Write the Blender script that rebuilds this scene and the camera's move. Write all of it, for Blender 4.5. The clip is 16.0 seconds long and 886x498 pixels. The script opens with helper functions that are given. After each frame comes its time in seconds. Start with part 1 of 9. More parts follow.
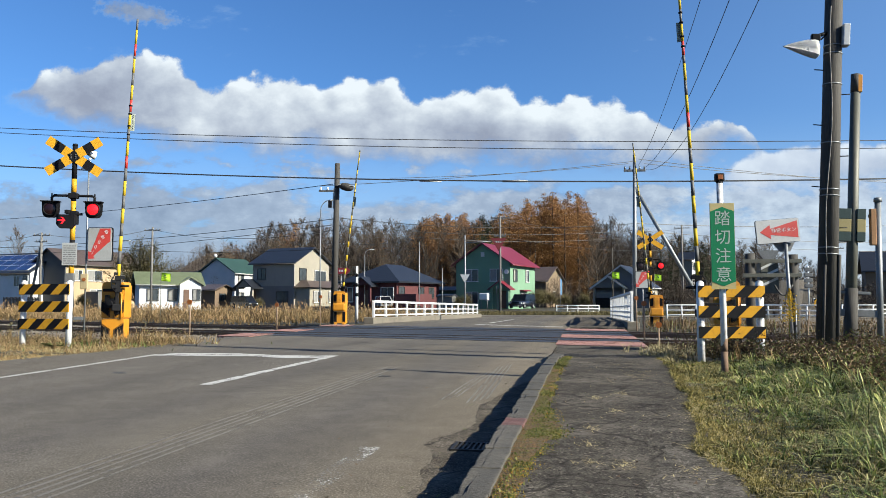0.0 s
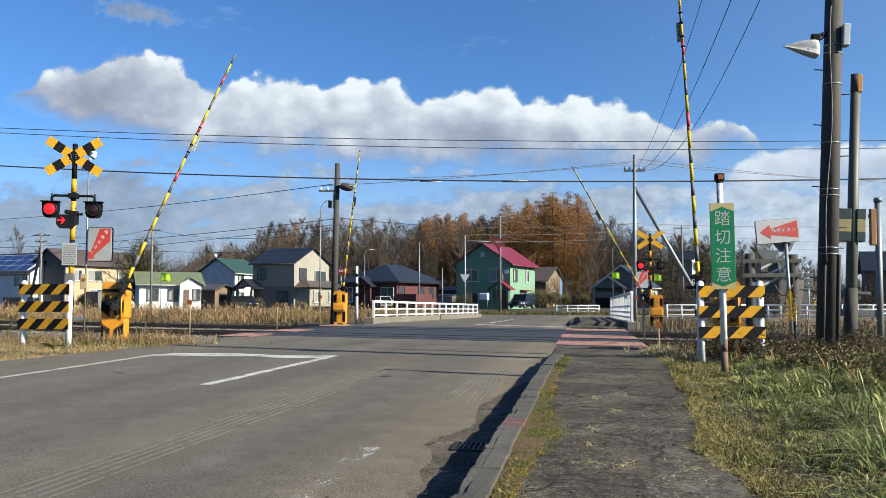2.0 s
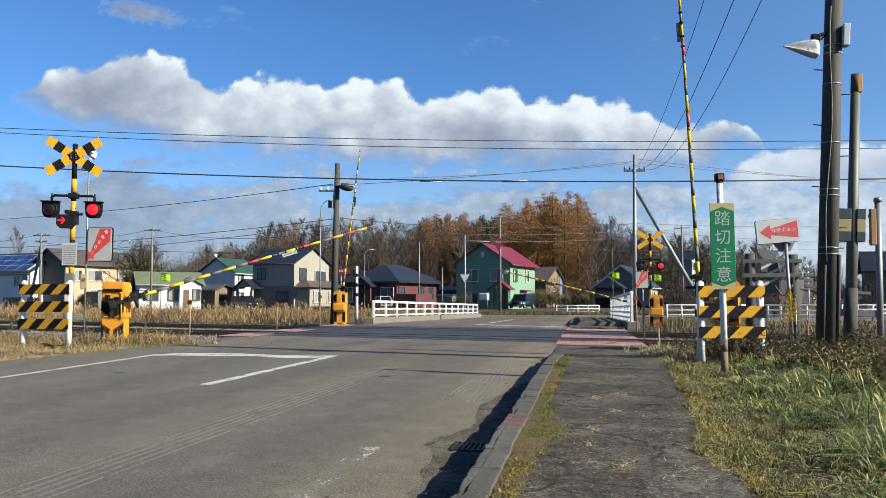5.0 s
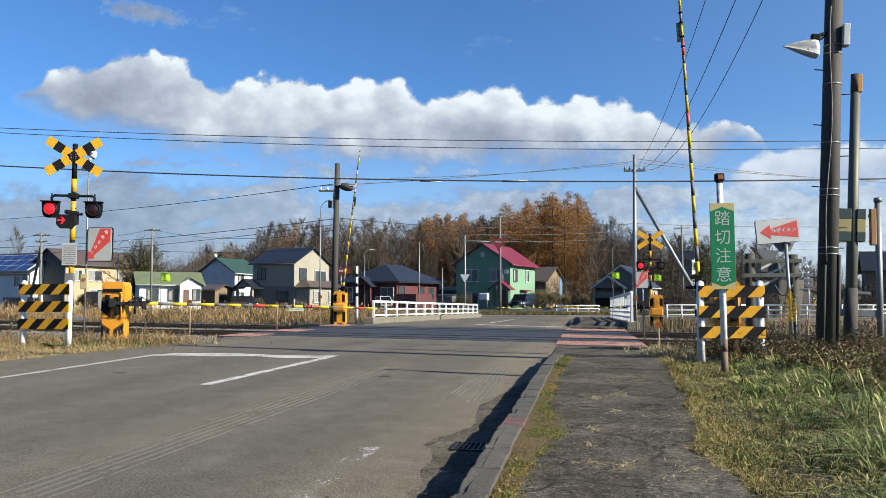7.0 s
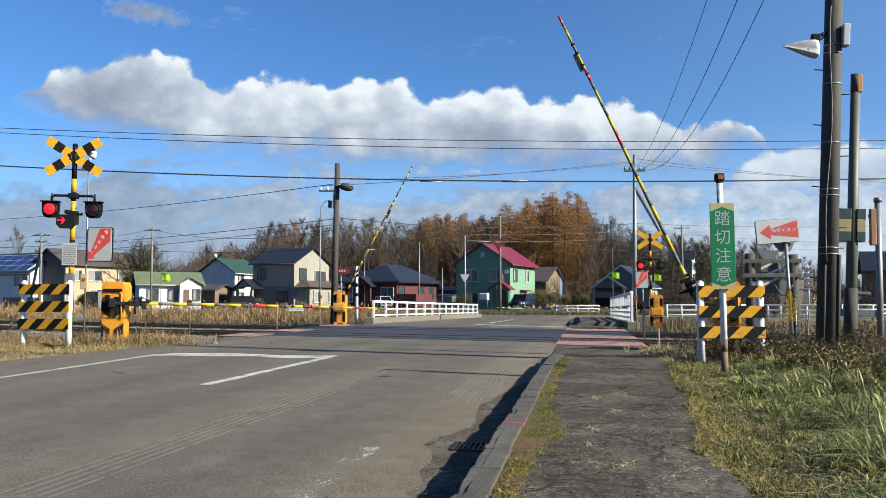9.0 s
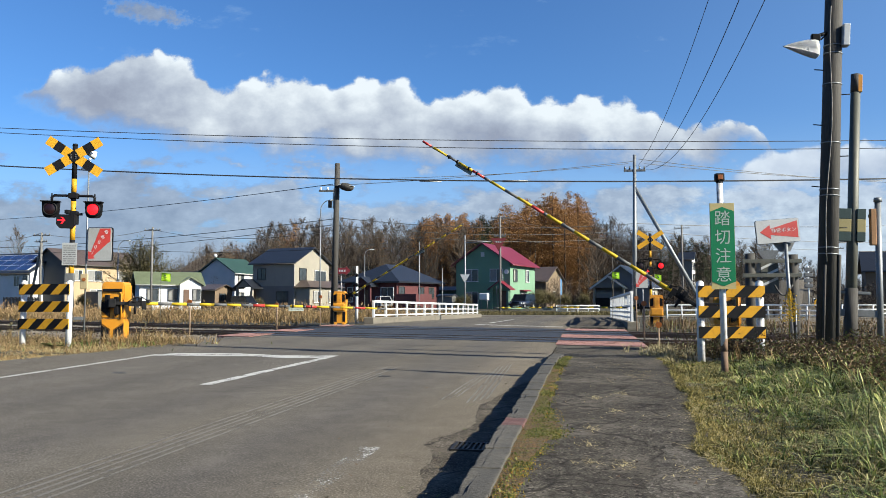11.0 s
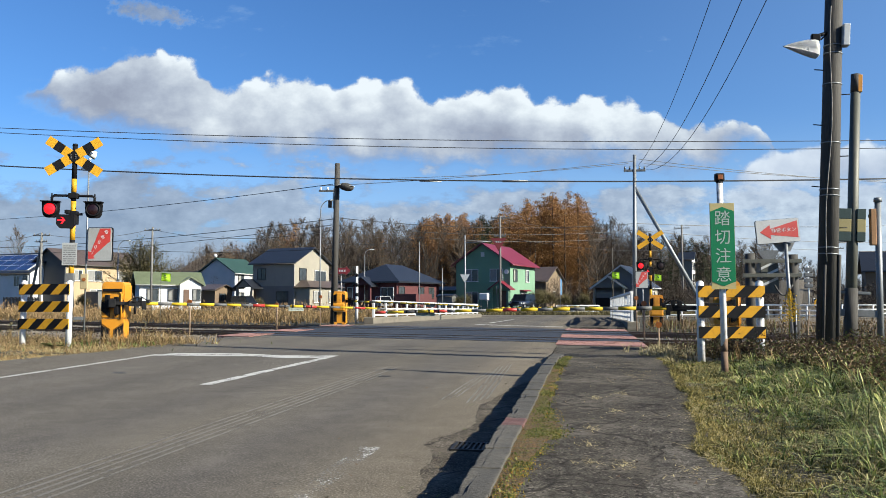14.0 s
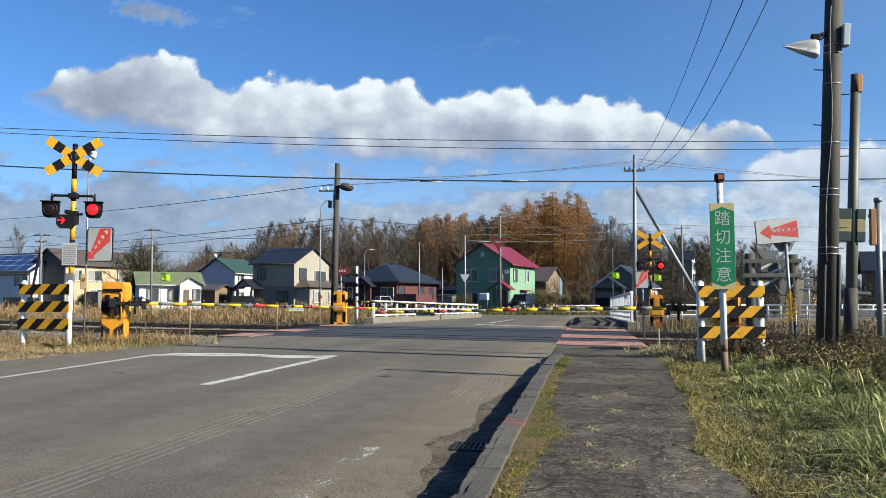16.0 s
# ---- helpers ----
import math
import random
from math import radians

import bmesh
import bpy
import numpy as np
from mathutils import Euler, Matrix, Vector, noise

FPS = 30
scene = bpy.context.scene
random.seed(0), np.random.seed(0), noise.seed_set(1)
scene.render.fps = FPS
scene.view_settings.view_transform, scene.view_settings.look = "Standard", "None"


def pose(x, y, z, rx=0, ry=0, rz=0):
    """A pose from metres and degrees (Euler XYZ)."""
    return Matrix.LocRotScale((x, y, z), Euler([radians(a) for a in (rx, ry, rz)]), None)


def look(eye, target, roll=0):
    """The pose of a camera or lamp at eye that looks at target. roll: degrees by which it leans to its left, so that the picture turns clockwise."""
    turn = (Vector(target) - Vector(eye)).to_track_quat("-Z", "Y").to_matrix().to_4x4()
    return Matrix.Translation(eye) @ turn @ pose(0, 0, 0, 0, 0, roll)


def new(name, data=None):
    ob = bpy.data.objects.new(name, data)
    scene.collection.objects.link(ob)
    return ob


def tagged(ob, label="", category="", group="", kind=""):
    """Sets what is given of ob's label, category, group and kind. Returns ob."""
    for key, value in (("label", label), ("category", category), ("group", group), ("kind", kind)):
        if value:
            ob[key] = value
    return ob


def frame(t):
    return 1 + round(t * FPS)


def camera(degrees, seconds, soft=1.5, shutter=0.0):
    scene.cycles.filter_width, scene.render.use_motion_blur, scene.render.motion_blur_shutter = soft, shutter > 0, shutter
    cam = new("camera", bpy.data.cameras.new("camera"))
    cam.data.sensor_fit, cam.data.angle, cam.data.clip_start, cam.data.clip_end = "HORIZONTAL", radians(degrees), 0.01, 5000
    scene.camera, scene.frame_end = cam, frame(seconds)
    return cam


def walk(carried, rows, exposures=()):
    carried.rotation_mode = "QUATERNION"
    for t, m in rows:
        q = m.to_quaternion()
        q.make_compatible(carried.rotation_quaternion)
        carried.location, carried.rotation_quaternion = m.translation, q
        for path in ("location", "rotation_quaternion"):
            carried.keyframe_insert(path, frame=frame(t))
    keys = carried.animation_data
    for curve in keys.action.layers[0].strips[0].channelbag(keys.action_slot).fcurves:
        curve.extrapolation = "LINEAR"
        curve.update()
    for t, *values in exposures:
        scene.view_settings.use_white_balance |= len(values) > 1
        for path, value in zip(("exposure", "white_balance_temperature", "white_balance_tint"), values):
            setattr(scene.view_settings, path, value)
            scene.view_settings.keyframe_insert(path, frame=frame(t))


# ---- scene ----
# The world: y runs along the road, x to its right, z = 0 is the level of the crossing.
EYE = (0.0, 0.0, 0.9)
YAW, TILT = 10.5, 3.79
cam = camera(60.0, 16.0, soft=0.7)
CAM_POSE = pose(*EYE, 90 + TILT, 0, YAW)
walk(cam, [(0.0, CAM_POSE), (16.0, CAM_POSE)], exposures=[(0.0, 1.55, 6300, 6), (16.0, 1.55, 6300, 6)])

# ---- light ----
SUN_AZ, SUN_EL = 105.0, 28.5          # degrees clockwise from +y, and above the horizon
world = bpy.data.worlds.new("sky")
scene.world = world
world.use_nodes = True
wn = world.node_tree
wn.nodes.clear()
w_out = wn.nodes.new("ShaderNodeOutputWorld")
w_bg = wn.nodes.new("ShaderNodeBackground")
w_sky = wn.nodes.new("ShaderNodeTexSky")
w_sky.sky_type = "NISHITA"
w_sky.sun_disc = False
w_sky.sun_elevation = radians(SUN_EL)
w_sky.sun_rotation = radians(SUN_AZ)
w_sky.altitude = 300
w_sky.air_density = 1.0
w_sky.dust_density = 0.6
w_sky.ozone_density = 10.0
w_bg.inputs["Strength"].default_value = 0.055
wn.links.new(w_sky.outputs[0], w_bg.inputs[0])
wn.links.new(w_bg.outputs[0], w_out.inputs[0])

sun_data = bpy.data.lights.new("sun", "SUN")
sun_data.energy = 4.7
sun_data.angle = radians(0.53)
sun_data.color = (1.0, 0.915, 0.755)
sun = new("sun", sun_data)
_d = Vector((math.sin(radians(SUN_AZ)) * math.cos(radians(SUN_EL)), math.cos(radians(SUN_AZ)) * math.cos(radians(SUN_EL)), math.sin(radians(SUN_EL))))
sun.matrix_world = look(_d * 100, (0, 0, 0))


# ---- materials ----
def nodes_of(name):
    m = bpy.data.materials.new(name)
    m.use_nodes = True
    t = m.node_tree
    return m, t, t.nodes["Principled BSDF"]


def N(t, kind, **inputs):
    n = t.nodes.new(kind)
    for k, v in inputs.items():
        n.inputs[k.replace("_", " ")].default_value = v
    return n


def ramp(t, fac, stops):
    r = t.nodes.new("ShaderNodeValToRGB")
    e = r.color_ramp.elements
    while len(e) < len(stops):
        e.new(0.5)
    for el, (p, c) in zip(e, stops):
        el.position = p
        el.color = (*c, 1) if len(c) == 3 else c
    t.links.new(fac, r.inputs[0])
    return r.outputs[0]


def mixc(t, fac, a, b, mode="MIX"):
    m = t.nodes.new("ShaderNodeMix")
    m.data_type, m.blend_type = "RGBA", mode
    for sock, v in ((m.inputs[0], fac), (m.inputs[6], a), (m.inputs[7], b)):
        if isinstance(v, (int, float)):
            sock.default_value = v
        elif isinstance(v, tuple):
            sock.default_value = (*v, 1)
        else:
            t.links.new(v, sock)
    return m.outputs[2]


def noise_tex(t, co, scale, detail=4.0, rough=0.55, stretch=None):
    n = N(t, "ShaderNodeTexNoise", Scale=scale, Detail=detail, Roughness=rough)
    if stretch:
        mp = t.nodes.new("ShaderNodeMapping")
        mp.inputs["Scale"].default_value = stretch
        t.links.new(co, mp.inputs[0])
        co = mp.outputs[0]
    t.links.new(co, n.inputs["Vector"])
    return n.outputs["Fac"]


def bump_to(t, p, height, strength, dist):
    b = N(t, "ShaderNodeBump", Strength=strength, Distance=dist)
    t.links.new(height, b.inputs["Height"])
    t.links.new(b.outputs[0], p.inputs["Normal"])


def place_of(t):
    return t.nodes.new("ShaderNodeNewGeometry").outputs["Position"]


def mat(name, a, b, rough=0.6, metal=0.0, big=1.5, fine=40.0, bump=0.15, dist=0.004, dirt=None, dirt_amount=0.25, spec=0.5, stretch=None, vary=0.0):
    """Two close colours in large soft patches and fine grain, with stains of dirt."""
    m, t, p = nodes_of(name)
    co = place_of(t)
    n1, n2 = noise_tex(t, co, big, 5, 0.6, stretch), noise_tex(t, co, fine, 3, 0.6, stretch)
    f = N(t, "ShaderNodeMath")
    f.operation = "MULTIPLY_ADD"
    f.inputs[1].default_value, f.inputs[2].default_value = 0.55, 0.0
    t.links.new(n2, f.inputs[0])
    g = N(t, "ShaderNodeMath")
    g.operation = "MULTIPLY_ADD"
    g.inputs[1].default_value = 0.55
    t.links.new(n1, g.inputs[0])
    t.links.new(f.outputs[0], g.inputs[2])
    c = ramp(t, g.outputs[0], [(0.38, a), (0.68, b)])
    if dirt:
        n3 = noise_tex(t, co, big * 2.7, 6, 0.7, stretch)
        k = ramp(t, n3, [(0.52, (0, 0, 0)), (0.72, (dirt_amount,) * 3)])
        c = mixc(t, k, c, dirt)
    if vary:
        oi = t.nodes.new("ShaderNodeObjectInfo")
        v = ramp(t, oi.outputs["Random"], [(0.0, (1 - vary,) * 3), (1.0, (1 + vary * 0.6,) * 3)])
        c = mixc(t, 1.0, c, v, "MULTIPLY")
    t.links.new(c, p.inputs["Base Color"])
    p.inputs["Roughness"].default_value, p.inputs["Metallic"].default_value = rough, metal
    p.inputs["Specular IOR Level"].default_value = spec
    if bump:
        bump_to(t, p, n2, bump, dist)
    return m


def leaf_mat(name, stops, rough=0.75, trans=0.25, patch=0.55):
    """Plant colours that change from leaf to leaf and from plant to plant."""
    m, t, p = nodes_of(name)
    geo = t.nodes.new("ShaderNodeNewGeometry")
    oi = t.nodes.new("ShaderNodeObjectInfo")
    n = noise_tex(t, geo.outputs["Position"], patch, 4)
    ad = N(t, "ShaderNodeMath")
    ad.operation = "MULTIPLY_ADD"
    ad.inputs[1].default_value = 0.62
    t.links.new(geo.outputs["Random Per Island"], ad.inputs[0])
    sc = N(t, "ShaderNodeMath")
    sc.operation = "MULTIPLY_ADD"
    sc.inputs[1].default_value, sc.inputs[2].default_value = 0.9, -0.26
    t.links.new(n, sc.inputs[0])
    t.links.new(sc.outputs[0], ad.inputs[2])
    c = ramp(t, ad.outputs[0], stops)
    v = ramp(t, oi.outputs["Random"], [(0.0, (0.78, 0.78, 0.78)), (1.0, (1.15, 1.12, 1.05))])
    c = mixc(t, 1.0, c, v, "MULTIPLY")
    t.links.new(c, p.inputs["Base Color"])
    p.inputs["Roughness"].default_value = rough
    p.inputs["Specular IOR Level"].default_value = 0.25
    if trans:
        tr = t.nodes.new("ShaderNodeBsdfTranslucent")
        t.links.new(c, tr.inputs[0])
        mx = t.nodes.new("ShaderNodeMixShader")
        mx.inputs[0].default_value = trans
        out = t.nodes["Material Output"]
        t.links.new(p.outputs[0], mx.inputs[1])
        t.links.new(tr.outputs[0], mx.inputs[2])
        t.links.new(mx.outputs[0], out.inputs[0])
    return m


def glow(name, colour, strength):
    """A lit lens: a dense grid of small bright dots over a dimmer red."""
    m, t, p = nodes_of(name)
    dots = N(t, "ShaderNodeTexVoronoi", Scale=52.0, Randomness=0.15)
    t.links.new(t.nodes.new("ShaderNodeTexCoord").outputs["Object"], dots.inputs["Vector"])
    t.links.new(ramp(t, dots.outputs["Distance"], [(0.25, (strength * 1.5,) * 3), (0.5, (strength * 0.55,) * 3)]), p.inputs["Emission Strength"])
    p.inputs["Base Color"].default_value = (*colour, 1)
    p.inputs["Emission Color"].default_value = (*colour, 1)
    p.inputs["Roughness"].default_value = 0.3
    return m


def asphalt_mat(name, a, b, wheel=None, patch=0.35, crack=True, coarse=0.0, rough=0.95, spec=0.12):
    """Worn asphalt: aggregate grain, dusty wheel tracks, oil stains, cracks."""
    m, t, p = nodes_of(name)
    co = place_of(t)
    grain = noise_tex(t, co, 90, 3, 0.7)
    mid = noise_tex(t, co, 5.0, 6, 0.65)
    broad = noise_tex(t, co, 0.9, 5, 0.6, (1.0, 0.16, 1.0) if wheel else None)
    c = ramp(t, grain, [(0.36, tuple(v * 0.42 for v in a)), (0.48, a), (0.58, b), (0.66, tuple(v * 1.9 for v in b))])
    c = mixc(t, ramp(t, mid, [(0.42, (0, 0, 0)), (0.7, ((0.25,) * 3 if wheel else (0.55,) * 3))]), c, tuple(v * 1.55 for v in b))
    spot_ = N(t, "ShaderNodeTexVoronoi", Scale=22.0)
    t.links.new(co, spot_.inputs["Vector"])
    c = mixc(t, ramp(t, spot_.outputs["Distance"], [(0.0, (0.75, 0.75, 0.75)), (0.16, (0, 0, 0))]), c, tuple(v * 2.0 for v in b))
    if coarse:
        # pale stones worn bare, pits between them, and dust in broad drifts
        st = N(t, "ShaderNodeTexVoronoi", Scale=48.0)
        t.links.new(co, st.inputs["Vector"])
        pick = ramp(t, st.outputs["Color"], [(0.62, (0, 0, 0)), (0.7, (coarse,) * 3)])
        near = ramp(t, st.outputs["Distance"], [(0.25, (1, 1, 1)), (0.42, (0, 0, 0))])
        c = mixc(t, mixc(t, 1.0, pick, near, "MULTIPLY"), c, tuple(v * 2.3 for v in b))
        c = mixc(t, ramp(t, noise_tex(t, co, 2.1, 6, 0.7), [(0.5, (0, 0, 0)), (0.68, (0.7 * coarse,) * 3)]), c, tuple(v * 2.0 for v in b))
        c = mixc(t, ramp(t, noise_tex(t, co, 13, 5, 0.7), [(0.34, (0.75 * coarse,) * 3), (0.5, (0, 0, 0))]), c, tuple(v * 0.5 for v in a))
        c = mixc(t, ramp(t, noise_tex(t, co, 38, 2, 0.6), [(0.6, (0, 0, 0)), (0.66, (coarse,) * 3)]), c, tuple(v * 0.35 for v in a))
    c = mixc(t, ramp(t, broad, [(0.42, (0, 0, 0)), (0.66, (patch,) * 3)]), c, tuple(v * 0.62 for v in a))
    if wheel:
        # dust lies lighter along the lane, worn smooth and darker in the wheel paths
        sep = t.nodes.new("ShaderNodeSeparateXYZ")
        t.links.new(co, sep.inputs[0])
        wv = N(t, "ShaderNodeMapRange")
        wv.inputs["From Min"].default_value, wv.inputs["From Max"].default_value = -7.0, -0.4
        t.links.new(sep.outputs[0], wv.inputs[0])
        jit = N(t, "ShaderNodeMath")
        jit.operation = "MULTIPLY_ADD"
        jit.inputs[1].default_value = 0.05
        t.links.new(noise_tex(t, co, 0.8, 3, 0.5), jit.inputs[0])
        t.links.new(wv.outputs[0], jit.inputs[2])
        k = ramp(t, jit.outputs[0], wheel)
        c = mixc(t, 1.0, c, k, "MULTIPLY")
    if crack:
        wob = N(t, "ShaderNodeTexNoise", Scale=1.3, Detail=4.0)
        t.links.new(co, wob.inputs["Vector"])
        add = t.nodes.new("ShaderNodeVectorMath")
        add.operation = "ADD"
        t.links.new(co, add.inputs[0])
        t.links.new(wob.outputs["Color"], add.inputs[1])
        v = N(t, "ShaderNodeTexVoronoi", Scale=crack)
        v.feature = "DISTANCE_TO_EDGE"
        t.links.new(add.outputs[0], v.inputs["Vector"])
        line = ramp(t, v.outputs["Distance"], [(0.0, (1, 1, 1)), (0.02 + 0.012 * coarse, (0, 0, 0))])
        gate = ramp(t, noise_tex(t, co, 0.6, 3), [(0.46 - 0.12 * coarse, (0, 0, 0)), (0.56 - 0.1 * coarse, (0.9, 0.9, 0.9))])
        c = mixc(t, mixc(t, 1.0, line, gate, "MULTIPLY"), c, tuple(v * 0.35 for v in a))
    t.links.new(c, p.inputs["Base Color"])
    p.inputs["Roughness"].default_value = rough
    p.inputs["Specular IOR Level"].default_value = spec
    bump_to(t, p, noise_tex(t, co, 110 if wheel else 60, 6, 0.75), 0.7 if wheel else 0.9, 0.003 if wheel else 0.016)
    return m


def worn_paint(name, colour, amount):
    """Road paint, rubbed away in grains and streaks so that the asphalt shows through."""
    m, t, p = nodes_of(name)
    co = place_of(t)
    k = mixc(t, 0.5, noise_tex(t, co, 70, 3, 0.8), noise_tex(t, co, 3.0, 5, 0.7))
    k = ramp(t, k, [(amount, (0, 0, 0)), (amount + 0.07, (1, 1, 1))])
    t.links.new(mixc(t, noise_tex(t, co, 9, 4), colour, tuple(v * 0.75 for v in colour)), p.inputs["Base Color"])
    p.inputs["Roughness"].default_value = 0.7
    bump_to(t, p, noise_tex(t, co, 90, 3), 0.3, 0.004)
    bare = t.nodes.new("ShaderNodeBsdfTransparent")
    mx = t.nodes.new("ShaderNodeMixShader")
    t.links.new(k, mx.inputs[0])
    t.links.new(bare.outputs[0], mx.inputs[1])
    t.links.new(p.outputs[0], mx.inputs[2])
    t.links.new(mx.outputs[0], t.nodes["Material Output"].inputs[0])
    return m


def glass_mat(name, tint):
    m, t, p = nodes_of(name)
    n = noise_tex(t, place_of(t), 0.8, 2)
    t.links.new(ramp(t, n, [(0.3, tint), (0.7, tuple(v * 2.2 for v in tint))]), p.inputs["Base Color"])
    p.inputs["Roughness"].default_value = 0.06
    p.inputs["Specular IOR Level"].default_value = 0.35
    return m


WHEEL = [(0.0, (1.12, 1.1, 1.06)), (0.12, (0.9, 0.9, 0.92)), (0.22, (1.0, 1.0, 1.0)), (0.34, (0.86, 0.86, 0.88)), (0.46, (1.0, 1.0, 1.0)), (0.56, (0.84, 0.84, 0.87)), (0.64, (0.98, 0.97, 0.95)), (0.68, (1.1, 1.07, 1.02)), (0.72, (1.0, 0.99, 0.97)), (0.79, (0.87, 0.87, 0.9)), (0.86, (0.98, 0.96, 0.93)), (0.91, (1.25, 1.19, 1.08)), (0.96, (1.3, 1.23, 1.1)), (1.0, (1.2, 1.14, 1.04))]
M_ROAD = asphalt_mat("road_asphalt", (0.0755, 0.068, 0.0588), (0.116, 0.105, 0.091), WHEEL, 0.34, None, 0.25)
M_PATCH = asphalt_mat("crossing_asphalt", (0.01702, 0.01941, 0.02462), (0.02979, 0.03327, 0.04159), None, 0.35, 0.6, 0.0, 0.62, 0.35)
M_WALK = asphalt_mat("pavement_asphalt", (0.037, 0.0325, 0.027), (0.085, 0.0752, 0.0622), None, 0.5, 1.3, 1.0)
M_KERB = mat("kerb_concrete", (0.017, 0.015, 0.012), (0.07, 0.063, 0.052), 0.9, big=3, fine=60, bump=0.6, dist=0.01, dirt=(0.01923, 0.01923, 0.01602), dirt_amount=0.7, vary=0.2)
M_KERBRED = mat("red_painted_kerb", (0.06, 0.021, 0.019), (0.095, 0.042, 0.036), 0.85, big=4, fine=60, bump=0.5, dist=0.008, dirt=(0.06384, 0.05533, 0.05107), dirt_amount=0.7)
M_CONC = mat("concrete", (0.1368, 0.1299, 0.1186), (0.1915, 0.1824, 0.1687), 0.9, big=1.2, fine=40, bump=0.4, dist=0.006, dirt=(0.05928, 0.05472, 0.0456), dirt_amount=0.5)
M_BRIDGE = mat("stained_bridge_concrete", (0.085, 0.074, 0.058), (0.14, 0.125, 0.1), 0.9, big=1.6, fine=30, bump=0.4, dist=0.008, dirt=(0.04, 0.03, 0.018), dirt_amount=0.8)
M_WHITE = worn_paint("white_road_paint", (0.4013, 0.3952, 0.377), 0.41)
M_WORN = worn_paint("rubbed_road_paint", (0.34, 0.33, 0.31), 0.525)
M_DUST = worn_paint("dusty_tyre_marks", (0.128, 0.119, 0.104), 0.4)
M_PINK = worn_paint("pink_crossing_paint", (0.304, 0.152, 0.1216), 0.42)
# Earth darkened all over, standing for the shade between grass blades.
M_EARTH = mat("shade_darkened_ground", (0.011, 0.0095, 0.0045), (0.029, 0.024, 0.0105), 0.95, big=0.8, fine=30, bump=1.0, dist=0.03, dirt=(0.00912, 0.01204, 0.003648), dirt_amount=0.7)
M_BALLAST = mat("ballast_stone", (0.07004, 0.05788, 0.04669), (0.1576, 0.1364, 0.1128), 0.95, big=6, fine=30, bump=0.9, dist=0.03, vary=0.1)
M_RUST = mat("rusty_rail_steel", (0.095, 0.062, 0.043), (0.16, 0.108, 0.076), 0.85, 0.0, big=3, fine=50, spec=0.15)
M_RAILTOP = mat("worn_rail_top", (0.072, 0.056, 0.044), (0.128, 0.104, 0.088), 0.5, 0.4, big=3, fine=40, bump=0)
M_TIE = mat("tarred_sleeper", (0.0304, 0.02554, 0.02128), (0.0608, 0.05168, 0.04256), 0.9, big=3, fine=30)
M_YELLOW = mat("safety_yellow", (0.4, 0.2, 0.01), (0.455, 0.24, 0.015), 0.55, big=3, fine=60, bump=0.05, dirt=(0.1338, 0.07904, 0.01824), dirt_amount=0.55, spec=0.2)
M_ORANGE = mat("machine_orange", (0.4134, 0.1642, 0.007296), (0.4742, 0.2067, 0.01216), 0.48, big=3, fine=60, bump=0.05, dirt=(0.152, 0.06688, 0.01824), dirt_amount=0.5)
M_BLACK = mat("black_paint", (0.0034, 0.0036, 0.0046), (0.0072, 0.0074, 0.009), 0.6, big=3, fine=50, bump=0.05, dirt=(0.024, 0.02, 0.016), dirt_amount=0.25, spec=0.12)
M_ARMGREY = mat("arm_grey", (0.05, 0.051, 0.052), (0.082, 0.083, 0.084), 0.65, big=4, fine=50, bump=0.05)
M_ARMYEL = mat("arm_yellow", (0.33, 0.225, 0.01), (0.39, 0.275, 0.018), 0.65, big=4, fine=50, bump=0.03, spec=0.2)
M_ARMRED = mat("arm_red", (0.304, 0.0152, 0.01216), (0.3648, 0.0304, 0.02128), 0.45, big=4, fine=50, bump=0.03)
M_WPAINT = mat("white_paint", (0.4928, 0.4998, 0.5069), (0.5773, 0.5773, 0.5773), 0.5, big=3, fine=40, bump=0.06, dirt=(0.2957, 0.2675, 0.2253), dirt_amount=0.5)
M_RUSTWHITE = mat("rusting_white_paint", (0.4787, 0.4858, 0.4928), (0.5632, 0.5632, 0.5632), 0.55, big=4, fine=30, bump=0.15, dirt=(0.08448, 0.04224, 0.02816), dirt_amount=0.95)
M_GALV = mat("galvanised_steel", (0.1216, 0.1307, 0.1398), (0.1824, 0.1915, 0.2006), 0.5, 0.35, big=3, fine=40, bump=0.05)
M_POLEDARK = mat("dark_weathered_pole", (0.02006, 0.01824, 0.01642), (0.04013, 0.03648, 0.03283), 0.85, big=1.5, fine=30, bump=0.35, dist=0.01, dirt=(0.07296, 0.06566, 0.05472), dirt_amount=0.3, stretch=(2.88, 2.88, 0.24))
M_POLECONC = mat("pole_concrete", (0.085, 0.081, 0.077), (0.13, 0.125, 0.117), 0.9, big=1.5, fine=30, bump=0.2, stretch=(5, 5, 0.6))
M_STEELGREY = mat("grey_painted_steel", (0.08512, 0.08816, 0.0912), (0.1338, 0.1368, 0.1398), 0.5, 0.3, big=2, fine=30, bump=0.05, dirt=(0.05472, 0.04256, 0.0304), dirt_amount=0.4)
M_SIGNGREEN = mat("sign_green", (0.003648, 0.09728, 0.04256), (0.006, 0.115, 0.05), 0.6, big=3, fine=50, bump=0.02, dirt=(0.012, 0.07, 0.036), dirt_amount=0.3, spec=0.15)
M_SIGNGOLD = mat("sign_khaki", (0.24, 0.2, 0.085), (0.28, 0.235, 0.105), 0.5, big=3, fine=50, bump=0.02)
M_SIGNGREY = mat("sign_light_grey", (0.352, 0.3661, 0.3802), (0.4224, 0.4365, 0.4435), 0.5, big=3, fine=40, bump=0.03, dirt=(0.2464, 0.2323, 0.2112), dirt_amount=0.4)
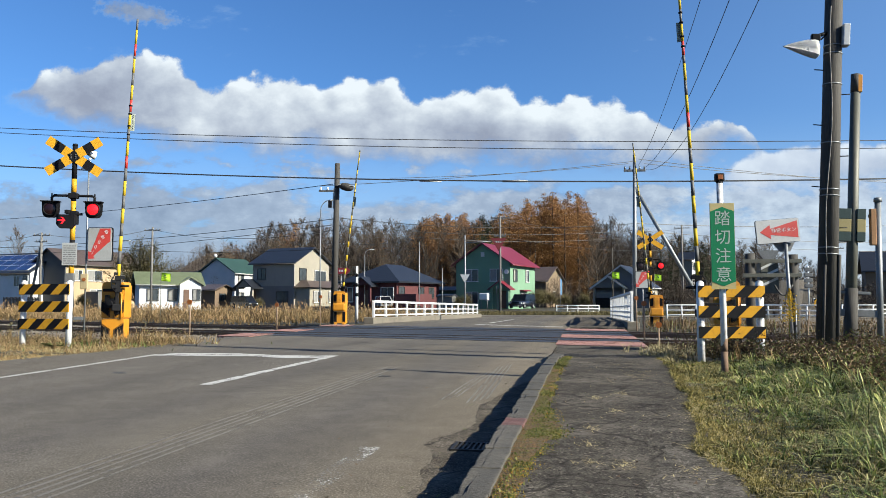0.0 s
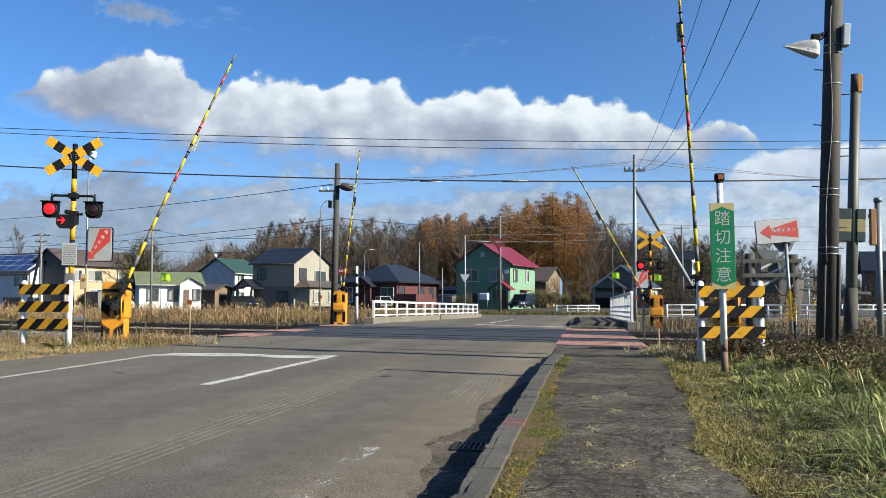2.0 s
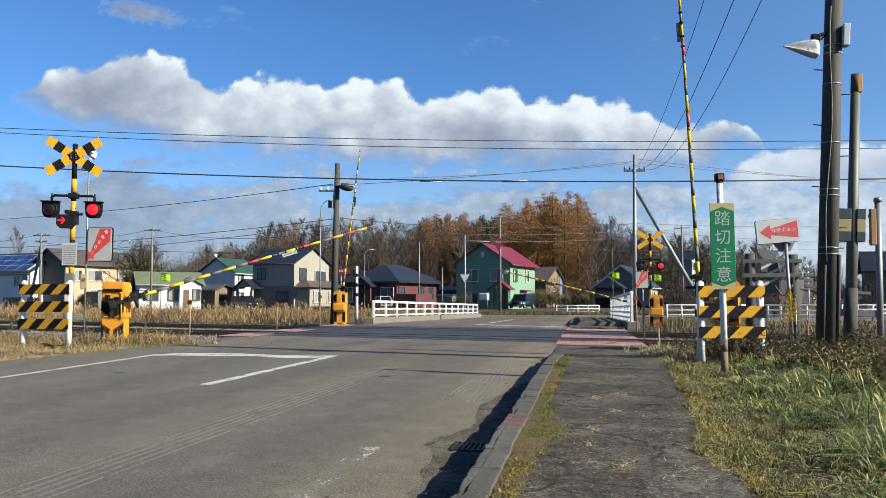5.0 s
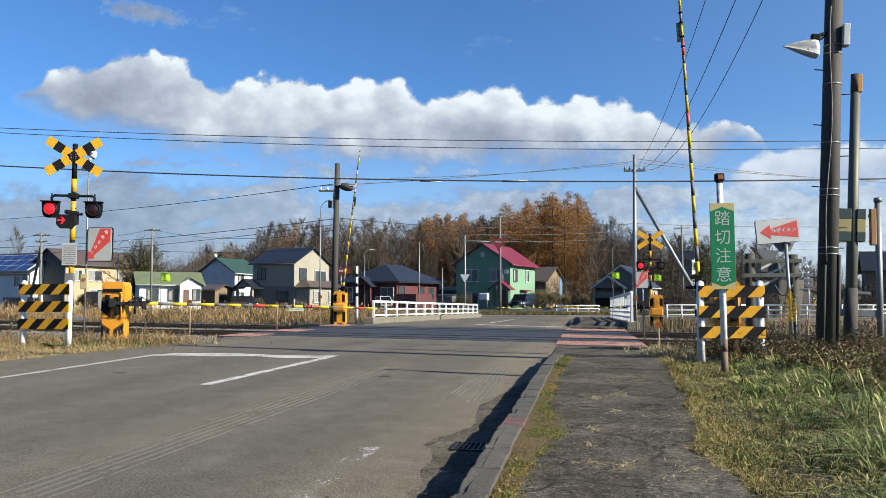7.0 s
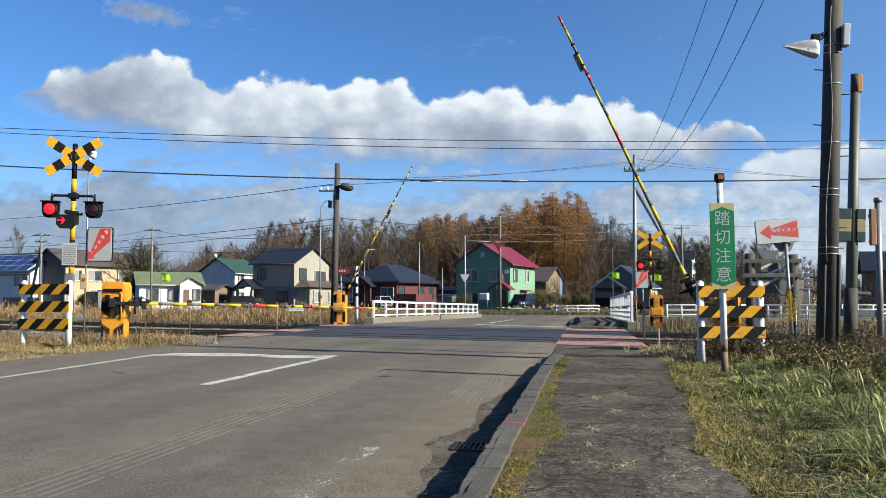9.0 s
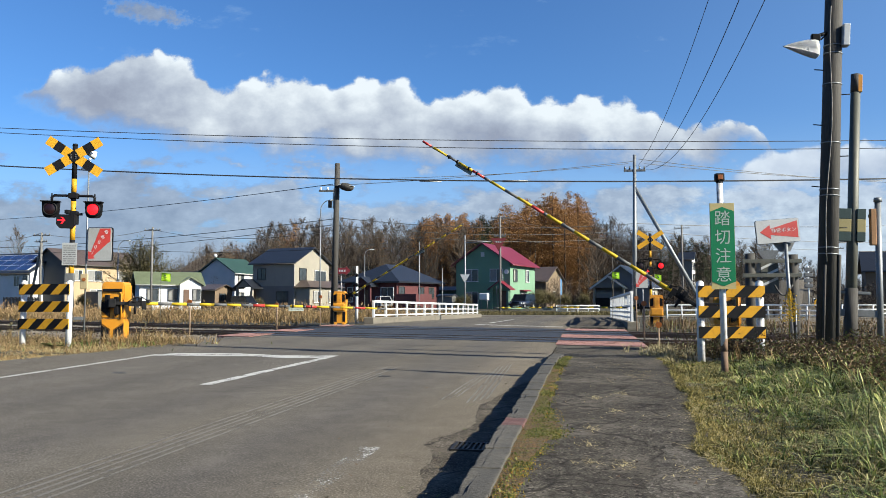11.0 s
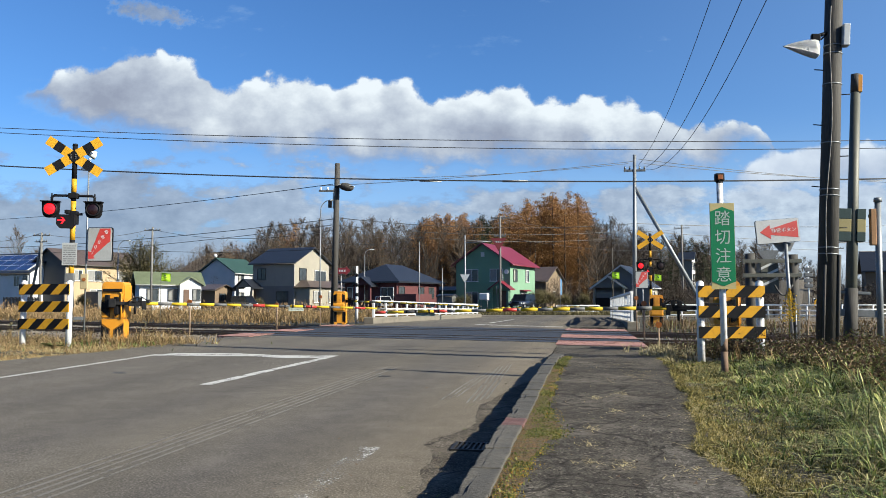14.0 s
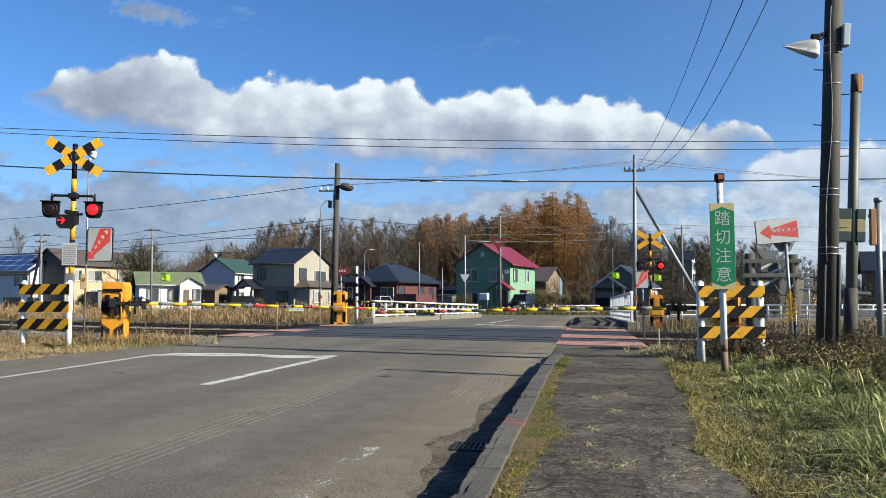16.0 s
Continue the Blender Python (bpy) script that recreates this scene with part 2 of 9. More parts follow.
M_LETTER = mat("sign_letter_grey", (0.19, 0.235, 0.22), (0.23, 0.275, 0.26), 0.5, big=3, fine=40, bump=0.02)
M_SIGNRED = mat("sign_red", (0.304, 0.02128, 0.01824), (0.3526, 0.03648, 0.0304), 0.5, big=3, fine=40, bump=0.03, dirt=(0.2736, 0.0912, 0.07904), dirt_amount=0.3)
M_WIRE = mat("cable_black", (0.007296, 0.007296, 0.007904), (0.01824, 0.01824, 0.01824), 0.6, bump=0)
M_LED = glow("red_lamp_lit", (1.0, 0.008, 0.014), 0.44)
M_LEDOFF = mat("red_lamp_dark", (0.0064, 0.0008, 0.0012), (0.0112, 0.0016, 0.0024), 0.35, big=6, fine=70, bump=0.3)
M_FLAG = mat("fluorescent_green_cloth", (0.4, 0.68, 0.024), (0.464, 0.736, 0.048), 0.8, big=6, fine=60, bump=0.2)
M_GLASS = glass_mat("window_glass", (0.02, 0.024, 0.028))
M_REFLECT = mat("amber_reflector", (0.16, 0.048, 0.008), (0.224, 0.072, 0.0128), 0.35, big=10, fine=80, bump=0.2)
M_BARK = mat("grey_bark", (0.0326, 0.02759, 0.02258), (0.06521, 0.05518, 0.04514), 0.95, big=2, fine=16, bump=0.5, dist=0.02, vary=0.25)
M_LARCHBARK = mat("brown_bark", (0.02736, 0.01976, 0.01459), (0.05472, 0.03952, 0.02888), 0.95, big=2, fine=16, bump=0.5, dist=0.02, vary=0.2)
M_LARCH = leaf_mat("rust_larch_needles", [(0.0, (0.078, 0.042, 0.018)), (0.45, (0.208, 0.108, 0.041)), (1.0, (0.37, 0.2, 0.077))], 0.85, 0.35)
M_PINE = leaf_mat("dark_conifer_needles", [(0.0, (0.008512, 0.01216, 0.00608)), (1.0, (0.02736, 0.03344, 0.0152))], 0.85, 0.1)
M_TWIG = leaf_mat("bare_twigs", [(0.0, (0.034, 0.026, 0.02)), (0.5, (0.066, 0.051, 0.04)), (1.0, (0.108, 0.084, 0.064))], 0.9, 0.15)
M_WILLOW = leaf_mat("olive_thinning_leaves", [(0.0, (0.04864, 0.0456, 0.01824)), (0.5, (0.0912, 0.07904, 0.03648)), (1.0, (0.1459, 0.1216, 0.0608))], 0.85, 0.25)
M_GRASS = leaf_mat("verge_grass", [(0.0, (0.007, 0.013, 0.004)), (0.28, (0.042, 0.066, 0.015)), (0.5, (0.13, 0.175, 0.042)), (0.72, (0.3, 0.31, 0.105)), (1.0, (0.58, 0.5, 0.29))], 0.5, 0.2, 1.5)
M_HAY = leaf_mat("bleached_hay", [(0.0, (0.128, 0.1, 0.0492)), (0.4, (0.288, 0.24, 0.1246)), (1.0, (0.496, 0.44, 0.2493))], 0.7, 0.3)
M_PANELGREY = mat("faded_sign_grey", (0.192, 0.2, 0.204), (0.248, 0.256, 0.26), 0.55, big=3, fine=40, bump=0.03, dirt=(0.16, 0.152, 0.136))
M_PANELPALE = mat("weathered_sign_white", (0.26, 0.27, 0.28), (0.32, 0.33, 0.34), 0.55, big=3, fine=40, bump=0.03, dirt=(0.24, 0.22, 0.2))
M_POLESTEEL = mat("green_grey_steel", (0.048, 0.0496, 0.04), (0.08, 0.08, 0.0656), 0.6, 0.2, big=2, fine=30, bump=0.08, stretch=(4, 4, 0.5))
M_DARKGREEN = mat("dark_green_enamel", (0.0096, 0.024, 0.0224), (0.02, 0.04, 0.036), 0.5, big=3, fine=40, bump=0.03)
M_STRAW = leaf_mat("dry_straw", [(0.0, (0.105, 0.066, 0.028)), (0.4, (0.235, 0.158, 0.074)), (0.75, (0.33, 0.242, 0.127)), (1.0, (0.44, 0.35, 0.21))], 0.8, 0.3)
M_WEED = leaf_mat("withered_weed_leaves", [(0.0, (0.02, 0.015, 0.01)), (0.35, (0.07, 0.047, 0.033)), (0.55, (0.14, 0.095, 0.06)), (0.68, (0.06, 0.075, 0.025)), (0.82, (0.15, 0.16, 0.06)), (1.0, (0.36, 0.28, 0.19))], 0.75, 0.15)
M_MOSS = leaf_mat("yellow_moss", [(0.0, (0.035, 0.0504, 0.0104)), (0.35, (0.112, 0.119, 0.0208)), (0.65, (0.266, 0.182, 0.0325)), (1.0, (0.364, 0.126, 0.026))], 0.9, 0.2)
M_KERBWEED = leaf_mat("small_green_leaves", [(0.0, (0.024, 0.034, 0.01)), (0.5, (0.085, 0.1, 0.026)), (1.0, (0.24, 0.2, 0.07))], 0.7, 0.3)
M_GOLDFLOWER = leaf_mat("golden_flower", [(0.0, (0.3, 0.2, 0.018)), (1.0, (0.62, 0.44, 0.05))], 0.85, 0.3)


# ---- building blocks ----
def box(bm, x0, x1, y0, y1, z0, z1, bevel=0.0, turn=None):
    r = bmesh.ops.create_cube(bm, size=1.0)
    vs = r["verts"]
    for v in vs:
        v.co = Vector((x0 + (v.co.x + 0.5) * (x1 - x0), y0 + (v.co.y + 0.5) * (y1 - y0), z0 + (v.co.z + 0.5) * (z1 - z0)))
    if bevel:
        es = list({e for v in vs for e in v.link_edges})
        vs = list({v for f in bmesh.ops.bevel(bm, geom=es, offset=bevel, segments=2, profile=0.6, affect="EDGES")["faces"] for v in f.verts} | {v for v in vs if v.is_valid})
    if turn is not None:
        bmesh.ops.transform(bm, matrix=turn, verts=[v for v in vs if v.is_valid])
    return vs


def rod(bm, p0, p1, r0, r1=None, n=10, caps=True):
    """A tapered round bar from p0 to p1."""
    p0, p1 = Vector(p0), Vector(p1)
    r1 = r0 if r1 is None else r1
    q = (p1 - p0).to_track_quat("Z", "Y")
    a, b = [], []
    for i in range(n):
        w = 2 * math.pi * i / n
        o = Vector((math.cos(w), math.sin(w), 0))
        a.append(bm.verts.new(p0 + q @ (o * r0)))
        b.append(bm.verts.new(p1 + q @ (o * r1)))
    for i in range(n):
        f = bm.faces.new((a[i], a[(i + 1) % n], b[(i + 1) % n], b[i]))
        f.smooth = n > 5
    if caps:
        bm.faces.new(list(reversed(a)))
        bm.faces.new(b)


def slab(bm, pts, z0, z1):
    """A flat outline (x, y) pulled from z0 to z1."""
    lo = [bm.verts.new((x, y, z0)) for x, y in pts]
    hi = [bm.verts.new((x, y, z1)) for x, y in pts]
    n = len(pts)
    bm.faces.new(list(reversed(lo)))
    bm.faces.new(hi)
    for i in range(n):
        bm.faces.new((lo[i], lo[(i + 1) % n], hi[(i + 1) % n], hi[i]))


def plate(bm, pts, y0, y1):
    """An upright outline (x, z), facing -y, from y0 (front) to y1."""
    lo = [bm.verts.new((x, y0, z)) for x, z in pts]
    hi = [bm.verts.new((x, y1, z)) for x, z in pts]
    n = len(pts)
    bm.faces.new(lo)
    bm.faces.new(list(reversed(hi)))
    for i in range(n):
        bm.faces.new((lo[(i + 1) % n], lo[i], hi[i], hi[(i + 1) % n]))


def tube(bm, pts, r, n=6):
    """One bent round bar through the points."""
    pts = [Vector(p) for p in pts]
    rings = []
    for i, p in enumerate(pts):
        d = (pts[min(i + 1, len(pts) - 1)] - pts[max(i - 1, 0)]).normalized()
        q = d.to_track_quat("Z", "Y")
        rings.append([bm.verts.new(p + q @ Vector((r * math.cos(2 * math.pi * k / n), r * math.sin(2 * math.pi * k / n), 0))) for k in range(n)])
    for a, b in zip(rings, rings[1:]):
        o = min(range(n), key=lambda s: sum((a[k].co - b[(k + s) % n].co).length for k in range(n)))
        for k in range(n):
            bm.faces.new((a[k], a[(k + 1) % n], b[(k + 1 + o) % n], b[(k + o) % n])).smooth = True
    bm.faces.new(list(reversed(rings[0])))
    bm.faces.new(rings[-1])


def mesh_of(name, bm, material):
    bmesh.ops.recalc_face_normals(bm, faces=bm.faces[:])
    me = bpy.data.meshes.new(name)
    bm.to_mesh(me)
    bm.free()
    me.materials.append(material)
    return me


def part(name, bm, material, parent, label=""):
    ob = new(name, mesh_of(name, bm, material))
    ob.parent = parent
    return tagged(ob, label)


def solid(name, bm, material, label="", category="", group="", kind="", m=None):
    ob = new(name, mesh_of(name, bm, material))
    if m is not None:
        ob.matrix_world = m
    return tagged(ob, label, category, group, kind)


def thing(name, m, label, category, group=""):
    ob = new(name)
    ob.empty_display_size = 0.1
    ob.matrix_world = m
    return tagged(ob, label, category, group)


def sheet(name, verts, faces, material):
    me = bpy.data.meshes.new(name)
    me.from_pydata(verts, [], faces)
    me.materials.append(material)
    return me


def words(name, body, size, material, parent, m, label=""):
    """Raised lettering in the built-in font, 2 mm thick; m: its place, the letters' x to the right and y up, centred."""
    cu = bpy.data.curves.new("lettering", "FONT")
    cu.body, cu.size, cu.align_x, cu.align_y, cu.extrude, cu.resolution_u = body, size, "CENTER", "CENTER", 0.001, 3
    tmp = new("lettering", cu)
    me = bpy.data.meshes.new_from_object(tmp.evaluated_get(bpy.context.evaluated_depsgraph_get()))
    bpy.data.objects.remove(tmp)
    me.materials.clear()
    me.materials.append(material)
    ob = new(name, me)
    ob.parent = parent
    ob.matrix_basis = m
    return tagged(ob, label)


def BM():
    return bmesh.new()


SKEW = -15.0     # the tracks and the streets beyond lie this much off the road's square
TS = math.tan(radians(SKEW))
# ---- sky and distance ----
def math_node(t, op, a, b=None, c=None, clamp=False):
    n = t.nodes.new("ShaderNodeMath")
    n.operation, n.use_clamp = op, clamp
    for s, v in zip(n.inputs, (a, b, c)):
        if v is None:
            continue
        if isinstance(v, (int, float)):
            s.default_value = v
        else:
            t.links.new(v, s)
    return n.outputs[0]


def step_node(t, v, lo, hi):
    n = t.nodes.new("ShaderNodeMapRange")
    n.interpolation_type = "SMOOTHSTEP"
    n.inputs["From Min"].default_value, n.inputs["From Max"].default_value = lo, hi
    t.links.new(v, n.inputs[0])
    return n.outputs[0]


def curve_node(t, v, pts):
    n = t.nodes.new("ShaderNodeFloatCurve")
    c = n.mapping.curves[0]
    c.points[0].location, c.points[-1].location = pts[0], pts[-1]
    for p in pts[1:-1]:
        c.points.new(*p)
    n.mapping.update()
    t.links.new(v, n.inputs["Value"])
    return n.outputs[0]


def cloud_mat():
    """A long cumulus bank with lit crests and grey bases, broken cloud below it, blue between."""
    m = bpy.data.materials.new("cumulus_cloud")
    m.use_nodes = True
    t = m.node_tree
    t.nodes.clear()
    out = t.nodes.new("ShaderNodeOutputMaterial")
    co = t.nodes.new("ShaderNodeTexCoord").outputs["Object"]
    sep = t.nodes.new("ShaderNodeSeparateXYZ")
    t.links.new(co, sep.inputs[0])
    x, h = sep.outputs[0], sep.outputs[2]          # units: thousandths of the distance, roughly

    def fbm(scale, detail, rough, stretch=(1, 1, 1), shift=(0, 0, 0), lac=2.1):
        mp = t.nodes.new("ShaderNodeMapping")
        mp.inputs["Scale"].default_value = stretch
        mp.inputs["Location"].default_value = shift
        t.links.new(co, mp.inputs[0])
        n = N(t, "ShaderNodeTexNoise", Scale=scale, Detail=detail, Roughness=rough, Lacunarity=lac)
        t.links.new(mp.outputs[0], n.inputs["Vector"])
        return n.outputs["Fac"]

    u = math_node(t, "MULTIPLY_ADD", x, 1 / 2000, 0.5)
    top = curve_node(t, u, [(0.0, 0.40), (0.1, 0.7), (0.125, 0.768), (0.16, 0.825), (0.19, 0.855), (0.21, 0.89), (0.256, 0.865), (0.281, 0.825), (0.295, 0.785), (0.327, 0.795), (0.386, 0.79), (0.398, 0.765), (0.447, 0.795), (0.482, 0.745), (0.515, 0.735), (0.556, 0.76), (0.584, 0.72), (0.612, 0.712), (0.637, 0.735), (0.667, 0.708), (0.693, 0.655), (0.718, 0.63), (0.768, 0.63), (0.792, 0.56), (0.82, 0.3)])
    bot = curve_node(t, u, [(0.0, 0.8), (0.12, 0.74), (0.16, 0.67), (0.2, 0.63), (0.277, 0.575), (0.313, 0.55), (0.389, 0.53), (0.44, 0.505), (0.49, 0.51), (0.566, 0.51), (0.641, 0.525), (0.692, 0.5), (0.743, 0.525), (0.781, 0.555), (1.0, 0.6)])
    top = math_node(t, "MULTIPLY", top, 500.0)
    bot = math_node(t, "MULTIPLY", bot, 500.0)
    warp = N(t, "ShaderNodeTexNoise", Scale=0.02, Detail=4.0)
    t.links.new(co, warp.inputs["Vector"])
    wadd = t.nodes.new("ShaderNodeVectorMath")
    wadd.operation = "MULTIPLY_ADD"
    wadd.inputs[1].default_value = (34, 0, 34)
    t.links.new(warp.outputs["Color"], wadd.inputs[0])
    t.links.new(co, wadd.inputs[2])

    def billow(scale, shift=(0, 0, 0), detail=0.0):
        """Rounded heaps: high in the middle of each, creased between them."""
        ad = t.nodes.new("ShaderNodeVectorMath")
        ad.operation = "ADD"
        ad.inputs[1].default_value = shift
        t.links.new(wadd.outputs[0], ad.inputs[0])
        v = N(t, "ShaderNodeTexVoronoi", Scale=scale, Detail=detail, Roughness=0.55, Lacunarity=2.2)
        v.feature = "SMOOTH_F1"
        v.inputs["Smoothness"].default_value = 0.55
        t.links.new(ad.outputs[0], v.inputs["Vector"])
        return math_node(t, "SUBTRACT", 1.0, v.outputs["Distance"])

    heap_a, heap_b = billow(0.0165), billow(0.041, (90, 0, 20))
    heap = math_node(t, "MULTIPLY_ADD", heap_b, 0.3, heap_a)
    fine = fbm(0.05, 6, 0.62, (1, 1, 1.2), (40, 0, 9))
    soft = fbm(0.009, 5, 0.6, (1, 1, 1.4), (300, 0, 70))
    edge = math_node(t, "MULTIPLY_ADD", math_node(t, "ADD", heap, -0.72), 42.0, math_node(t, "MULTIPLY", math_node(t, "ADD", fine, -0.5), 24.0))
    d_top = math_node(t, "SUBTRACT", math_node(t, "ADD", top, edge), h)
    d_bot = math_node(t, "ADD", math_node(t, "SUBTRACT", h, bot), math_node(t, "MULTIPLY", math_node(t, "ADD", soft, -0.45), 130.0))
    bank = math_node(t, "MULTIPLY", step_node(t, d_top, -3.0, 10.0), step_node(t, d_bot, -26.0, 34.0))
    # a second, lower heap of cloud to the right
    top2 = math_node(t, "MULTIPLY_ADD", step_node(t, x, 470.0, 600.0), 70.0, 212.0)
    d_top2 = math_node(t, "SUBTRACT", math_node(t, "ADD", top2, math_node(t, "MULTIPLY", edge, 0.8)), h)
    d_bot2 = math_node(t, "ADD", math_node(t, "ADD", h, -192.0), math_node(t, "MULTIPLY", math_node(t, "ADD", soft, -0.45), 130.0))
    bank2 = math_node(t, "MULTIPLY", math_node(t, "MULTIPLY", step_node(t, d_top2, -3.0, 14.0), step_node(t, d_bot2, -26.0, 40.0)), math_node(t, "MULTIPLY", step_node(t, x, 480.0, 540.0), 0.92))
    # broken cloud near the horizon
    low = fbm(0.0062, 7, 0.58, (1, 1, 2.3), (17, 0, 3))
    low2 = fbm(0.02, 6, 0.6, (1, 1, 1.8), (70, 0, 31))
    lowv = math_node(t, "MULTIPLY_ADD", low2, 0.28, low)
    reach = math_node(t, "MULTIPLY_ADD", step_node(t, h, 300.0, 90.0), 0.28, math_node(t, "MULTIPLY", step_node(t, x, 330.0, 620.0), 0.02))
    reach = math_node(t, "SUBTRACT", reach, math_node(t, "MULTIPLY", math_node(t, "MULTIPLY", step_node(t, x, -260.0, -80.0), step_node(t, x, 760.0, 560.0)), 0.065))
    low_d = math_node(t, "MULTIPLY", step_node(t, math_node(t, "ADD", lowv, reach), 0.655, 0.83), step_node(t, h, 300.0, 235.0))
    # thin wisps high up
    wisp = math_node(t, "MULTIPLY", step_node(t, fbm(0.011, 6, 0.6, (0.6, 1, 1.6), (5, 0, 52)), 0.6, 0.8), 0.35)
    wisp = math_node(t, "MULTIPLY", wisp, step_node(t, h, 300.0, 480.0))
    # one small torn cloud by itself, high up
    ex = math_node(t, "DIVIDE", math_node(t, "ADD", x, 540.0), 72.0)
    ez = math_node(t, "DIVIDE", math_node(t, "ADD", math_node(t, "MULTIPLY_ADD", x, 0.18, h), -422.0), 19.0)
    rr = math_node(t, "SQRT", math_node(t, "ADD", math_node(t, "MULTIPLY", ex, ex), math_node(t, "MULTIPLY", ez, ez)))
    torn = math_node(t, "MULTIPLY", step_node(t, math_node(t, "ADD", rr, math_node(t, "MULTIPLY", math_node(t, "ADD", fine, -0.5), 2.4)), 1.25, 0.3), 0.8)
    wisp = math_node(t, "MAXIMUM", wisp, torn)
    # crests turned to the sun are white, hollows and bases grey
    rel = math_node(t, "SUBTRACT", heap_a, billow(0.0165, (11.0, 0, 13.0)))
    rel2 = math_node(t, "SUBTRACT", billow(0.007, (200, 0, 50)), billow(0.007, (222, 0, 76)))
    span = math_node(t, "DIVIDE", math_node(t, "SUBTRACT", top, h), math_node(t, "SUBTRACT", top, bot))
    lit = math_node(t, "ADD", math_node(t, "MULTIPLY_ADD", span, -0.8, 0.94), math_node(t, "MULTIPLY_ADD", rel, 0.75, math_node(t, "MULTIPLY_ADD", rel2, 0.85, math_node(t, "MULTIPLY", math_node(t, "ADD", soft, -0.5), 1.5))))
    lit = math_node(t, "ADD", lit, math_node(t, "MULTIPLY_ADD", step_node(t, x, -780.0, -330.0), 0.34, -0.26), None, True)
    c_bank = ramp(t, lit, [(0.0, (0.112, 0.124, 0.16)), (0.3, (0.15, 0.166, 0.202)), (0.62, (0.21, 0.227, 0.256)), (1.0, (0.305, 0.32, 0.335))])
    span2 = math_node(t, "DIVIDE", math_node(t, "SUBTRACT", top2, h), 95.0)
    litb = math_node(t, "ADD", math_node(t, "MULTIPLY_ADD", span2, -0.45, 0.92), math_node(t, "MULTIPLY_ADD", rel, 0.7, math_node(t, "MULTIPLY", math_node(t, "ADD", soft, -0.5), 1.0)), None, True)
    c_bank2 = ramp(t, litb, [(0.0, (0.125, 0.14, 0.18)), (0.5, (0.185, 0.205, 0.245)), (1.0, (0.29, 0.307, 0.33))])
    lit2 = math_node(t, "MULTIPLY_ADD", math_node(t, "ADD", low2, -0.5), 1.3, math_node(t, "MULTIPLY_ADD", math_node(t, "SUBTRACT", low, fbm(0.0062, 5, 0.58, (1, 1, 2.3), (17.12, 0, 3.2))), 2.2, 0.5), True)
    lit2 = math_node(t, "ADD", lit2, math_node(t, "SUBTRACT", math_node(t, "MULTIPLY", step_node(t, x, 250.0, 600.0), 0.28), math_node(t, "MULTIPLY", step_node(t, x, -250.0, -600.0), 0.3)), None, True)
    c_low = ramp(t, lit2, [(0.0, (0.09245, 0.1102, 0.1453)), (0.5, (0.1405, 0.1633, 0.2028)), (1.0, (0.2514, 0.2773, 0.3065))])
    col = mixc(t, bank, mixc(t, bank2, c_low, c_bank2), c_bank)
    bank = math_node(t, "MAXIMUM", bank, bank2)
    # Painted haze: pale blue towards the horizon, and brighter sky on the sunward right.
    painted_haze = math_node(t, "ADD", math_node(t, "MULTIPLY", step_node(t, h, 360.0, 80.0), 0.6), math_node(t, "MULTIPLY", step_node(t, x, 0.0, 900.0), 0.14))
    solid_ = math_node(t, "MAXIMUM", bank, math_node(t, "MAXIMUM", low_d, wisp))
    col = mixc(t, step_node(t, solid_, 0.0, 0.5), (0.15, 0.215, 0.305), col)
    wisp = math_node(t, "MAXIMUM", wisp, painted_haze)
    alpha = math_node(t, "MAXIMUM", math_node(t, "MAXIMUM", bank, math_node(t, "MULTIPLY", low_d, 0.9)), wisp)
    em = t.nodes.new("ShaderNodeEmission")
    t.links.new(col, em.inputs[0])
    tr = t.nodes.new("ShaderNodeBsdfTransparent")
    mx = t.nodes.new("ShaderNodeMixShader")
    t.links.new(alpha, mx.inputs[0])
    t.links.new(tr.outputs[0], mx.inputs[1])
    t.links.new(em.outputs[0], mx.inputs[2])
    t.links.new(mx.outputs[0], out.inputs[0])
    return m


CLOUD_FAR = 2716.0
FACING = pose(0, 0, 0, 0, 0, YAW)


def cloud_rows():
    """The bank drifts slowly to the right, along its own line."""
    return [(t, FACING @ pose(s * 2, CLOUD_FAR, 0.9) ) for t, s in ((0.0, -14.0), (16.0, 15.0))]


bm = BM()
for i in range(12):
    for k in range(4):
        xa, xb = -1200 + i * 200, -1000 + i * 200
        bm.faces.new([bm.verts.new((px, 0, pz)) for px, pz in ((xa, k * 150 - 20), (xb, k * 150 - 20), (xb, k * 150 + 130), (xa, k * 150 + 130))])
bmesh.ops.remove_doubles(bm, verts=bm.verts[:], dist=0.01)
cloud_bank = solid("cloud_backdrop", bm, cloud_mat(), "white and grey cumulus bank drifting across a blue sky", "cloud", kind="structure")
cloud_bank.scale = (2.0, 2.0, 2.0)


# ---- ground ----
def fall(y):
    """The road is level over the tracks and falls a little across the bridge."""
    return -0.3 * min(max((y - 28.0) / 26.0, 0.0), 1.0)


def track_off(x, y):
    """Metres from the middle of the two tracks, square to them."""
    return (y - 19.85 - TS * x) * math.cos(radians(SKEW))


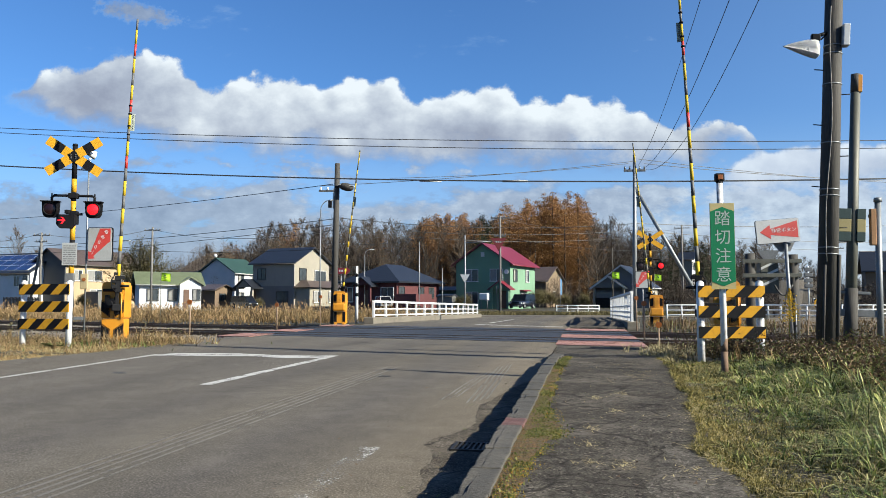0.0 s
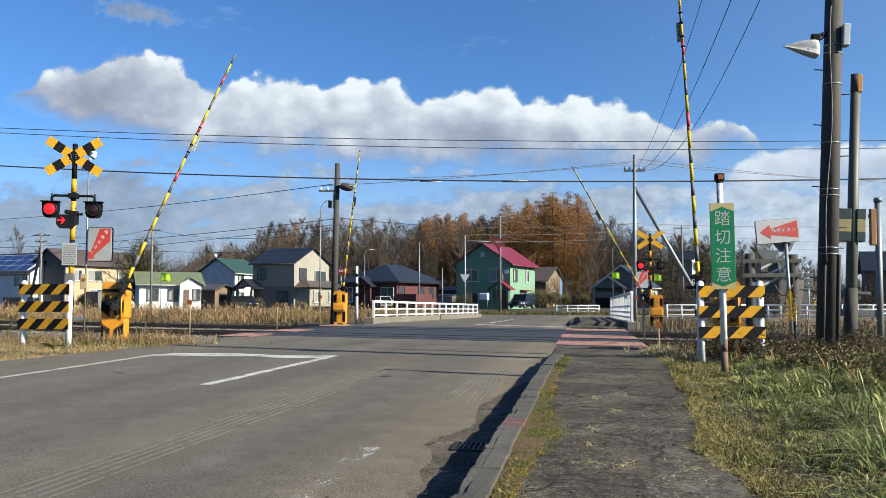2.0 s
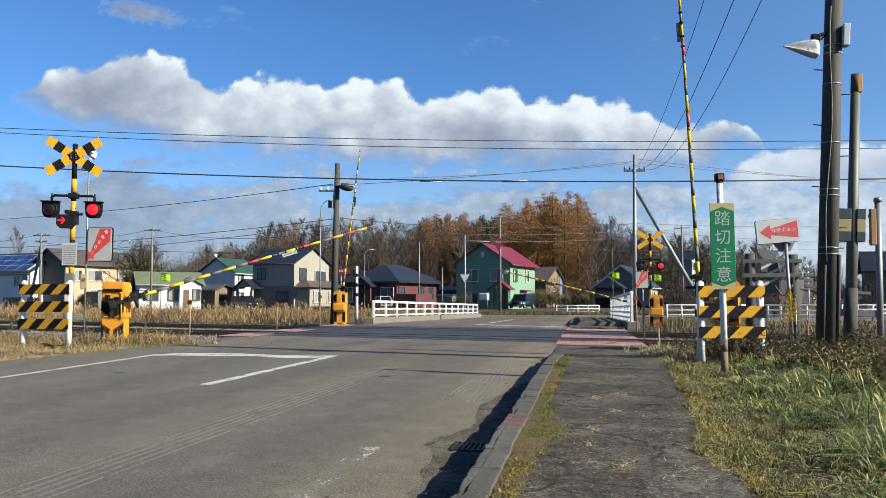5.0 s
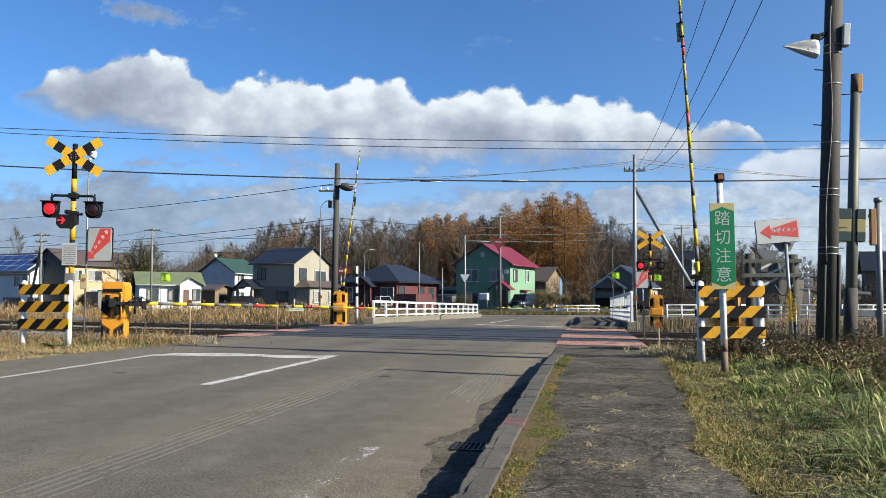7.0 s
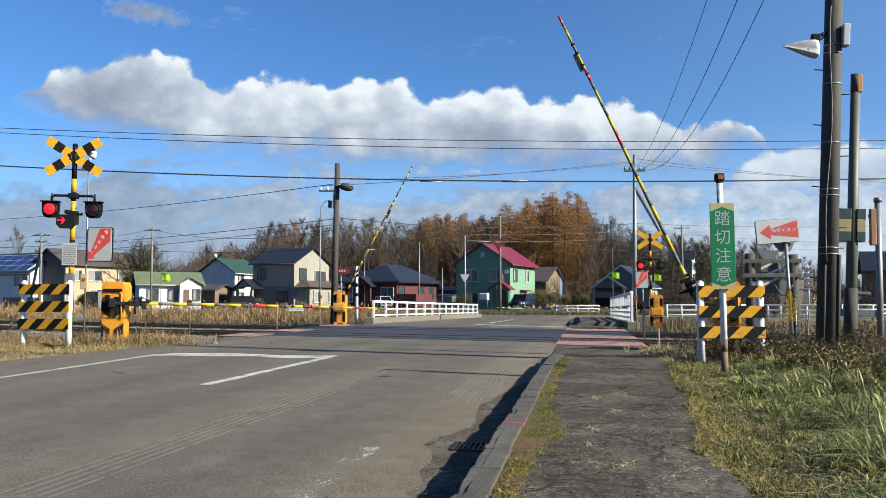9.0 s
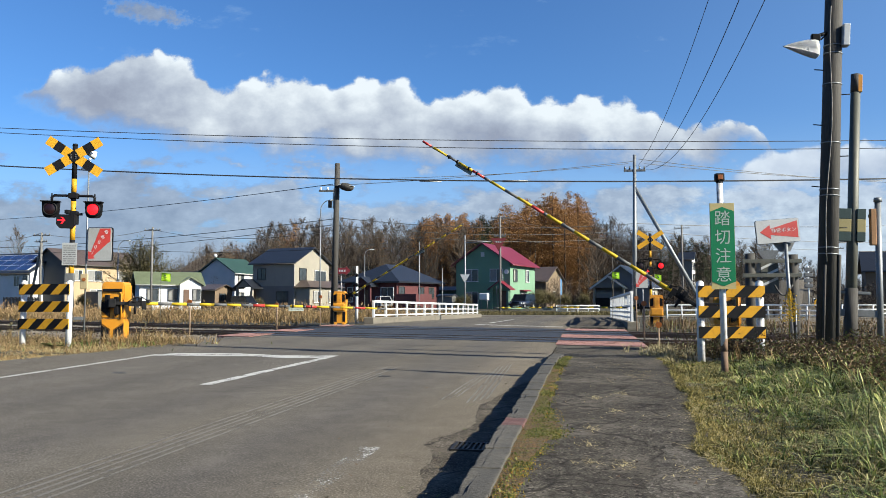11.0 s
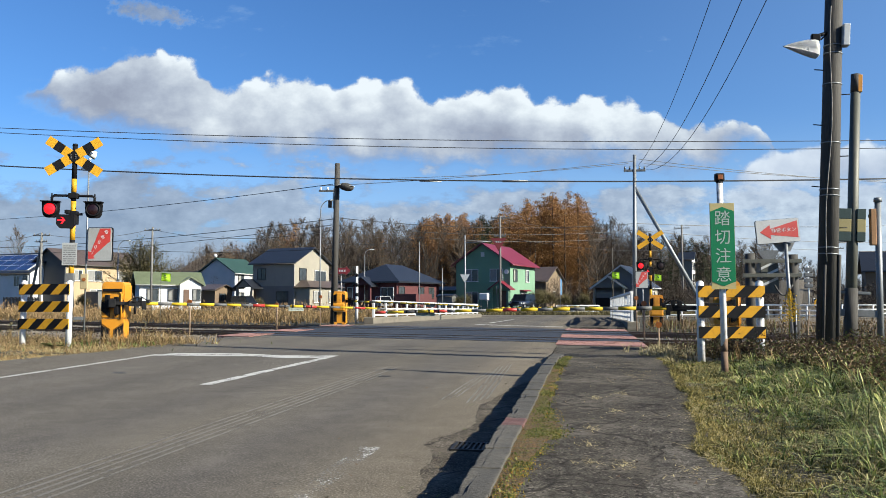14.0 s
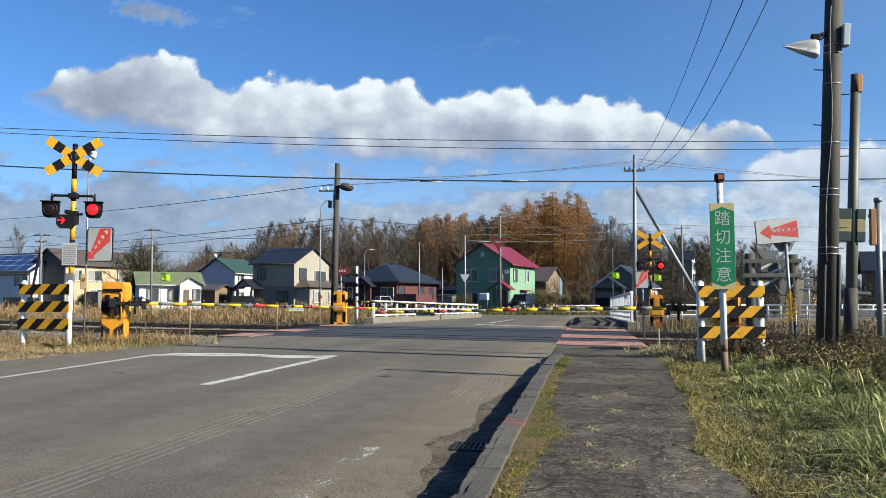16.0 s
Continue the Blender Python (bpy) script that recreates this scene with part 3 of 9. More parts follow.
def ground_z(x, y):
    z = fall(y) - 0.04
    d = abs(track_off(x, y))
    if d < 6 and not -8.4 < x < 1.0:
        z -= 0.32 * min(1.0, (6 - d) / 1.8)
    if 1.0 < x < 9 and 1.0 < y < 14:
        z += (0.07 * noise.noise((x * 1.15, y * 1.15, 6.0)) + 0.03) * min(1.0, (x - 1.0) * 1.5)
    if y < 14.5:
        k = min(1.0, max(0.0, (11.6 - y) / 3.2)) if x > 0.5 else min(1.0, (14.5 - y) / 3.0)
        if x > 0.5:
            z += k * (0.14 + 0.10 * min(1.0, max(0.0, (x - 1.0) / 3.0)))
        elif x < -7.9:
            z += k * 0.05 * min(1.0, (-7.9 - x) / 2.0)
    if -8.3 < x < 0.4 and y < 56:
        z = min(z, fall(y) - 0.1)
    return z


def axis(near, step, far, grow=1.35):
    a = list(np.arange(-near, near + 0.001, step))
    s, e = step, near
    while e < far:
        s *= grow
        e += s
        a.append(e)
        a.insert(0, -e)
    return a


gx, gy = axis(24, 0.4, 4500), [v + 16 for v in axis(26, 0.4, 4500)]
gv = [(x, y, ground_z(x, y) + (0.035 * noise.noise((x * 0.9, y * 0.9, 0)) if (x > 1.2 or x < -8) else 0)) for y in gy for x in gx]
nx = len(gx)
gf = [(j * nx + i, j * nx + i + 1, (j + 1) * nx + i + 1, (j + 1) * nx + i) for j in range(len(gy) - 1) for i in range(nx - 1)]
ground = tagged(new("ground", sheet("ground", gv, gf, M_EARTH)), "dry autumn grass and earth on level land, darkened for shade", "ground", kind="structure")


def strip(name, left, right, ys, lift, material, label, category, thick=0.12, cols=4, z_of=None):
    """A paved sheet between two edge lines (functions of y), with a real thickness."""
    vs, fs = [], []
    for y in ys:
        for c in range(cols + 1):
            x = left(y) + (right(y) - left(y)) * c / cols
            vs.append((x, y, (z_of(x, y) if z_of else fall(y)) + lift))
    w = cols + 1
    for j in range(len(ys) - 1):
        for c in range(cols):
            fs.append((j * w + c, j * w + c + 1, (j + 1) * w + c + 1, (j + 1) * w + c))
    ring = [c for c in range(w)] + [j * w + cols for j in range(1, len(ys))] + [(len(ys) - 1) * w + c for c in range(cols - 1, -1, -1)] + [j * w for j in range(len(ys) - 2, 0, -1)]
    base = len(vs)
    vs += [(vs[i][0], vs[i][1], vs[i][2] - thick) for i in ring]
    n = len(ring)
    fs += [(ring[i], base + i, base + (i + 1) % n, ring[(i + 1) % n]) for i in range(n)]
    return tagged(new(name, sheet(name, vs, fs, material)), label, category, kind="structure")


def jag(y, k, amp):
    return amp * noise.noise((y * 1.3, k, 0.0)) + amp * 0.5 * noise.noise((y * 4.1, k, 3.0))


YS = [-14 + 0.5 * i for i in range(139)]
road = strip("road", lambda y: (-8.5 if y < 26 else -8.0) + jag(y, 1.0, 0.2), lambda y: -0.5 if y < 12 else (-0.55 if y < 26 else -0.3), YS, 0.0, M_ROAD, "worn grey asphalt two-lane road over the crossing", "road")
# cross street beyond the bridge
strip("road_far", lambda y: -90, lambda y: 70, [55.3 + 0.8 * i for i in range(8)], 0.004, M_ROAD, "grey asphalt cross street beyond the bridge", "road", cols=40)
# side road far to the right, past the second track, on a weedy bank
vs, fs, bv, bf = [], [], [], []
for i in range(13):
    D = 48 + 8 * i
    z = -0.3 + 4.9 * ((D - 48) / 96) ** 1.15
    off = (D - 48) * 0.012
    for k in (0.442, 0.449, 0.456, 0.463):
        vs.append(tuple(FACING @ Vector((k * D + off, D, z))))
    for k, zz in ((0.33, -1.0), (0.39, z * 0.6 - 0.4), (0.433, z - 0.08), (0.472, z - 0.08), (0.53, z * 0.6 - 0.4), (0.62, -1.0)):
        bv.append(tuple(FACING @ Vector((k * D + off, D, zz))))
for i in range(12):
    for q in range(3):
        fs.append((i * 4 + q, i * 4 + q + 1, i * 4 + 5 + q, i * 4 + 4 + q))
    for q in range(5):
        bf.append((i * 6 + q, i * 6 + q + 1, i * 6 + 7 + q, i * 6 + 6 + q))
tagged(new("road_hill", sheet("road_hill", vs, fs, M_ROAD)), "grey asphalt road climbing a low hill", "road", kind="structure")
tagged(new("ground_bank", sheet("ground_bank", bv, bf, mat("weedy_bank", (0.018, 0.014, 0.008), (0.045, 0.034, 0.018), 0.95, big=0.5, fine=8, bump=1.0, dist=0.1))), "brown weedy bank along the hill road", "ground", kind="structure")
strip("road_side", lambda y: 6.5 + (y - 30) * 0.22, lambda y: 11.5 + (y - 30) * 0.3, [31 + 2 * i for i in range(12)], 0.006, M_ROAD, "grey asphalt side road behind the tracks", "road", cols=3)


def walk_z(x, y):
    return 0.125 * min(1.0, max(0.0, (13.0 - y) / 3.0)) if y < 26 else fall(y) + 0.12 * min(1.0, (y - 26) / 2.0)


def walk_right(y):
    """The footway's ragged edge towards the verge."""
    return float(np.interp(y, (2.8, 4.0, 4.6, 5.8, 7.0, 8.2, 9.2, 13.0), (0.73, 0.62, 0.66, 0.79, 0.86, 0.9, 1.0, 1.05))) + jag(y, 7.0, 0.06)


strip("pavement", lambda y: -0.375 if y < 10.5 else -0.375 - 0.19 * min(1.0, (y - 10.5)), walk_right, [-10 + 0.25 * i for i in range(103)], 0.0, M_WALK, "cracked dark asphalt footway beside the road", "pavement", cols=5, z_of=walk_z)
strip("pavement_bridge", lambda y: -0.55, lambda y: 1.25, [25.6 + 0.8 * i for i in range(24)], 0.0, M_WALK, "grey asphalt footway over the bridge", "pavement", cols=3, z_of=walk_z)


# the crossing's own darker surface, skewed with the tracks
def skew_quad(x0, x1, ya, yb, z, n=12, thick=0.05):
    """A slab whose near and far edges follow the tracks."""
    vs, fs = [], []
    for i in range(n + 1):
        x = x0 + (x1 - x0) * i / n
        for y, zz in ((ya + TS * x, z), (yb + TS * x, z), (yb + TS * x, z - thick), (ya + TS * x, z - thick)):
            vs.append((x, y, zz))
    for i in range(n):
        for k in range(4):
            a, b = i * 4 + k, i * 4 + (k + 1) % 4
            fs.append((a, b, b + 4, a + 4))
    fs += [(0, 1, 2, 3), tuple(n * 4 + k for k in (3, 2, 1, 0))]
    return vs, fs


crossing = new("crossing_deck", sheet("crossing_deck", *skew_quad(-8.05, -0.62, 16.3, 17.05, 0.006), M_PATCH))
tagged(crossing, "dark asphalt crossing deck between the rails", "crossing", kind="structure")
for ya, yb in ((17.26, 18.14), (18.36, 21.29), (21.51, 22.39), (22.62, 23.9)):
    ob = new("deck_panel", sheet("deck_panel", *skew_quad(-8.05, -0.62, ya, yb, 0.006), M_PATCH))
    ob.parent = crossing
for x0, x1 in ((-9.05, -8.07), (-0.6, 1.16)):
    for ya, yb in ((15.45, 17.03), (18.4, 20.05), (22.7, 24.2)):
        ob = new("footway_panel", sheet("footway_panel", *skew_quad(x0, x1, ya, yb, 0.012, n=3), M_PINK))
        ob.parent = crossing
        tagged(ob, "faded pink painted footway panel")
    for ya, yb in ((17.26, 18.14), (20.1, 21.28), (21.52, 22.38)):
        ob = new("footway_panel", sheet("footway_panel", *skew_quad(x0, x1, ya, yb, 0.004, n=3), M_PATCH))
        ob.parent = crossing

# ---- tracks ----
for k, r in enumerate((17.7, 21.95)):
    vs, fs = [], []
    for x in [-90 + 3 * i for i in range(61)]:
        for o, z in ((-2.3, -0.45), (-1.35, -0.1), (1.35, -0.1), (2.3, -0.36)):
            vs.append((x, r + TS * x + o, z))
    for i in range(60):
        for q in range(3):
            fs.append((i * 4 + q, i * 4 + 4 + q, i * 4 + 5 + q, i * 4 + 1 + q))
    bed = tagged(new("ballast_bed", sheet("ballast_bed", vs, fs, M_BALLAST)), "grey-brown crushed stone track bed", "track bed", kind="structure")
    for side in (-0.55, 0.55):
        bm = BM()
        a, b = Vector((-90, r + side + TS * -90, 0)), Vector((90, r + side + TS * 90, 0))
        d = (b - a).normalized()
        n_ = Vector((-d.y, d.x, 0))
        prof = ((-0.065, -0.15), (0.065, -0.15), (0.065, -0.135), (0.012, -0.115), (0.012, -0.035), (0.034, -0.028), (0.034, 0.012), (-0.034, 0.012), (-0.034, -0.028), (-0.012, -0.035), (-0.012, -0.115), (-0.065, -0.135))
        e0 = [bm.verts.new(a + n_ * s + Vector((0, 0, z))) for s, z in prof]
        e1 = [bm.verts.new(b + n_ * s + Vector((0, 0, z))) for s, z in prof]
        for i in range(len(prof)):
            bm.faces.new((e0[i], e0[(i + 1) % 12], e1[(i + 1) % 12], e1[i]))
        rail = solid("rail", bm, M_RUST, "rusty brown steel rail with a worn bright top", "rail", "rails of the two tracks", kind="structure")
        bm = BM()
        q = [a + n_ * s + Vector((0, 0, 0.016)) for s in (-0.028, 0.028)] + [b + n_ * s + Vector((0, 0, 0.016)) for s in (0.028, -0.028)]
        bm.faces.new([bm.verts.new(v) for v in q])
        part("running_surface", bm, M_RAILTOP, rail)
    tie_me = None
    for i in range(150):
        x = -62 + i * 0.62
        if -9.6 < x < 1.9:
            continue
        if tie_me is None:
            bm = BM()
            box(bm, -0.11, 0.11, -1.0, 1.0, -0.2, -0.085, 0.012)
            tie_me = mesh_of("sleeper", bm, M_TIE)
        ob = new("sleeper", tie_me)
        ob.parent = bed
        ob.matrix_basis = pose(x, r + TS * x, 0, 0, 0, SKEW + random.uniform(-1, 1))

# loose stones on the beds
vs, fs = [], []
rs = random.Random(3)
for i in range(14000):
    x = rs.uniform(-42, -9.2) if i % 4 else rs.uniform(1.6, 16)
    r = rs.choice((17.7, 21.95))
    o = rs.uniform(-2.2, 2.2)
    z = -0.103 - max(0.0, abs(o) - 1.35) * 0.3
    y = r + TS * x + o
    s = rs.uniform(0.02, 0.055)
    b = len(vs)
    for dx, dy, dz in ((1, 0, 0), (0, 1, 0), (-1, 0, 0), (0, -1, 0), (0, 0, 1)):
        vs.append((x + dx * s * rs.uniform(0.6, 1.3), y + dy * s * rs.uniform(0.6, 1.3), z + dz * s * rs.uniform(0.7, 1.3)))
    fs += [(b, b + 1, b + 4), (b + 1, b + 2, b + 4), (b + 2, b + 3, b + 4), (b + 3, b, b + 4)]
tagged(new("loose_ballast", sheet("loose_ballast", vs, fs, M_BALLAST)), "loose grey and brown ballast stones", "gravel", kind="stuff")


# ---- road markings ----
def marking(name, pts, material, label, lift=0.004):
    bm = BM()
    vs = [bm.verts.new((x, y, fall(y) + lift)) for x, y in pts]
    bm.faces.new(vs)
    ob = solid(name, bm, material, label, "road marking", kind="structure")
    return ob


def line_pts(x, y0, y1, w, wob=0.0):
    ys = np.linspace(y0, y1, 14)
    return [(x - w / 2 + jag(y, 2.0, wob), y) for y in ys] + [(x + w / 2 + jag(y, 5.0, wob), y) for y in ys[::-1]]


marking("marking_stop_line", [(-6.85, 11.4), (-5.3, 11.55), (-4.6, 11.3), (-3.92, 11.45), (-3.92, 11.95), (-4.9, 11.85), (-5.8, 12.15), (-6.85, 12.0)], M_WHITE, "white stop line before the crossing")
marking("marking_centre_line", line_pts(-3.97, 7.6, 11.4, 0.135, 0.02), M_WHITE, "white centre line, worn at its end")
M_EDGE = worn_paint("thin_white_line", (0.336, 0.328, 0.308), 0.4)
ys = np.linspace(-10, 11.7, 30)
marking("marking_edge_line", [(-6.72 - 0.08 * max(0.0, y - 8.0), y) for y in ys] + [(-6.62 - 0.07 * max(0.0, y - 8.0), y) for y in ys[::-1]], M_EDGE, "rubbed white line along the road edge")
marking("marking_edge_line", line_pts(-1.3, -8, 4.6, 0.13, 0.02), M_WORN, "rubbed white line along the road edge")
marking("marking_centre_line", line_pts(-3.8, 30.5, 41.0, 0.16, 0.02), M_WHITE, "white centre line beyond the tracks")
marking("marking_stop_line", [(-3.95, 27.6), (-0.75, 25.6), (-0.75, 26.0), (-3.95, 28.1)], M_WHITE, "white stop line beyond the tracks")
marking("marking_dash", [(-8.05, 17.0), (-7.15, 18.1), (-7.05, 17.95), (-7.9, 16.95)], M_WORN, "rubbed white dash by the crossing deck", 0.014)
for k in range(5):
    marking("tyre_mark", line_pts(-2.55 + (k - 2) * 0.07, -4, 9.0 + (k % 2), 0.022, 0.008), M_DUST, "pale dusty tyre tread marks", 0.003)
for (xa, ya), (xb, yb), n in (((-1.26, 6.88), (-1.22, 9.36), 3), ((-1.00, 6.70), (-1.13, 10.34), 4)):
    for k in range(n):
        ys = np.linspace(ya + 0.1 * k, yb + 0.14 * k, 12)
        mid = [xa + (xb - xa) * (y - ya) / (yb - ya) + k * 0.05 - 0.03 + jag(y * 1.6, 31.0 + xa, 0.02) for y in ys]
        marking("tyre_mark", [(m_ - 0.009, y) for m_, y in zip(mid, ys)] + [(m_ + 0.009, y) for m_, y in zip(mid[::-1], ys[::-1])], M_DUST, "pale dusty tyre tread marks", 0.003)

# small holes worn in the asphalt
for px, py, pl in ((-2.35, 8.85, 0.1), (-5.65, 8.65, 0.11)):
    pts = [(px + pl * math.cos(a) * (1 + 0.4 * noise.noise((a, px, 0))), py + 0.45 * pl * math.sin(a) * (1 + 0.5 * noise.noise((a * 1.7, py, 3)))) for a in [2 * math.pi * k / 14 for k in range(14)]]
    marking("pothole", pts, M_PATCH, "small dark hole worn in the asphalt", 0.003)

# drain strip of older, coarser asphalt by the kerb, with its grating
M_OLD = asphalt_mat("coarse_old_asphalt", (0.05, 0.042, 0.033), (0.1, 0.086, 0.069), None, 0.45, 1.6, 0.7)
ys = np.linspace(1.0, 8.6, 200)
strip("gutter", lambda y: -0.80 + jag(y * 2.5, 3.0, 0.05) + jag(y * 7.0, 13.0, 0.02) - 0.2 * math.exp(-((y - 4.85) / 0.36) ** 2) - 0.09 * math.exp(-((y - 6.5) / 0.6) ** 2) - 0.07 * math.exp(-((y - 4.1) / 0.3) ** 2) + 0.1 * max(0.0, y - 7.2), lambda y: -0.46, ys, 0.001, M_OLD, "coarse dark asphalt strip along the kerb", "road", thick=0.0008, cols=2)
bm = BM()
box(bm, -0.81, -0.56, 4.58, 4.60, 0.0, 0.012)
box(bm, -0.81, -0.56, 4.81, 4.83, 0.0, 0.012)
box(bm, -0.81, -0.79, 4.6, 4.81, 0.0, 0.012)
M_IRON = mat("black_iron", (0.0096, 0.0088, 0.008), (0.024, 0.0208, 0.0176), 0.6, 0.4, big=4, fine=60)
drain = solid("drain_grate", bm, M_IRON, "dark iron drain grate at the kerb", "drain grate")
for i in range(7):
    bm = BM()
    box(bm, -0.772 + i * 0.03, -0.76 + i * 0.03, 4.6, 4.81, 0.0, 0.011)
    part("bar", bm, M_IRON, drain)

# ---- kerb ----
bm = BM()
box(bm, -0.5, -0.38, -8, 11.0, -0.1, 0.07)
kerb = solid("kerb", bm, M_CONC, "worn concrete kerb with one red-painted stone", "kerb", kind="structure")
y = -8.0
kr = random.Random(8)
while y < 11.2:
    ln = kr.uniform(0.42, 0.62)
    if y < 4.69 < y + ln + 0.2:
        ln = 4.69 - y
    elif abs(y - 4.69) < 1e-6:
        ln = 0.32
    y1 = min(y + ln, 11.4)
    h = 0.147 * min(1.0, max(0.3, (13.2 - y) / 3.0)) + kr.uniform(-0.004, 0.004)
    xo = 0.025 + 0.05 * max(0.0, (y - 8.5) / 2.5) + kr.uniform(-0.005, 0.005)
    bm = BM()
    box(bm, -0.545 + xo, -0.405 + xo, y + 0.004, y1 - 0.004, 0.0, h, 0.008)
    bmesh.ops.subdivide_edges(bm, edges=[e for e in bm.edges if e.calc_length() > 0.08], cuts=14, use_grid_fill=True)
    for v in bm.verts:
        if v.co.z > h * 0.6 and v.co.x < -0.5 + xo:
            bite = max(0.0, noise.noise(Vector((0.0, v.co.y * 3.7, 2.0))) + 0.1) * 0.018 + max(0.0, noise.noise(Vector((0.0, v.co.y * 17.0, 5.0))) - 0.1) * 0.01
            v.co += Vector((bite, 0, -bite * 0.8))
        v.co += Vector((noise.noise(v.co * 9) * 0.006, noise.noise(v.co * 7 + Vector((3, 0, 0))) * 0.007, noise.noise(v.co * 8 + Vector((0, 5, 0))) * 0.006))
    red = abs(y - 4.69) < 1e-6
    part("kerb_stone", bm, M_KERBRED if red else M_KERB, kerb, "kerb stone with faded red paint" if red else "")
    y = y1

# moss bed between kerb and footway
M_MOSSBED = mat("moss_and_soil", (0.018, 0.018, 0.006), (0.105, 0.06, 0.013), 0.95, big=14, fine=70, bump=1.0, dist=0.03, dirt=(0.2, 0.07, 0.014), dirt_amount=0.8)
strip("moss_bed", lambda y: -0.385 + 0.05 * max(0.0, (y - 8.5) / 2.5), lambda y: -0.295 + 0.11 * math.exp(-((y - 4.6) / 0.6) ** 2) + 0.05 * max(0.0, (y - 8.5) / 2.5) + jag(y * 2.6, 11.0, 0.07), np.linspace(0.5, 11.3, 300), 0.006, M_MOSSBED, "mossy soil in the joint along the kerb", "moss", thick=0.03, cols=3, z_of=walk_z)

# a paler, crazed patch of the footway by the verge
M_CRAZED = asphalt_mat("crazed_asphalt", (0.06, 0.0528, 0.0448), (0.104, 0.0936, 0.08), None, 0.3, 3.2, 0.9)
ys = np.linspace(0.5, 4.35, 60)
strip("pavement_patch", lambda y: 0.26 + 0.18 * max(0.0, y - 3.4) + jag(y * 2.2, 21.0, 0.12), lambda y: walk_right(y) - 0.01 - 0.35 * max(0.0, y - 3.9), ys, 0.001, M_CRAZED, "pale crazed asphalt at the footway's edge", "pavement", thick=0.0008, cols=3, z_of=walk_z)
# ---- level crossing equipment ----
def rect_bars(parent, rows, w, x0, z0, dz, bar_h, y, material, rng):
    """Writing too small to read, as plain bars."""
    bm = BM()
    for i in range(rows):
        x = x0
        while x < x0 + w:
            l = rng.uniform(0.03, 0.09)
            box(bm, x, min(x + l, x0 + w), y - 0.003, y, z0 - i * dz, z0 - i * dz + bar_h)
            x += l + 0.015
    return part("writing", bm, material, parent, "lines of small unreadable writing")


M_NOTICE = mat("weathered_notice_plate", (0.128, 0.152, 0.128), (0.192, 0.216, 0.192), 0.6, big=4, fine=40, bump=0.03)


def barrier_machine(m, label, group, toward, length, mat_body, back=False, toward_red=True, reds=(2.82, 4.03, 5.24), note=3.63):
    """A crossing gate: cabinet on legs, drive on its front, and a long striped arm that turns. toward: +1 arm to +x, -1 to -x."""
    g = thing("barrier_gate", m, label, "barrier gate", group)
    bm = BM()
    plate(bm, [(-0.23, 0.52), (0.23, 0.52), (0.23, 1.2), (0.2, 1.27), (-0.2, 1.27), (-0.23, 1.2)], -0.16, 0.3)
    bmesh.ops.bevel(bm, geom=bm.edges[:], offset=0.018, segments=2, affect="EDGES")
    cab = part("cabinet", bm, mat_body, g, "orange steel drive cabinet")
    bm = BM()
    plate(bm, [(-0.225, 0.505), (0.225, 0.505), (0.225, 0.06), (-0.225, 0.06)], -0.15, 0.2)
    bmesh.ops.bevel(bm, geom=bm.edges[:], offset=0.012, segments=2, affect="EDGES")
    part("skirt", bm, mat_body, g, "orange steel skirt under the cabinet")
    for sx in (-0.2, 0.12):
        bm = BM()
        box(bm, sx, sx + 0.08, -0.13, 0.28, -0.02, 0.07, 0.008)
        part("leg", bm, mat_body, g)
    bm = BM()
    box(bm, -0.3, 0.3, -0.25, 0.38, -0.25, 0.02, 0.02)
    part("foundation", bm, M_CONC, g, "concrete foundation block")
    # black chevrons and the hood
    for pts in ([(-0.222, 0.87), (-0.07, 0.78), (-0.07, 0.57), (-0.222, 0.68)], [(0.222, 0.87), (0.05, 0.76), (0.05, 0.55), (0.222, 0.66)], [(-0.222, 0.38), (-0.07, 0.28), (-0.07, 0.08), (-0.222, 0.08)], [(0.222, 0.4), (0.05, 0.28), (0.05, 0.1), (0.222, 0.22)]):
        y_ = -0.162 if pts[0][1] > 0.5 else -0.152
        bm = BM()
        plate(bm, pts, y_ - 0.008, y_)
        cx_, cz_ = sum(p[0] for p in pts) / 4, sum(p[1] for p in pts) / 4
        ring = [(cx_ + (x_ - cx_) * 1.2, cz_ + (z_ - cz_) * 1.16) for x_, z_ in pts]
        ring = [(max(-0.224, min(0.224, x_)), max(0.07, z_)) for x_, z_ in ring]
        for p, q in zip(ring, ring[1:] + ring[:1]):
            rod(bm, (p[0], y_ - 0.002, p[1]), (q[0], y_ - 0.002, q[1]), 0.006, 0.006, 4)
        part("chevron", bm, M_BLACK, g, "black chevron panel with an outline")
    if back:
        bm = BM()
        box(bm, -0.225, 0.225, 0.3, 0.44, 0.54, 0.82, 0.05)
        box(bm, -0.09, 0.09, 0.3, 0.36, 0.8, 1.2, 0.02)
        part("motor_cover", bm, mat_body, g, "bulging orange motor cover")
        for pts in ([(-0.215, 0.88), (-0.11, 0.88), (-0.11, 1.17), (-0.215, 1.13)], [(0.215, 0.88), (0.11, 0.88), (0.11, 1.17), (0.215, 1.13)], [(-0.215, 0.12), (-0.11, 0.12), (-0.11, 0.5), (-0.215, 0.5)], [(0.215, 0.12), (0.11, 0.12), (0.11, 0.5), (0.215, 0.5)]):
            bm = BM()
            plate(bm, pts, 0.2 if pts[0][1] < 0.5 else 0.3, 0.206 if pts[0][1] < 0.5 else 0.306)
            part("side_panel", bm, M_BLACK, g)
    bm = BM()
    box(bm, -0.19, 0.19, -0.2, -0.15, 1.07, 1.13, 0.01)
    part("hood_rim", bm, M_BLACK, g)
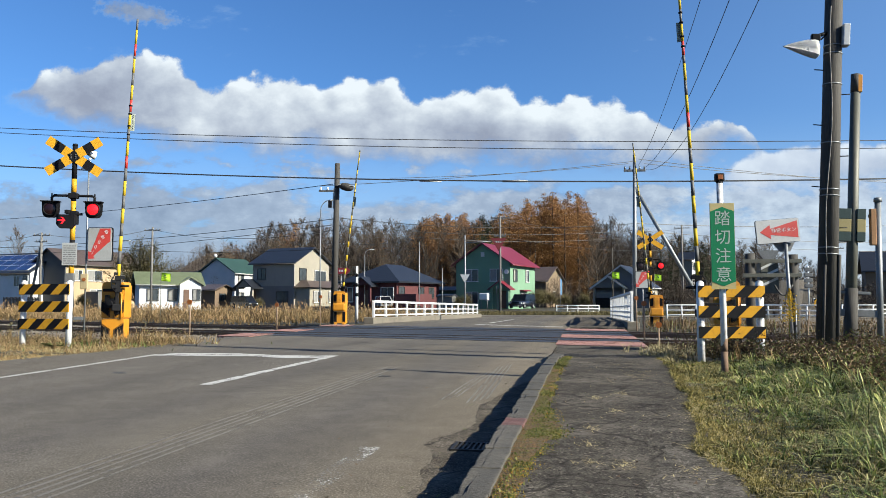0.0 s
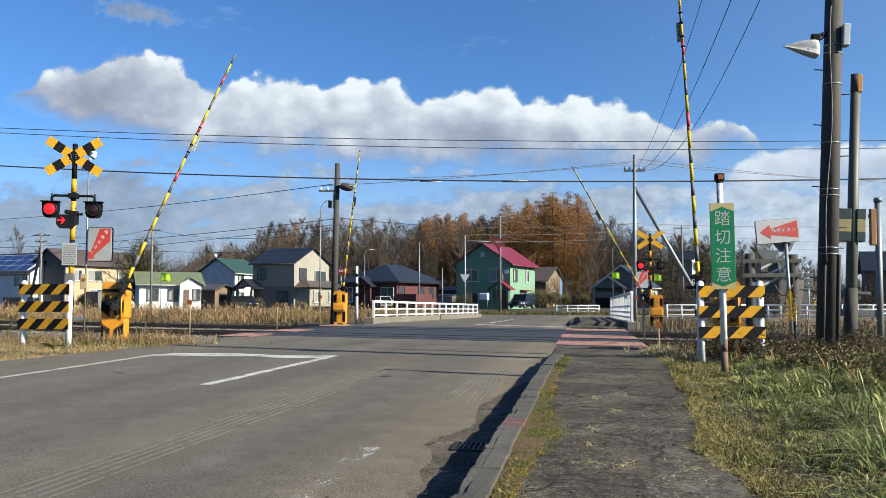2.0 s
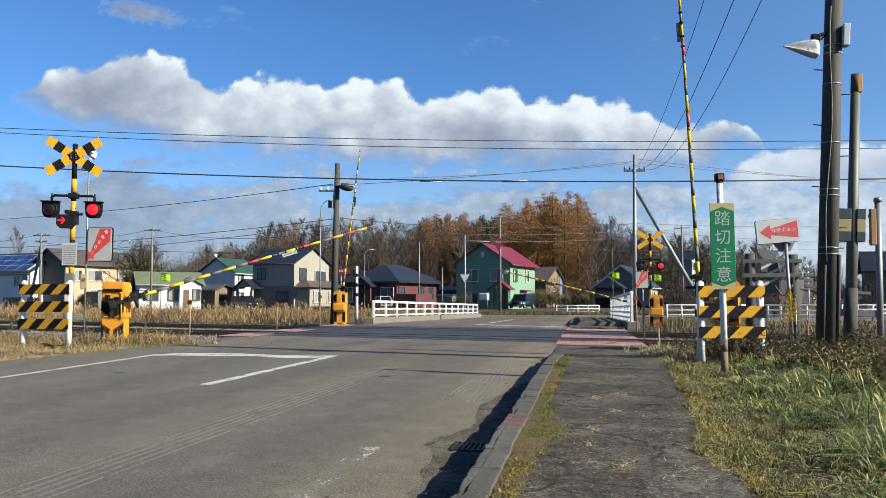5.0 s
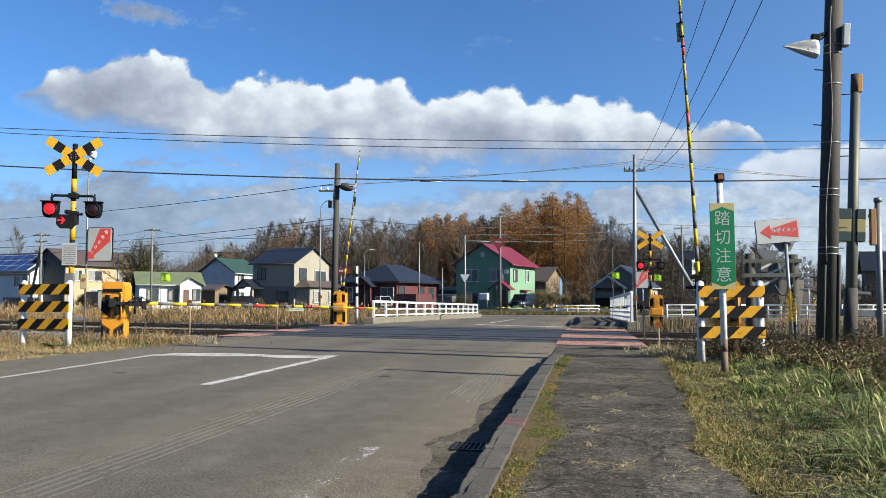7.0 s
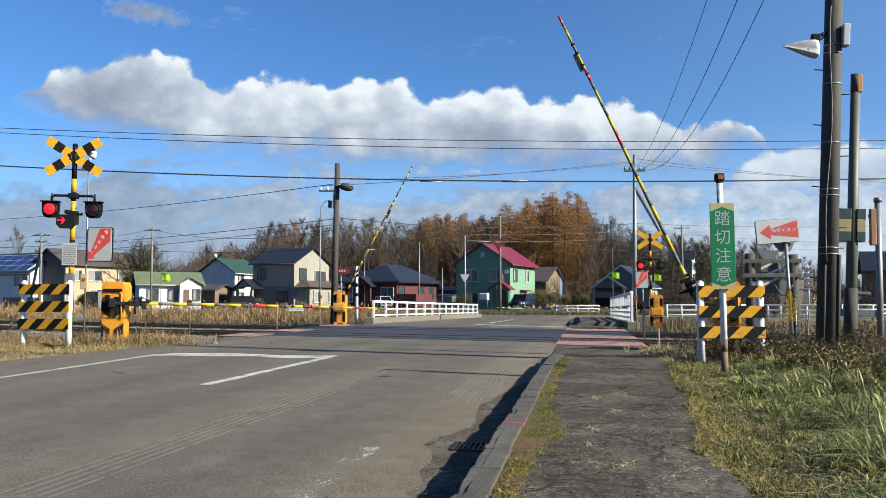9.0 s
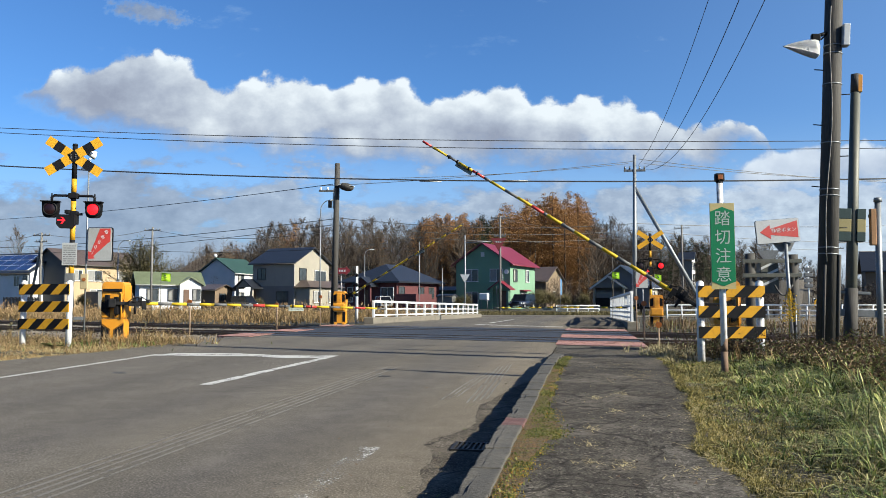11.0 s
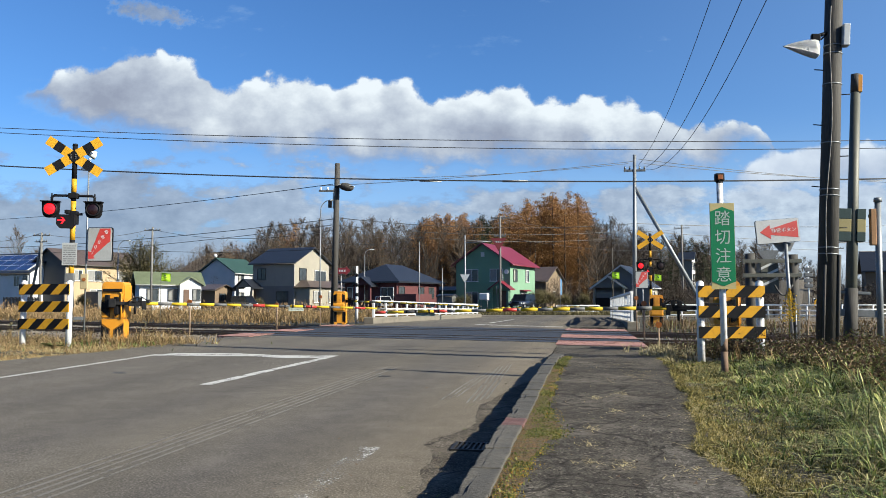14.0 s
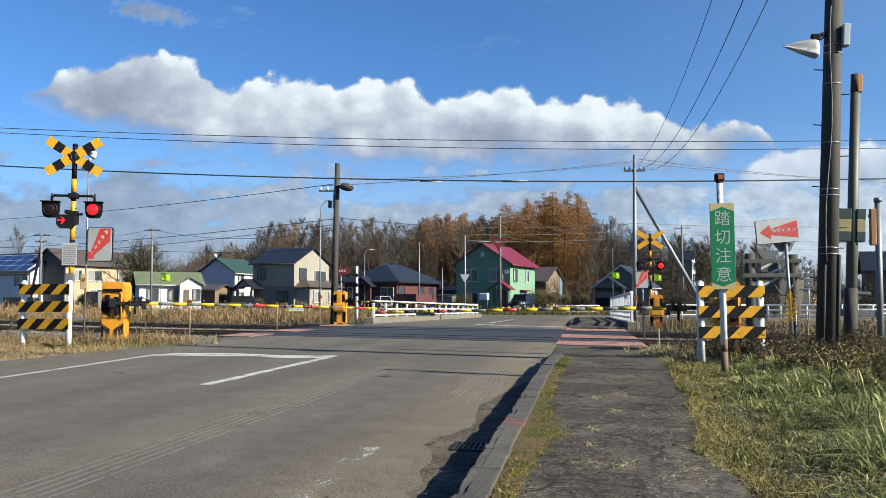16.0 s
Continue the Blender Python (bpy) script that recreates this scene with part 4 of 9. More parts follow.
    for sx in (-0.12, 0.0, 0.12):
        bm = BM()
        rod(bm, (sx, 0.05, 1.26), (sx, 0.05, 1.3), 0.02, 0.012, 8)
        part("bolt", bm, M_STEELGREY, g)
    bm = BM()
    rod(bm, (0, -0.15, 0.83), (0, -0.3, 0.83), 0.1, 0.1, 16)
    rod(bm, (0, -0.28, 0.83), (0, -0.34, 0.83), 0.06, 0.05, 12)
    box(bm, -0.13, -0.05, -0.26, -0.16, 0.72, 1.0, 0.01)
    box(bm, 0.05, 0.13, -0.24, -0.16, 0.6, 0.96, 0.01)
    part("drive", bm, M_BLACK, g, "black arm drive and bracket")
    bm = BM()
    rod(bm, (0.18, -0.17, 0.5), (0.18, -0.17, 1.02), 0.018, 0.018, 8)
    rod(bm, (0.18, -0.17, 1.02), (0.1, -0.17, 1.1), 0.018, 0.018, 8)
    part("conduit", bm, mat_body, g)
    # the arm, along its own +x
    arm = new("arm")
    arm.parent = g
    bm = BM()
    box(bm, -0.1, 0.46, -0.03, 0.03, -0.035, 0.035, 0.012)
    box(bm, -0.16, -0.02, -0.06, 0.06, -0.09, 0.09, 0.02)
    box(bm, 0.22, 0.5, -0.05, 0.02, -0.06, 0.05, 0.01)
    rod(bm, (0.36, -0.03, -0.04), (0.36, -0.03, -0.22), 0.03, 0.02, 8)
    for px_, pz_, w_ in ((0.3, 0.07, 0.05), (0.42, 0.085, 0.04), (0.5, -0.08, 0.045), (0.58, 0.05, 0.035), (0.47, 0.0, 0.06)):
        box(bm, px_, px_ + w_ * 1.6, -0.07, 0.05, pz_ - w_, pz_ + w_, 0.008)
    tube(bm, [(0.2, -0.08, 0.02), (0.32, -0.1, 0.12), (0.46, -0.09, 0.14), (0.62, -0.06, 0.05)], 0.012, 6)
    part("arm_mount", bm, M_BLACK, arm, "black clamp and counterweight")
    bands, x = [], 0.5
    for start in (*reds, length):
        k = 0
        while x < start - 0.02:
            e = min(x + ((0.31, 0.27) if toward_red else (0.22, 0.3))[k % 2], start)
            bands.append((x, e, (M_ARMGREY if toward_red else M_POLESTEEL) if k % 2 else M_ARMYEL))
            x, k = e, k + 1
        if x < length - 0.1:
            bands.append((x, min(x + 0.26, length), M_ARMRED if toward_red else M_ARMYEL))
            x = min(x + 0.26, length)
    sag = lambda v: -0.05 * (v / length) ** 2
    for x, e, colour in bands:
        bm = BM()
        ra, rb = (0.038 - 0.016 * v / length for v in (x, e))
        rod(bm, (x, 0, sag(x)), (e, 0, sag(e)), ra, rb, 10)
        part("band", bm, colour, arm)
    for c in (note - 0.1, note + 0.08, note + 0.34, note + 0.52):
        bm = BM()
        rod(bm, (c, 0, sag(c)), (c + 0.03, 0, sag(c)), 0.036, 0.036, 8)
        part("joint_sleeve", bm, M_BLACK, arm, "dark sleeve at the arm's joint")
    bm = BM()
    box(bm, note, note + 0.36, -0.006, 0.0, -0.125, -0.045, 0.002)
    rod(bm, (note + 0.05, -0.003, -0.06), (note + 0.05, -0.003, -0.02), 0.006, 0.006, 6)
    rod(bm, (note + 0.31, -0.003, -0.06), (note + 0.31, -0.003, -0.02), 0.006, 0.006, 6)
    sg = part("notice", bm, M_NOTICE, arm, "small hanging notice asking to wait")
    tx = words("lettering", "しばらくお待ち下さい", 0.034, M_BLACK, arm, Matrix.Identity(4))
    if toward > 0:
        tx.matrix_basis = pose(note + 0.18, -0.008, -0.085, 90, 0, 0)
    else:
        tx.matrix_basis = pose(note + 0.18, 0.002, -0.085, 90, 0, 180)
    return g, arm


def signal_lamp(parent, x, z, r, y=0.0):
    """A round lamp with its backing plate and hood; its disc is red on one face and dark on the other, and turns."""
    bm = BM()
    plate(bm, [(x - 0.185, z + 0.16), (x + 0.185, z + 0.16), (x + 0.175, z - 0.06), (x + 0.15, z - 0.15), (x + 0.1, z - 0.19), (x - 0.1, z - 0.19), (x - 0.15, z - 0.15), (x - 0.175, z - 0.06)], y + 0.0, y + 0.09)
    bmesh.ops.bevel(bm, geom=bm.edges[:], offset=0.012, segments=2, affect="EDGES")
    part("lamp_board", bm, M_BLACK, parent)
    bm = BM()
    box(bm, x - 0.2, x + 0.2, y - 0.08, y + 0.1, z + 0.155, z + 0.178, 0.006)
    part("visor", bm, M_BLACK, parent)
    bm = BM()
    n = 24
    rings = [[bm.verts.new((x + rr * math.cos(2 * math.pi * k / n), yy, z + rr * math.sin(2 * math.pi * k / n))) for k in range(n)] for rr, yy in ((r * 1.0, y - 0.03), (r * 1.0, y - 0.055), (r + 0.03, y - 0.045), (r + 0.035, y))]
    for a, b in zip(rings, rings[1:]):
        for k in range(n):
            bm.faces.new((a[k], a[(k + 1) % n], b[(k + 1) % n], b[k])).smooth = True
    part("bezel", bm, M_BLACK, parent)
    disc = new("lamp_disc")
    disc.parent = parent
    disc.matrix_basis = pose(x, y - 0.0, z)
    for nm, mt, s in (("lit_lens", M_LED, -1), ("dark_lens", M_LEDOFF, 1)):
        bm = BM()
        c0 = bm.verts.new((0, s * 0.035, 0))
        ring = [bm.verts.new((r * 0.6 * math.cos(2 * math.pi * k / 24), s * 0.027, r * 0.6 * math.sin(2 * math.pi * k / 24))) for k in range(24)]
        rim = [bm.verts.new((r * math.cos(2 * math.pi * k / 24), s * 0.006, r * math.sin(2 * math.pi * k / 24))) for k in range(24)]
        for k in range(24):
            bm.faces.new((c0, ring[k], ring[(k + 1) % 24]))
            bm.faces.new((ring[k], rim[k], rim[(k + 1) % 24], ring[(k + 1) % 24]))
        for f in bm.faces:
            f.smooth = True
        part(nm, bm, mt, disc, "glowing red lens" if s < 0 else "unlit dark red lens")
    return disc


def crossing_signal(m, label, s=1.0, boards=True, stripes=True):
    """A striped post with crossed boards, two red lamps, a direction arrow and a notice."""
    g = thing("crossing_signal", m, label, "crossing signal")
    z, k = -0.2, 0
    for z0, z1, c in ((-0.2, 0.75, "b"), (0.75, 1.15, "y"), (1.15, 1.45, "b"), (1.45, 1.85, "y"), (1.85, 2.25, "b"), (2.25, 2.62, "y"), (2.62, 2.75, "b"), (2.75, 3.12, "y"), (3.12, 3.32, "b"), (3.32, 3.62, "y"), (3.62, 4.38, "b")):
        bm = BM()
        rod(bm, (0, 0, z0), (0, 0, z1), 0.056, 0.056, 14)
        part("post_band", bm, M_BLACK if c == "b" else M_YELLOW, g)
    bm = BM()
    rod(bm, (0, 0, 4.38), (0, 0, 4.42), 0.062, 0.05, 14)
    part("post_cap", bm, M_BLACK, g)
    # crossed boards
    for sgn in (1, -1):
        bm = BM()
        L, W, a = 0.67, 0.105, radians(33.0) * sgn
        ux, uz = Vector((math.cos(a), math.sin(a))), Vector((-math.sin(a), math.cos(a)))
        quad = lambda s0, s1, e=0.0: [(ux * p + uz * q)[:] for p, q in ((s0, -W - e), (s1, -W - e), (s1, W + e), (s0, W + e))]
        dy = -0.075 - 0.012 * sgn
        plate(bm, [(x_, 4.12 + z_) for x_, z_ in quad(-L, L)], dy - 0.006, dy + 0.006)
        bd = part("cross_board", bm, M_YELLOW, g, "yellow crossing board")
        for s0, s1 in ((-0.47, -0.27), (-0.095, 0.095), (0.27, 0.47)) if stripes else ((-0.1, 0.1),):
            bm = BM()
            plate(bm, [(x_, 4.12 + z_) for x_, z_ in quad(s0, s1, -0.001)], dy - 0.009, dy - 0.006)
            part("board_stripe", bm, M_BLACK, bd)
    bm = BM()
    for sx in (-0.05, 0.05):
        for sz in (-0.04, 0.04, 0.0):
            rod(bm, (sx, -0.12, 4.12 + sz), (sx, -0.08, 4.12 + sz), 0.012, 0.012, 6)
    part("bolts", bm, M_STEELGREY, g)
    # lamp arm
    bm = BM()
    tube(bm, [(-0.45, -0.02, 3.1), (-0.45, -0.02, 3.2), (-0.4, -0.02, 3.24), (0.4, -0.02, 3.24), (0.45, -0.02, 3.2), (0.45, -0.02, 3.1)], 0.03, 10)
    box(bm, -0.1, 0.1, -0.08, 0.08, 3.18, 3.3, 0.02)
    for sx in (-0.45, 0.45):
        box(bm, sx - 0.05, sx + 0.05, -0.06, 0.03, 3.06, 3.12, 0.01)
        rod(bm, (sx, -0.02, 3.16), (sx, -0.02, 3.29), 0.022, 0.016, 8)
    box(bm, -0.16, -0.05, -0.1, 0.02, 2.83, 2.92, 0.02)
    box(bm, 0.05, 0.2, -0.06, 0.02, 2.8, 2.85, 0.01)
    part("lamp_bracket", bm, M_BLACK, g)
    discs = [signal_lamp(g, -0.45, 2.93, 0.125, -0.1), signal_lamp(g, 0.45, 2.93, 0.125, -0.1)]
    # arrow box
    bm = BM()
    plate(bm, [(-0.29, 2.8), (0.08, 2.8), (0.08, 2.58), (0.02, 2.5), (-0.22, 2.5), (-0.29, 2.58)], -0.2, -0.06)
    box(bm, -0.06, 0.1, -0.06, 0.1, 2.6, 2.9, 0.02)
    part("arrow_box", bm, M_BLACK, g)
    bm = BM()
    plate(bm, [(-0.26, 2.685), (-0.15, 2.685), (-0.2, 2.745), (-0.165, 2.745), (-0.1, 2.67), (-0.165, 2.595), (-0.2, 2.595), (-0.15, 2.655), (-0.26, 2.655)], -0.206, -0.2)
    part("lit_arrow", bm, M_LED, g, "glowing red direction arrow")
    if boards:
        bm = BM()
        box(bm, -0.18, 0.13, -0.09, -0.075, 1.68, 2.18, 0.003)
        nb = part("notice_board", bm, M_PANELGREY, g, "white notice board with small writing")
        rect_bars(nb, 9, 0.26, -0.155, 2.1, 0.048, 0.022, -0.09, M_STEELGREY, random.Random(4))
        bm = BM()
        box(bm, -0.1, 0.1, -0.15, -0.05, 1.3, 1.5, 0.02)
        rod(bm, (0.06, -0.1, 1.3), (0.1, -0.1, 0.75), 0.018, 0.018, 8)
        part("junction_box", bm, M_STEELGREY, g)
        bm = BM()
        rod(bm, (0.2, 0.1, 4.25), (0.38, 0.2, 4.2), 0.03, 0.1, 14)
        rod(bm, (0.0, 0.07, 4.27), (0.26, 0.11, 4.26), 0.02, 0.02, 8)
        part("horn", bm, M_WPAINT, g, "white warning horn")
    g.scale = (s, s, s)
    return g, discs


def striped_barricade(m, label, w, heights, board_h, lean=0.0):
    """Two white posts carrying three boards with slanting yellow and black stripes."""
    g = thing("striped_barricade", m, label, "barricade")
    for sx in (0.02, w - 0.02):
        bm = BM()
        rod(bm, (sx, 0.07, -0.15), (sx, 0.07, heights[0] + board_h + 0.05), 0.055, 0.055, 14)
        rod(bm, (sx, 0.07, heights[0] + board_h + 0.05), (sx, 0.07, heights[0] + board_h + 0.075), 0.055, 0.02, 14)
        part("post", bm, M_RUSTWHITE, g, "white painted post with rust stains")
    for k, z in enumerate(heights):
        bm = BM()
        box(bm, -0.03, w + 0.03, -0.012, 0.012, z, z + board_h, 0.006)
        box(bm, -0.0, w + 0.0, 0.012, 0.03, z + 0.02, z + 0.05)
        bd = part("board", bm, M_YELLOW, g, "yellow board with black slanting stripes")
        p = 0.39
        x = -0.3 - (k % 3) * 0.14
        while x < w:
            a, b = x, x + p * 0.5
            lo, hi = -0.03, w + 0.03
            quad = [(a, z), (b, z), (b + board_h * 1.02, z + board_h), (a + board_h * 1.02, z + board_h)]
            # clip to the board's ends
            def cut(pts, side, lim):
                out = []
                for i in range(len(pts)):
                    p0, p1 = pts[i], pts[(i + 1) % len(pts)]
                    i0, i1 = (p0[0] - lim) * side >= 0, (p1[0] - lim) * side >= 0
                    if i0:
                        out.append(p0)
                    if i0 != i1:
                        f = (lim - p0[0]) / (p1[0] - p0[0])
                        out.append((lim, p0[1] + f * (p1[1] - p0[1])))
                return out
            quad = cut(quad, 1, lo)
            quad = cut(quad, -1, hi) if len(quad) > 2 else quad
            if len(quad) > 2:
                bm = BM()
                plate(bm, quad, -0.0155, -0.012)
                part("stripe", bm, M_BLACK, bd)
            x += p
    return g


def rounded(x0, x1, z0, z1, r, n=5):
    """An upright outline with rounded corners."""
    pts = []
    for cx, cz, a0 in ((x1 - r, z0 + r, -90), (x1 - r, z1 - r, 0), (x0 + r, z1 - r, 90), (x0 + r, z0 + r, 180)):
        pts += [(cx + r * math.cos(radians(a0 + 90 * k / n)), cz + r * math.sin(radians(a0 + 90 * k / n))) for k in range(n + 1)]
    return pts


def arrow_sign(parent, w, h, z, y, vertical):
    """A pale panel with a tapering red arrow and the words of the emergency button."""
    bm = BM()
    plate(bm, rounded(-w / 2, w / 2, z, z + h, 0.03), y - 0.012, y + 0.012)
    pn = part("sign_panel", bm, M_PANELGREY if vertical else M_PANELPALE, parent, "pale grey panel")
    bm = BM()
    rim = 0.018 if vertical else 0.006
    plate(bm, rounded(-w / 2 - rim, w / 2 + rim, z - rim, z + h + rim, 0.04), y + 0.013, y + (0.06 if vertical else 0.035))
    part("panel_case", bm, M_BLACK, pn, "dark case behind the panel")
    bm = BM()
    if vertical:
        plate(bm, [(0.45 * w, z + 0.985 * h), (0.0 * w, z + 0.985 * h), (-0.38 * w, z + 0.25 * h), (-0.48 * w, z + 0.3 * h), (-0.48 * w, z + 0.05 * h), (-0.2 * w, z + 0.07 * h), (-0.26 * w, z + 0.14 * h), (0.45 * w, z + 0.6 * h)], y - 0.016, y - 0.012)
    else:
        plate(bm, [(0.46 * w, z + 0.9 * h), (-0.18 * w, z + 0.62 * h), (-0.18 * w, z + 0.8 * h), (-0.42 * w, z + 0.5 * h), (-0.18 * w, z + 0.18 * h), (-0.18 * w, z + 0.36 * h), (0.46 * w, z + 0.16 * h)], y - 0.016, y - 0.012)
    part("red_arrow", bm, M_SIGNRED, pn, "red arrow")
    if vertical:
        for i, ch in enumerate("非常ボタン"):
            words("lettering", ch, 0.105 * h / 0.8, M_SIGNGREY, pn, pose((0.28 - 0.148 * i) * w, y - 0.018, z + (0.87 - 0.155 * i) * h, 90, -28, 0))
    else:
        words("lettering", "非常ボタン", 0.118 * w, M_SIGNGREY, pn, pose(0.13 * w, y - 0.018, z + 0.51 * h, 90, 0, 0))
    return pn


# left side, before the tracks
gate_a, arm_a = barrier_machine(pose(-9.7, 14.62, 0.0, 0, 0, 14), "orange crossing gate with a long striped arm beside dry grass", "crossing gates", 1, 6.05, M_ORANGE)
signal_a, discs_a = crossing_signal(pose(-11.26, 15.3, -0.015, 0, 0, 20), "yellow and black crossing signal post with red flashing lamps")
barricade_a = striped_barricade(pose(-10.72, 13.1, 0.0, 0, 0, -3), "yellow and black striped barricade on white posts in dry grass", 1.07, (1.0, 0.67, 0.34), 0.2)
M_CREAMBOX = mat("cream_steel_box", (0.2736, 0.2189, 0.1216), (0.3344, 0.2675, 0.1581), 0.5, big=3, fine=40, bump=0.04)
es = thing("emergency_button_sign", pose(-11.72, 16.45, 0.0, 0, 0, 12), "grey sign with a red arrow to the emergency button", "sign")
arrow_sign(es, 0.55, 0.78, 1.83, -0.06, True).matrix_basis = pose(0.34, 0, 0)
bm = BM()
rod(bm, (0, 0, -0.2), (0, 0, 4.3), 0.019, 0.019, 10)
for z in (2.55, 2.2, 1.95):
    rod(bm, (0, -0.02, z), (0.3, -0.04, z), 0.015, 0.015, 8)
rod(bm, (0.0, 0, 4.05), (-0.18, 0, 4.05), 0.012, 0.012, 6)
part("post", bm, M_GALV, es)
for k in range(4):
    bm = BM()
    rod(bm, (0.015, 0, 4.05 + k * 0.07), (0.015, 0, 4.09 + k * 0.07), 0.03, 0.03, 8)
    part("insulator", bm, M_WPAINT, es)
bm = BM()
box(bm, -0.09, 0.08, -0.09, -0.02, 1.15, 1.52, 0.02)
part("button_box", bm, M_CREAMBOX, es, "cream emergency button box")
bm = BM()
rod(bm, (0.0, -0.1, 1.38), (0.0, -0.09, 1.38), 0.045, 0.045, 12)
part("button_cover", bm, M_REFLECT, es)
bm = BM()
box(bm, -0.25, -0.02, -0.04, 0.04, 0.42, 0.5, 0.01)
part("clamp", bm, M_GALV, es)

# far side
gate_c, arm_c = barrier_machine(pose(-9.2, 28.2, -0.05, 0, 0, 186), "orange crossing gate beyond the tracks with a raised striped arm", "crossing gates", 1, 5.8, M_ORANGE, True, False)
gate_b, arm_b = barrier_machine(pose(2.46, 28.25, -0.2, 0, 0, 178), "orange crossing gate beside the bridge railing", "crossing gates", -1, 5.95, M_ORANGE, True, False)
gate_d, arm_d = barrier_machine(pose(2.42, 14.2, -0.05, 0, 0, 0), "orange crossing gate behind a striped barricade", "crossing gates", -1, 5.9, M_ORANGE, reds=(3.2, 4.5, 5.7), note=4.75)
bm = BM()
box(bm, -0.5, -0.1, -0.26, -0.14, 0.74, 0.9, 0.02)
part("arm_bracket", bm, M_BLACK, gate_d)
signal_b, discs_b = crossing_signal(pose(2.93, 36.2, -0.48, 0, 0, 6), "crossing signal post with red lamps beyond the tracks", 1.0, False, False)
es2 = thing("emergency_button_sign", pose(2.3, 33.0, -0.16, 0, 0, 8), "pale sign with a red arrow beyond the tracks", "sign")
arrow_sign(es2, 0.5, 0.68, 1.55, -0.06, True)
bm = BM()
rod(bm, (0.05, 0, -0.1), (0.05, 0, 2.3), 0.03, 0.03, 8)
part("post", bm, M_GALV, es2)

# right side, before the tracks
barricade_d = striped_barricade(pose(1.65, 11.75, 0.05, 0, 0, 8), "yellow and black striped barricade on white posts beside weeds", 0.9, (0.885, 0.59, 0.29), 0.172)
gs = thing("caution_sign", pose(1.454, 8.667, 0.187, 0, -0.3, 6) @ Matrix.Scale(0.81, 4), "green vertical crossing caution sign on a rusty white post", "sign")
bm = BM()
rod(bm, (0, 0, -0.2), (0, 0, 2.47), 0.043, 0.041, 16)
part("post", bm, M_RUSTWHITE, gs, "white post rusting at its foot")
bm = BM()
rod(bm, (0, 0, -0.2), (0, 0, 0.2), 0.0455, 0.045, 16)
rod(bm, (0, 0, 0.2), (0.003, 0, 0.37), 0.045, 0.0425, 16)
part("rusted_foot", bm, M_RUST, gs, "rusted bare steel foot")
bm = BM()
box(bm, -0.06, 0.06, -0.05, 0.05, 2.46, 2.57, 0.02)
rod(bm, (0, 0, 2.40), (0, 0, 2.46), 0.03, 0.05, 10)
part("lamp_housing", bm, M_BLACK, gs)
bm = BM()
box(bm, -0.035, 0.035, -0.062, -0.05, 2.48, 2.545, 0.006)
part("reflector", bm, M_REFLECT, gs, "amber reflector")
bm = BM()
plate(bm, [(-0.157, 1.02), (0.157, 1.02), (0.157, 2.16), (-0.157, 2.16)], -0.075, -0.06)
pn = part("sign_panel", bm, M_SIGNGOLD, gs, "khaki panel edge")
bm = BM()
plate(bm, [(-0.154, 1.12), (0.0, 1.06), (0.154, 1.12), (0.154, 2.05), (0.0, 2.11), (-0.154, 2.05)], -0.079, -0.075)
part("green_field", bm, M_SIGNGREEN, pn, "green sign face")
for i, ch in enumerate("踏切注意"):
    words("lettering", ch, 0.213, M_LETTER, pn, pose(0, -0.081, 1.945 - 0.248 * i, 90, 0, 0))

es3 = thing("emergency_button_sign", pose(4.0, 16.2, 0.0, 0, -2.2, 8), "pale sign with a red arrow on a leaning steel post", "sign")
arrow_sign(es3, 0.84, 0.46, 2.04, -0.05, False).matrix_basis = pose(-0.06, 0, 0, 0, -2.5, 0)
bm = BM()
rod(bm, (0, 0, -0.2), (0, 0, 2.16), 0.035, 0.035, 12)
part("post", bm, M_GALV, es3)
bm = BM()
plate(bm, [(-0.24, 2.04), (0.2, 2.04), (0.1, 1.86), (-0.1, 1.86)], 0.05, 0.07)
part("bracket_plate", bm, M_STEELGREY, es3, "grey bracket plate under the panel")

# street lamp pole
bp = thing("street_lamp", pose(3.136, 11.04, 0.141, 0, 2.95, 0) @ Matrix.Scale(0.843, 4), "dark weathered pole with a white shaded street lamp", "street lamp")
bm = BM()
rod(bm, (0, 0, -0.3), (0, 0, 7.6), 0.155, 0.125, 20)
part("pole", bm, M_POLEDARK, bp)
bm = BM()
rod(bm, (0.14, -0.1, 0.0), (0.14, -0.1, 1.62), 0.026, 0.026, 10)
rod(bm, (-0.08, -0.14, 0.0), (-0.08, -0.14, 1.45), 0.02, 0.02, 8)
part("cable_guard", bm, M_POLEDARK, bp)
bm = BM()
zz = np.linspace(1.5, 5.6, 18)
tube(bm, [(-0.06 + 0.03 * math.sin(z * 2.1), -0.15, z) for z in zz], 0.008, 6)
part("cable", bm, M_CONC, bp)
for z in (1.72, 1.62, 2.65, 2.55, 3.4, 4.35, 4.85, 4.98):
    bm = BM()
    rod(bm, (0, 0, z), (0, 0, z + 0.018), 0.158 - 0.003 * z, 0.158 - 0.003 * z, 20)
    part("band", bm, M_GALV, bp)
for k, z in enumerate((2.05, 2.7, 3.2, 3.7, 4.2, 4.6)):
    sx = -1 if k % 2 else 1
    bm = BM()
    rod(bm, (sx * 0.13, 0, z), (sx * 0.27, 0, z + 0.01), 0.009, 0.009, 6)
    part("step_bolt", bm, M_BLACK, bp)
bm = BM()
box(bm, 0.1, 0.2, -0.2, -0.05, 4.95, 5.3, 0.012)
part("control_box", bm, M_SIGNGREY, bp)
bm = BM()
rod(bm, (-0.1, -0.05, 5.2), (-0.26, -0.1, 5.13), 0.03, 0.03, 8)
box(bm, -0.36, -0.22, -0.15, -0.05, 5.04, 5.16, 0.02)
